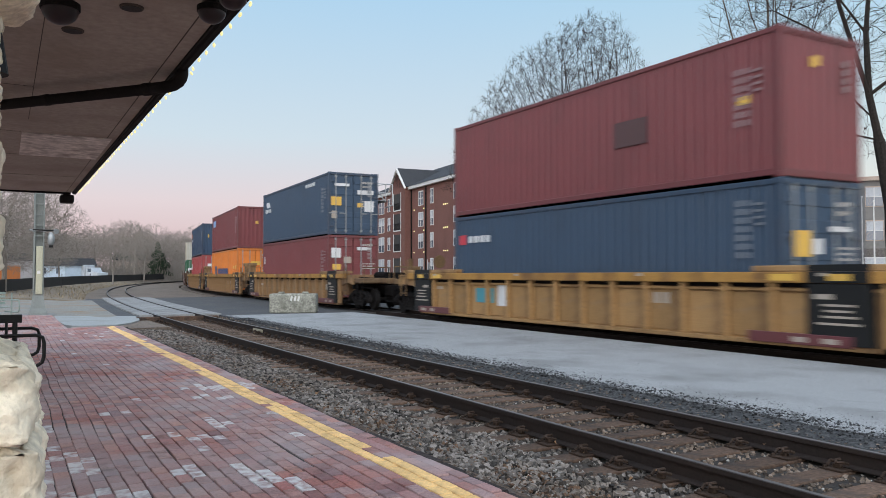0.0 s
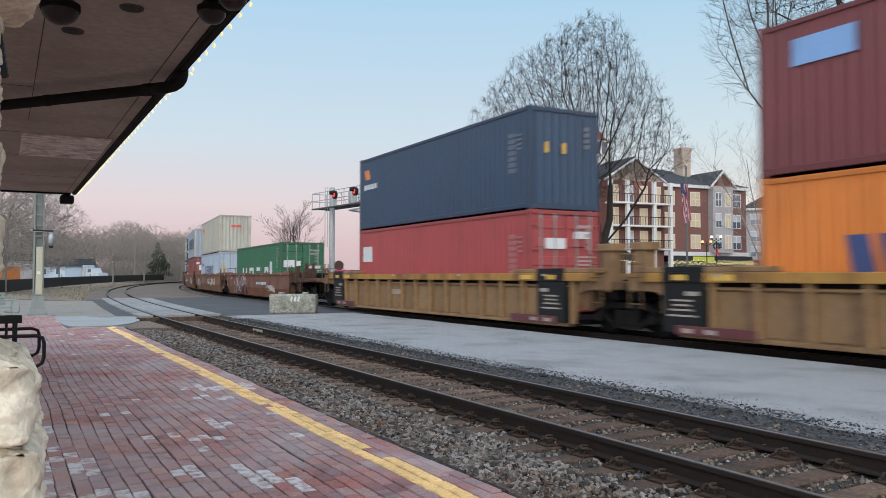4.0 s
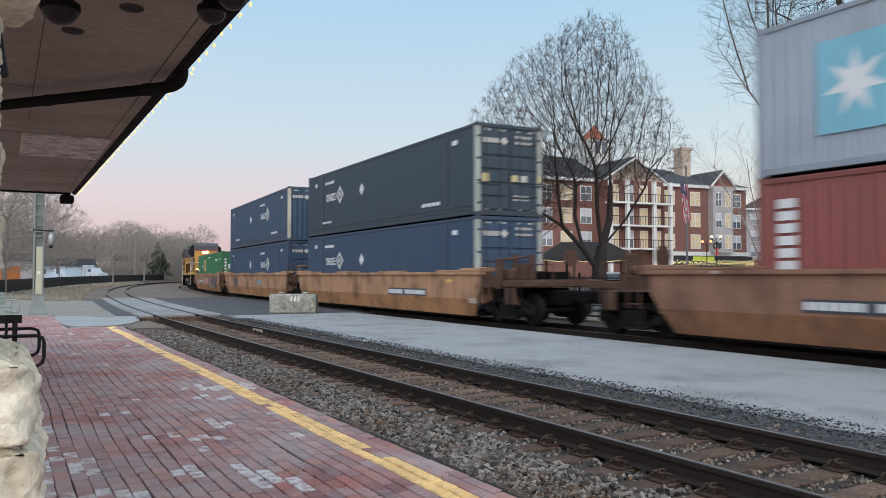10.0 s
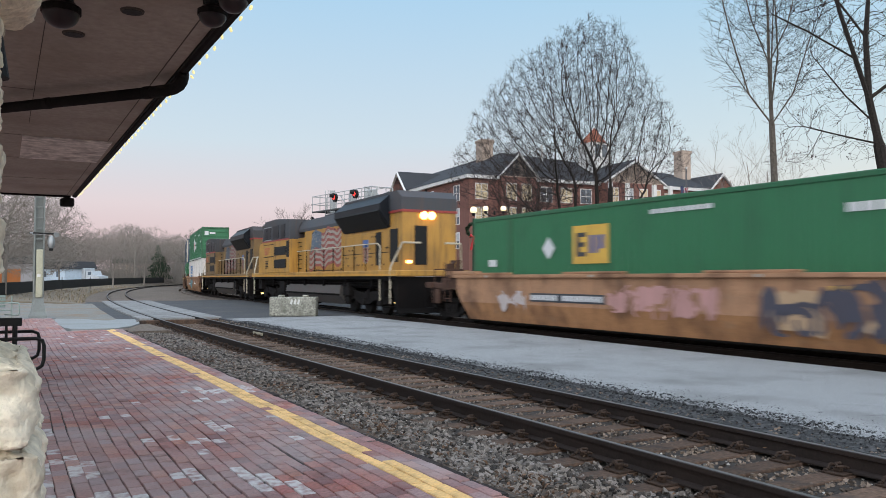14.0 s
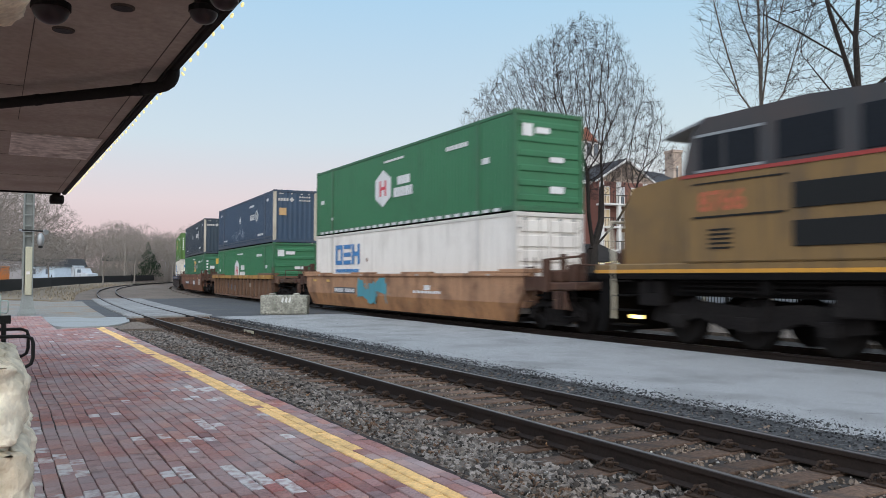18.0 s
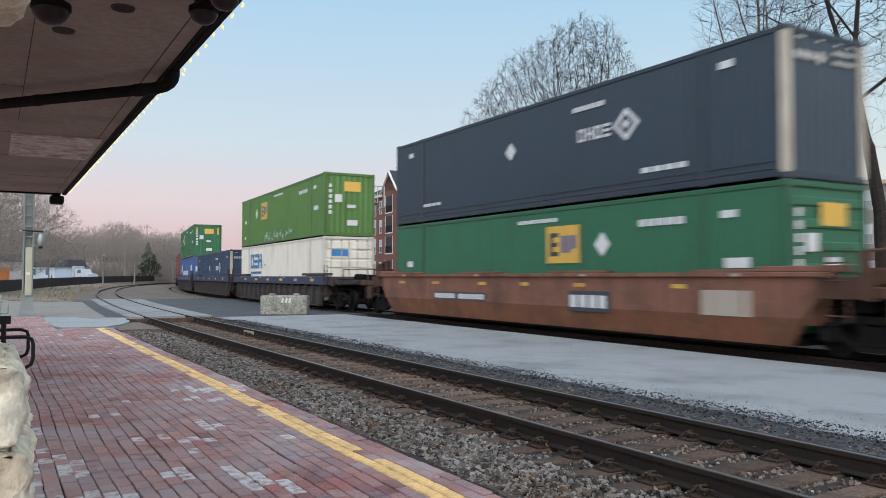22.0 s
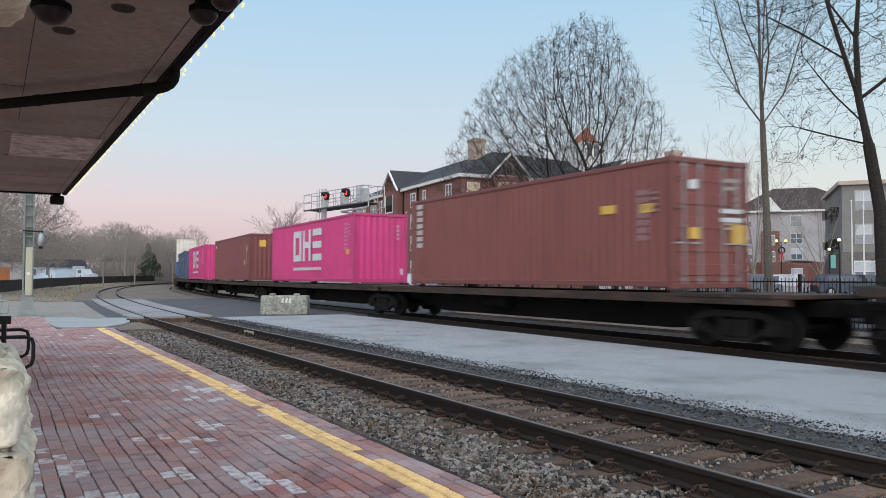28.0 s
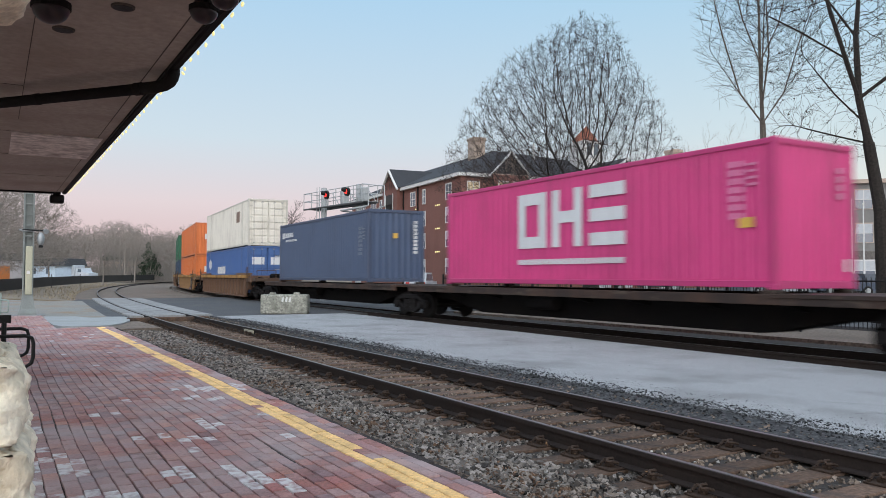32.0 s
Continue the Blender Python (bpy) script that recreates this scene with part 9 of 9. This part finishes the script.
for k in range(9):
    z1 = 8.6 - k * 0.02
    u0 = -0.95 + k * 0.12
    g = Geo()
    path = [(u0 * 0.45 + 0.16 * math.sin(j * 0.9 + k) * 0.4 + j * 0.03, 0.06 * math.sin(j * 1.3 + k * 0.8), 8.7 - j * 0.36 - abs(u0) * 0.25) for j in range(9)]
    for j in range(8):
        a, b = path[j], path[j + 1]
        pa, pb = RIGHT * a[0] + AHEAD * a[1], RIGHT * b[0] + AHEAD * b[1]
        g.tube((pa.x, pa.y, a[2]), (pb.x, pb.y, b[2]), 0.085, n=5)
    part("stripe", g, fcols[2] if k < 0 else fcols[k % 2], flag)
g = Geo()
for j in range(4):
    pa = RIGHT * (-0.38 + j * 0.10)
    g.tube((pa.x, pa.y, 8.8 - 0.1 * j), (pa.x + 0.05, pa.y, 8.0 - 0.1 * j), 0.10, n=6)
part("canton", g, fcols[2], flag, "navy canton")


def parked_car(at, turn, col, label, suv=True):
    t = thing("parked_car", label, "car", "parked cars", pose(*at, 0, 0, turn))
    m = paint(col[0], col[1], 0.3, dirt=0.1)
    h = 1.72 if suv else 1.45
    part("body", Geo().prism([(-2.3, 0.35), (-2.35, 0.85), (-2.2, 1.0), (2.2, 0.98), (2.35, 0.8), (2.35, 0.35)], -0.92, 0.92), m, t)
    part("cabin", Geo().prism([(-2.15, 1.0), (-1.75, h), (0.6, h), (1.25, 1.0)], -0.8, 0.8), m, t)
    part("side_window", Geo().prism([(-1.85, 1.05), (-1.6, h - 0.12), (0.5, h - 0.12), (1.0, 1.05)], -0.815, 0.815), M_GLASS, t)
    part("windscreen", Geo().prism([(0.72, h - 0.08), (1.3, 1.04), (1.2, 1.02), (0.6, h - 0.08)], -0.7, 0.7), M_GLASS, t)
    for x in (-1.4, 1.4):
        for e in (-1, 1):
            w = part("wheel", lambda: Geo().tube((0, -0.12, 0), (0, 0.12, 0), 0.36, n=16), M_BLACK, t, key="car_tyre")
            w.matrix_basis = pose(x, e * 0.86, 0.36)
            part("rim", lambda: Geo().tube((0, -0.13, 0), (0, 0.13, 0), 0.22, n=10), M_ALU, w, key="car_rim")
    for e in (-0.65, 0.65):
        part("headlight", Geo().block(2.32, 2.37, e - 0.2, e + 0.2, 0.68, 0.85, 0.02), M_WHITE, t)
        part("tail_light", Geo().block(-2.38, -2.3, e - 0.15, e + 0.15, 0.7, 0.95, 0.02), paint("tail_red", (0.4, 0.02, 0.02)), t)


for col, dep, turn, c_, lab in ((1352, 56, 100, ("car_slate", (0.10, 0.11, 0.13)), "slate grey parked car behind the railings"), (1400, 66, 60, ("car_white", (0.45, 0.46, 0.48)), "white sport utility car, parked"),
                                (1512, 62, 55, ("car_navy", (0.03, 0.045, 0.075)), "dark blue car parked behind the railings"), (1545, 66, 150, ("car_dark", (0.03, 0.035, 0.045)), "dark parked car behind the railings"),
                                (1420, 62, 120, ("car_silver", (0.35, 0.36, 0.38)), "silver parked car in the car park"), (1185, 80, 40, ("car_dark", (0.03, 0.035, 0.045)), "dark parked car behind the railings"),
                                (1090, 78, 40, ("car_silver", (0.35, 0.36, 0.38)), "silver parked car in the car park"), (760, 66, 140, ("car_silver", (0.35, 0.36, 0.38)), "silver parked car in the car park")):
    parked_car(at_col(col, dep, 0.02), turn, c_, lab)

# open pavilion beyond the large tree
pav = thing("pavilion", "open timber pavilion with a dark hipped roof", "pavilion", at=pose(*at_col(1035, 60), 0, 0, math.degrees(math.atan2(RIGHT.y, RIGHT.x))))
for x in (-3.2, -1.1, 1.1, 3.2):
    for y in (-1.8, 1.8):
        part("post", Geo().block(x - 0.09, x + 0.09, y - 0.09, y + 0.09, 0, 2.7, 0.01), M_TIE, pav)
pr = Geo()
pr.v = [(-3.9, -2.5, 2.6), (3.9, -2.5, 2.6), (3.9, 2.5, 2.6), (-3.9, 2.5, 2.6), (-1.8, 0, 4.0), (1.8, 0, 4.0)]
pr.f = [(0, 1, 5, 4), (1, 2, 5), (2, 3, 4, 5), (3, 0, 4), (3, 2, 1, 0)]
part("roof", pr, material("pavilion_shingles", (0.026, 0.022, 0.020), 0.95, grain=18, vary=0.35, bump=0.4, spec=0.15), pav, "dark shingled hipped roof")
fl_ = Geo()
for k in range(60):
    fl_.ball((-3.8 + k * 0.128, -2.52, 2.52 + 0.05 * math.sin(k * 12.99)), 0.035, 5, 3)
part("fairy_lights", fl_, M_BULB, pav, "warm fairy lights along the roof edge")

# ------------------------------------------------------------------ brick apartment house: wing walls meet at the corner nearest the tracks


def building_frame(u, ahead, heading):
    """Local frame: x along the facade that faces the tracks, y into the house."""
    o = RIGHT * u + AHEAD * ahead
    dx = RIGHT * heading[0] + AHEAD * heading[1]
    return Matrix.Translation((o.x, o.y, 0)) @ Matrix.Rotation(math.atan2(dx.y, dx.x), 4, "Z")


def window(house, x, y, z, w, h, face, lit=False, mat=None):
    mat = mat or M_WHITE
    """face: 'x' for a wall along local x (y = 0 side), 'y' for a wall along local y (x = 0 side)."""
    n = "window"
    t = 0.07
    fr = Geo()
    ol = [(-w / 2 - t, -h / 2 - t), (w / 2 + t, -h / 2 - t), (w / 2 + t, h / 2 + t * 1.8), (-w / 2 - t, h / 2 + t * 1.8)]
    il = [(-w / 2, -h / 2), (w / 2, -h / 2), (w / 2, h / 2), (-w / 2, h / 2)]
    fr.v = [(u, -0.05, v) for u, v in ol + il] + [(u, 0.03, v) for u, v in ol + il]
    for j in range(4):
        q = (j + 1) % 4
        fr.f += [(j, q, 4 + q, 4 + j), (8 + j, 12 + j, 12 + q, 8 + q), (j, 8 + j, 8 + q, q), (4 + j, 4 + q, 12 + q, 12 + j)]
    wn_ = part(n, lambda: fr, mat, house, key=("win", w, h, mat.name))
    wn_.matrix_basis = pose(x, y, z) if face == "x" else pose(x, y, z, 0, 0, -90)
    part("mullion", lambda: Geo().box(-0.04, 0.04, -0.045, -0.021, -h / 2, h / 2), M_WHITE, wn_, key=("mull", h))
    part("sash_rail", lambda: Geo().box(-w / 2, w / 2, -0.042, -0.0205, -0.03, 0.03), M_WHITE, wn_, key=("sash", w))
    part("pane", lambda: Geo().box(-w / 2, w / 2, -0.02, -0.005, -h / 2, h / 2), M_WARMWIN if lit else M_GLASS, wn_, "warm lit pane" if lit else "", key=("pane", w, h, lit))
    if not lit and (int(x * 7 + z * 3) % 3):
        part("blind", lambda: Geo().box(-w / 2 + 0.02, w / 2 - 0.02, -0.024, -0.0202, 0.0, h / 2), M_BLIND, wn_, "pale drawn blind", key=("blind", w, h))


# dark colour for flat panels that stand in for the shade inside the loggias
M_LOGGIASHADE = material("loggia_shade_colour", (0.055, 0.05, 0.048), 0.9)
apt = thing("apartment_house", "four-storey red brick apartment house with slate roof and white trim", "building")
apt.matrix_basis = building_frame(2.9, 88, (0.912, 0.41))
LF, LS, EV = 41.6, 39.0, 12.9
part("wall", Geo().box(0, LF, 0, LS, 0, EV), M_BRICKWALL, apt)
part("cornice", Geo().box(-0.45, LF + 0.45, -0.45, 0.0, EV - 0.1, EV + 0.3).box(-0.45, 0.0, 0.0, LS + 0.4, EV - 0.1, EV + 0.3), M_WHITE, apt, "white eave board")
roof = part("roof", Geo().prism([(0, 0), (1, 0), (1, 1), (0, 1)], 0, 0.001, "z"), M_ROOF, apt)
me = roof.data
RZ = 17.6
rv = [(-0.5, -0.5, EV + 0.3), (LF + 0.5, -0.5, EV + 0.3), (LF + 0.5, LS + 0.5, EV + 0.3), (-0.5, LS + 0.5, EV + 0.3), (9, 9, RZ), (LF - 6, 9, RZ - 1.2), (LF - 6, LS - 9, RZ - 1.2), (9, LS - 7, RZ)]
me.clear_geometry()
me.from_pydata(rv, [], [(0, 1, 5, 4), (1, 2, 6, 5), (2, 3, 7, 6), (3, 0, 4, 7), (4, 5, 6, 7), (3, 2, 1, 0)])


def gable(x, w, rise, face, depth=6.0, mat=M_BRICKWALL, out=0.9, wall_mat=None, base=0.0):
    """A projecting bay with a pitched gable."""
    wm = wall_mat or M_BRICKWALL
    if face == "x":
        b = part("bay", Geo().box(x - w / 2, x + w / 2, -out, 0.02, base, EV + 0.2), wm, apt)
        part("pediment", Geo().prism([(x - w / 2, EV + 0.2), (x + w / 2, EV + 0.2), (x, EV + rise)], -out + 0.02, -out + 0.3), mat, b)
        part("gable_trim", Geo().prism([(x - w / 2 - 0.4, EV + 0.0), (x - w / 2 - 0.4, EV + 0.18), (x, EV + rise + 0.40), (x + w / 2 + 0.4, EV + 0.18), (x + w / 2 + 0.4, EV), (x, EV + rise + 0.16)], -out - 0.25, -out + 0.02), M_WHITE, b)
        part("gable_roof", Geo().prism([(x - w / 2 - 0.4, EV + 0.3), (x, EV + rise + 0.5), (x + w / 2 + 0.4, EV + 0.3)], -out + 0.02, depth), M_ROOF, b)
    else:
        b = part("bay", Geo().box(-out, 0.02, x - w / 2, x + w / 2, base, EV + 0.2), wm, apt)
        part("pediment", Geo().prism([(x - w / 2, EV + 0.2), (x + w / 2, EV + 0.2), (x, EV + rise)], -out + 0.02, -out + 0.3, "x"), mat, b)
        part("gable_trim", Geo().prism([(x - w / 2 - 0.4, EV + 0.0), (x - w / 2 - 0.4, EV + 0.18), (x, EV + rise + 0.40), (x + w / 2 + 0.4, EV + 0.18), (x + w / 2 + 0.4, EV), (x, EV + rise + 0.16)], -out - 0.25, -out + 0.02, "x"), M_WHITE, b)
        part("gable_roof", Geo().prism([(x - w / 2 - 0.4, EV + 0.3), (x, EV + rise + 0.5), (x + w / 2 + 0.4, EV + 0.3)], -out + 0.02, depth, "x"), M_ROOF, b)


ROWS = (5.8, 8.6, 11.35)
# end wall towards the crossing
gable(20.2, 5.4, 2.6, "y")
for z in (2.6,) + ROWS:
    window(apt, -0.01, 3.2, z, 1.5, 1.7, "y")
    window(apt, -0.01, 10.4, z, 0.9, 1.7, "y")
    window(apt, -0.01, 14.0, z, 1.5, 1.7, "y")
    rc_ = part("recess", Geo().box(-0.925, -0.905, 18.9, 21.5, z - 1.1, z + 1.1), M_LOGGIASHADE, apt, "dark flat panel painted as the loggia's inner shade")
    part("recess_frame", Geo().box(-0.96, -0.926, 18.75, 18.9, z - 1.2, z + 1.2).box(-0.96, -0.926, 21.5, 21.65, z - 1.2, z + 1.2).box(-0.96, -0.926, 18.9, 21.5, z - 1.25, z - 1.1), M_WHITE, rc_)
    window(apt, -0.01, 25.6, z, 1.4, 1.7, "y")
    window(apt, -0.01, 29.0, z, 2.2, 2.0, "y")
    window(apt, -0.01, 33.5, z, 1.4, 1.7, "y")
for y in (12.2, 17.1, 23.3):
    part("downpipe", Geo().tube((-0.1, y, 0.2), (-0.1, y, EV), 0.09, n=6), M_GUTTER, apt)
for z in ROWS:
    rl = Geo().box(-0.975, -0.945, 18.9, 21.5, z - 0.25, z - 0.19)
    for k in range(14):
        rl.box(-0.965, -0.945, 18.95 + k * 0.19, 18.98 + k * 0.19, z - 1.1, z - 0.25)
    part("balcony_rail", rl, M_GUTTER, apt)
# long wall towards the tracks
gable(6.0, 4.6, 2.6, "x", mat=M_TAN)
gable(22.0, 8.6, 2.7, "x", 9, M_TAN, 1.6)
gable(36.7, 3.4, 1.9, "x", 5, M_COPPER, 0.9, M_STUCCO, 4.4)
for z in ROWS:
    for x, lit in ((1.6, True), (10.2, False), (13.0, True), (15.8, False), (28.6, True), (32.8, True), (39.8, False)):
        window(apt, x, -0.01, z, 1.5, 1.65, "x", lit and z > 5)
    for x in (5.0, 7.0):
        window(apt, x, -0.92, z, 1.2, 1.8, "x", z > 8)
    for x, lit in ((35.9, False), (37.5, True)):
        window(apt, x, -0.92, z, 0.9, 1.7, "x", lit)
    for x, lit in ((18.8, True), (21.0, False), (23.2, True), (25.2, True)):
        window(apt, x, -1.62, z, 1.1, 2.0, "x", lit)
    part("balcony", Geo().box(17.4, 26.6, -2.9, -1.6, z - 1.25, z - 1.05), M_WHITE, apt)
    rl = Geo().box(17.4, 26.6, -2.9, -2.85, z - 0.1, z - 0.02)
    for k in range(24):
        rl.box(17.45 + k * 0.385, 17.49 + k * 0.385, -2.89, -2.86, z - 1.05, z - 0.1)
    part("balcony_rail", rl, M_BLACK, apt)
for x in (17.5, 20.0, 24.0, 26.5):
    part("column", Geo().block(x - 0.22, x + 0.22, -2.85, -2.4, 0, EV, 0.03), M_WHITE, apt)
part("shop_band", Geo().box(24, LF + 0.2, -0.3, -0.02, 4.0, 4.5), M_WHITE, apt, "white band over the shopfront")
part("shopfront", Geo().box(27, LF - 0.5, -0.12, -0.03, 0.5, 3.6), M_GLASS, apt)
part("awning", Geo().prism([(27, 3.2), (LF - 0.5, 3.2), (LF - 0.5, 3.9), (27, 3.9)], -1.5, -0.2), material("dark_awning", (0.03, 0.03, 0.035), 0.8), apt)
part("shop_sign", Geo().box(31, 34.5, -1.56, -1.51, 3.3, 3.85), glow("lit_green_sign", (0.35, 0.38, 0.06), 0.3), apt, "small lit green sign")
fl_ = Geo()
for k in range(120):
    fl_.ball((27 + k * 0.118, -1.55, 3.05 + 0.35 * math.sin(k * 12.9898) * math.sin(k * 4.1)), 0.07, 5, 3)
part("fairy_lights", fl_, M_BULB, apt, "warm fairy lights along the awning")
fl_ = Geo()
for k in range(40):
    a = k * 0.9
    fl_.ball((40.0 + 1.1 * math.sin(a * 1.7), -2.4 + 0.3 * math.cos(a), 1.0 + 0.06 * k), 0.06, 5, 3)
part("fairy_lights", fl_, M_BULB, apt, "warm fairy lights in a shrub")
# corner lamps on the brick
for z in (4.3, 7.1, 9.9):
    for y in (5.7, 6.2, 6.7, 12.9, 16.2):
        part("wall_lamp", Geo().block(-0.12, -0.02, y - 0.06, y + 0.06, z, z + 0.15, 0.02), M_BULB, apt)
for x, y, w, h in ((6.9, 9.5, 1.6, 3.2), (36.0, 6.0, 1.5, 3.4)):
    part("chimney", Geo().block(x - w / 2, x + w / 2, y - 0.9, y + 0.9, EV, 18.9, 0.06).block(x - w / 2 - 0.12, x + w / 2 + 0.12, y - 1.02, y + 1.02, 18.7, 19.1, 0.05), M_TAN, apt)
cup = part("cupola", Geo().box(20.2, 23.2, 5.0, 8.0, EV, 19.2), M_WHITE, apt, "white square cupola")
part("cupola_roof", Geo().tube((21.7, 6.5, 19.2), (21.7, 6.5, 21.4), 2.3, 0.03, 4), M_COPPER, cup, "pyramid roof of rusty red metal")
for k in range(2):
    part("louvre", Geo().box(20.75 + k * 1.1, 21.45 + k * 1.1, 4.95, 5.0, 17.3, 18.9), M_GLASS, cup)
part("vent_pipe", Geo().tube((14, 7.2, 16), (14, 7.2, 18.6), 0.15, n=8), M_WHITE, apt)

# pale house behind, and the grey block beside it
pale = thing("pale_house", "pale stucco apartment house with a brown hipped roof", "building")
pale.matrix_basis = building_frame(53.0, 138, (0.93, -0.36))
part("wall", Geo().box(0, 22, 0, 20, 0, 13.2), M_STUCCO, pale)
part("lower_wall", Geo().box(-0.1, 22.1, -0.1, 20.1, 0, 4.2), M_BRICKWALL, pale, "red brick ground floor")
part("brick_bay", Geo().box(4.5, 7.5, -0.8, 0.05, 0, 9.6), M_BRICKWALL, pale)
rf = part("roof", Geo().prism([(0, 0), (1, 0), (1, 1), (0, 1)], 0, 0.001, "z"), material("brown_shingles", (0.052, 0.036, 0.033), 0.9, grain=18, vary=0.3), pale)
rf.data.clear_geometry()
rf.data.from_pydata([(-0.6, -0.6, 13.2), (22.6, -0.6, 13.2), (22.6, 20.6, 13.2), (-0.6, 20.6, 13.2), (7, 9, 18.0), (14, 9, 18.0)], [], [(0, 1, 5, 4), (1, 2, 5), (2, 3, 4, 5), (3, 0, 4), (3, 2, 1, 0)])
part("cornice", Geo().box(-0.6, 22.6, -0.6, 0, 12.9, 13.25), M_WHITE, pale)
part("gable_trim", Geo().prism([(4, 13.0), (8, 13.0), (6, 15.6)], -1.0, -0.5), M_WHITE, pale)
for z in (5.6, 8.3, 11.3):
    for x in (2.2, 10.2):
        window(pale, x, -0.02, z, 1.7, 1.7, "x")
window(pale, 6.0, -0.82, 8.0, 1.4, 1.6, "x")
window(pale, 6.0, -0.82, 5.2, 1.4, 1.6, "x")
window(pale, 10.2, -0.12, 2.2, 1.7, 1.7, "x")
grey = thing("grey_block", "grey stone and stucco block with tall windows", "building")
grey.matrix_basis = building_frame(46.2, 88, (0.93, -0.36))
part("wall", Geo().box(0, 26, 0, 18, 0, 12.0), material("grey_stucco", (0.19, 0.18, 0.17), 0.9, grain=20, vary=0.12), grey)
part("parapet", Geo().box(-0.4, 26.4, -0.4, 18.4, 12.0, 12.45), M_TAN, grey)
part("stone_base", Geo().box(-0.15, 26.1, -0.15, 18.1, 0, 4.4), material("dark_stone_base", (0.13, 0.115, 0.105), 0.9, grain=10, vary=0.4), grey)
for z in (6.4, 10.2):
    for x in (2.2, 6.8, 11.5, 16.0):
        window(grey, x, -0.02, z, 1.7, 2.1, "x", mat=M_TAN)
    for k in range(2):
        part("balcony", Geo().box(-0.9, 0.02, 3 + k * 6, 6 + k * 6, z - 1.4, z - 0.4), M_BLACK, grey)
for x in (2.2, 6.8, 11.5):
    window(grey, x, -0.17, 2.2, 2.0, 2.2, "x")

motions()
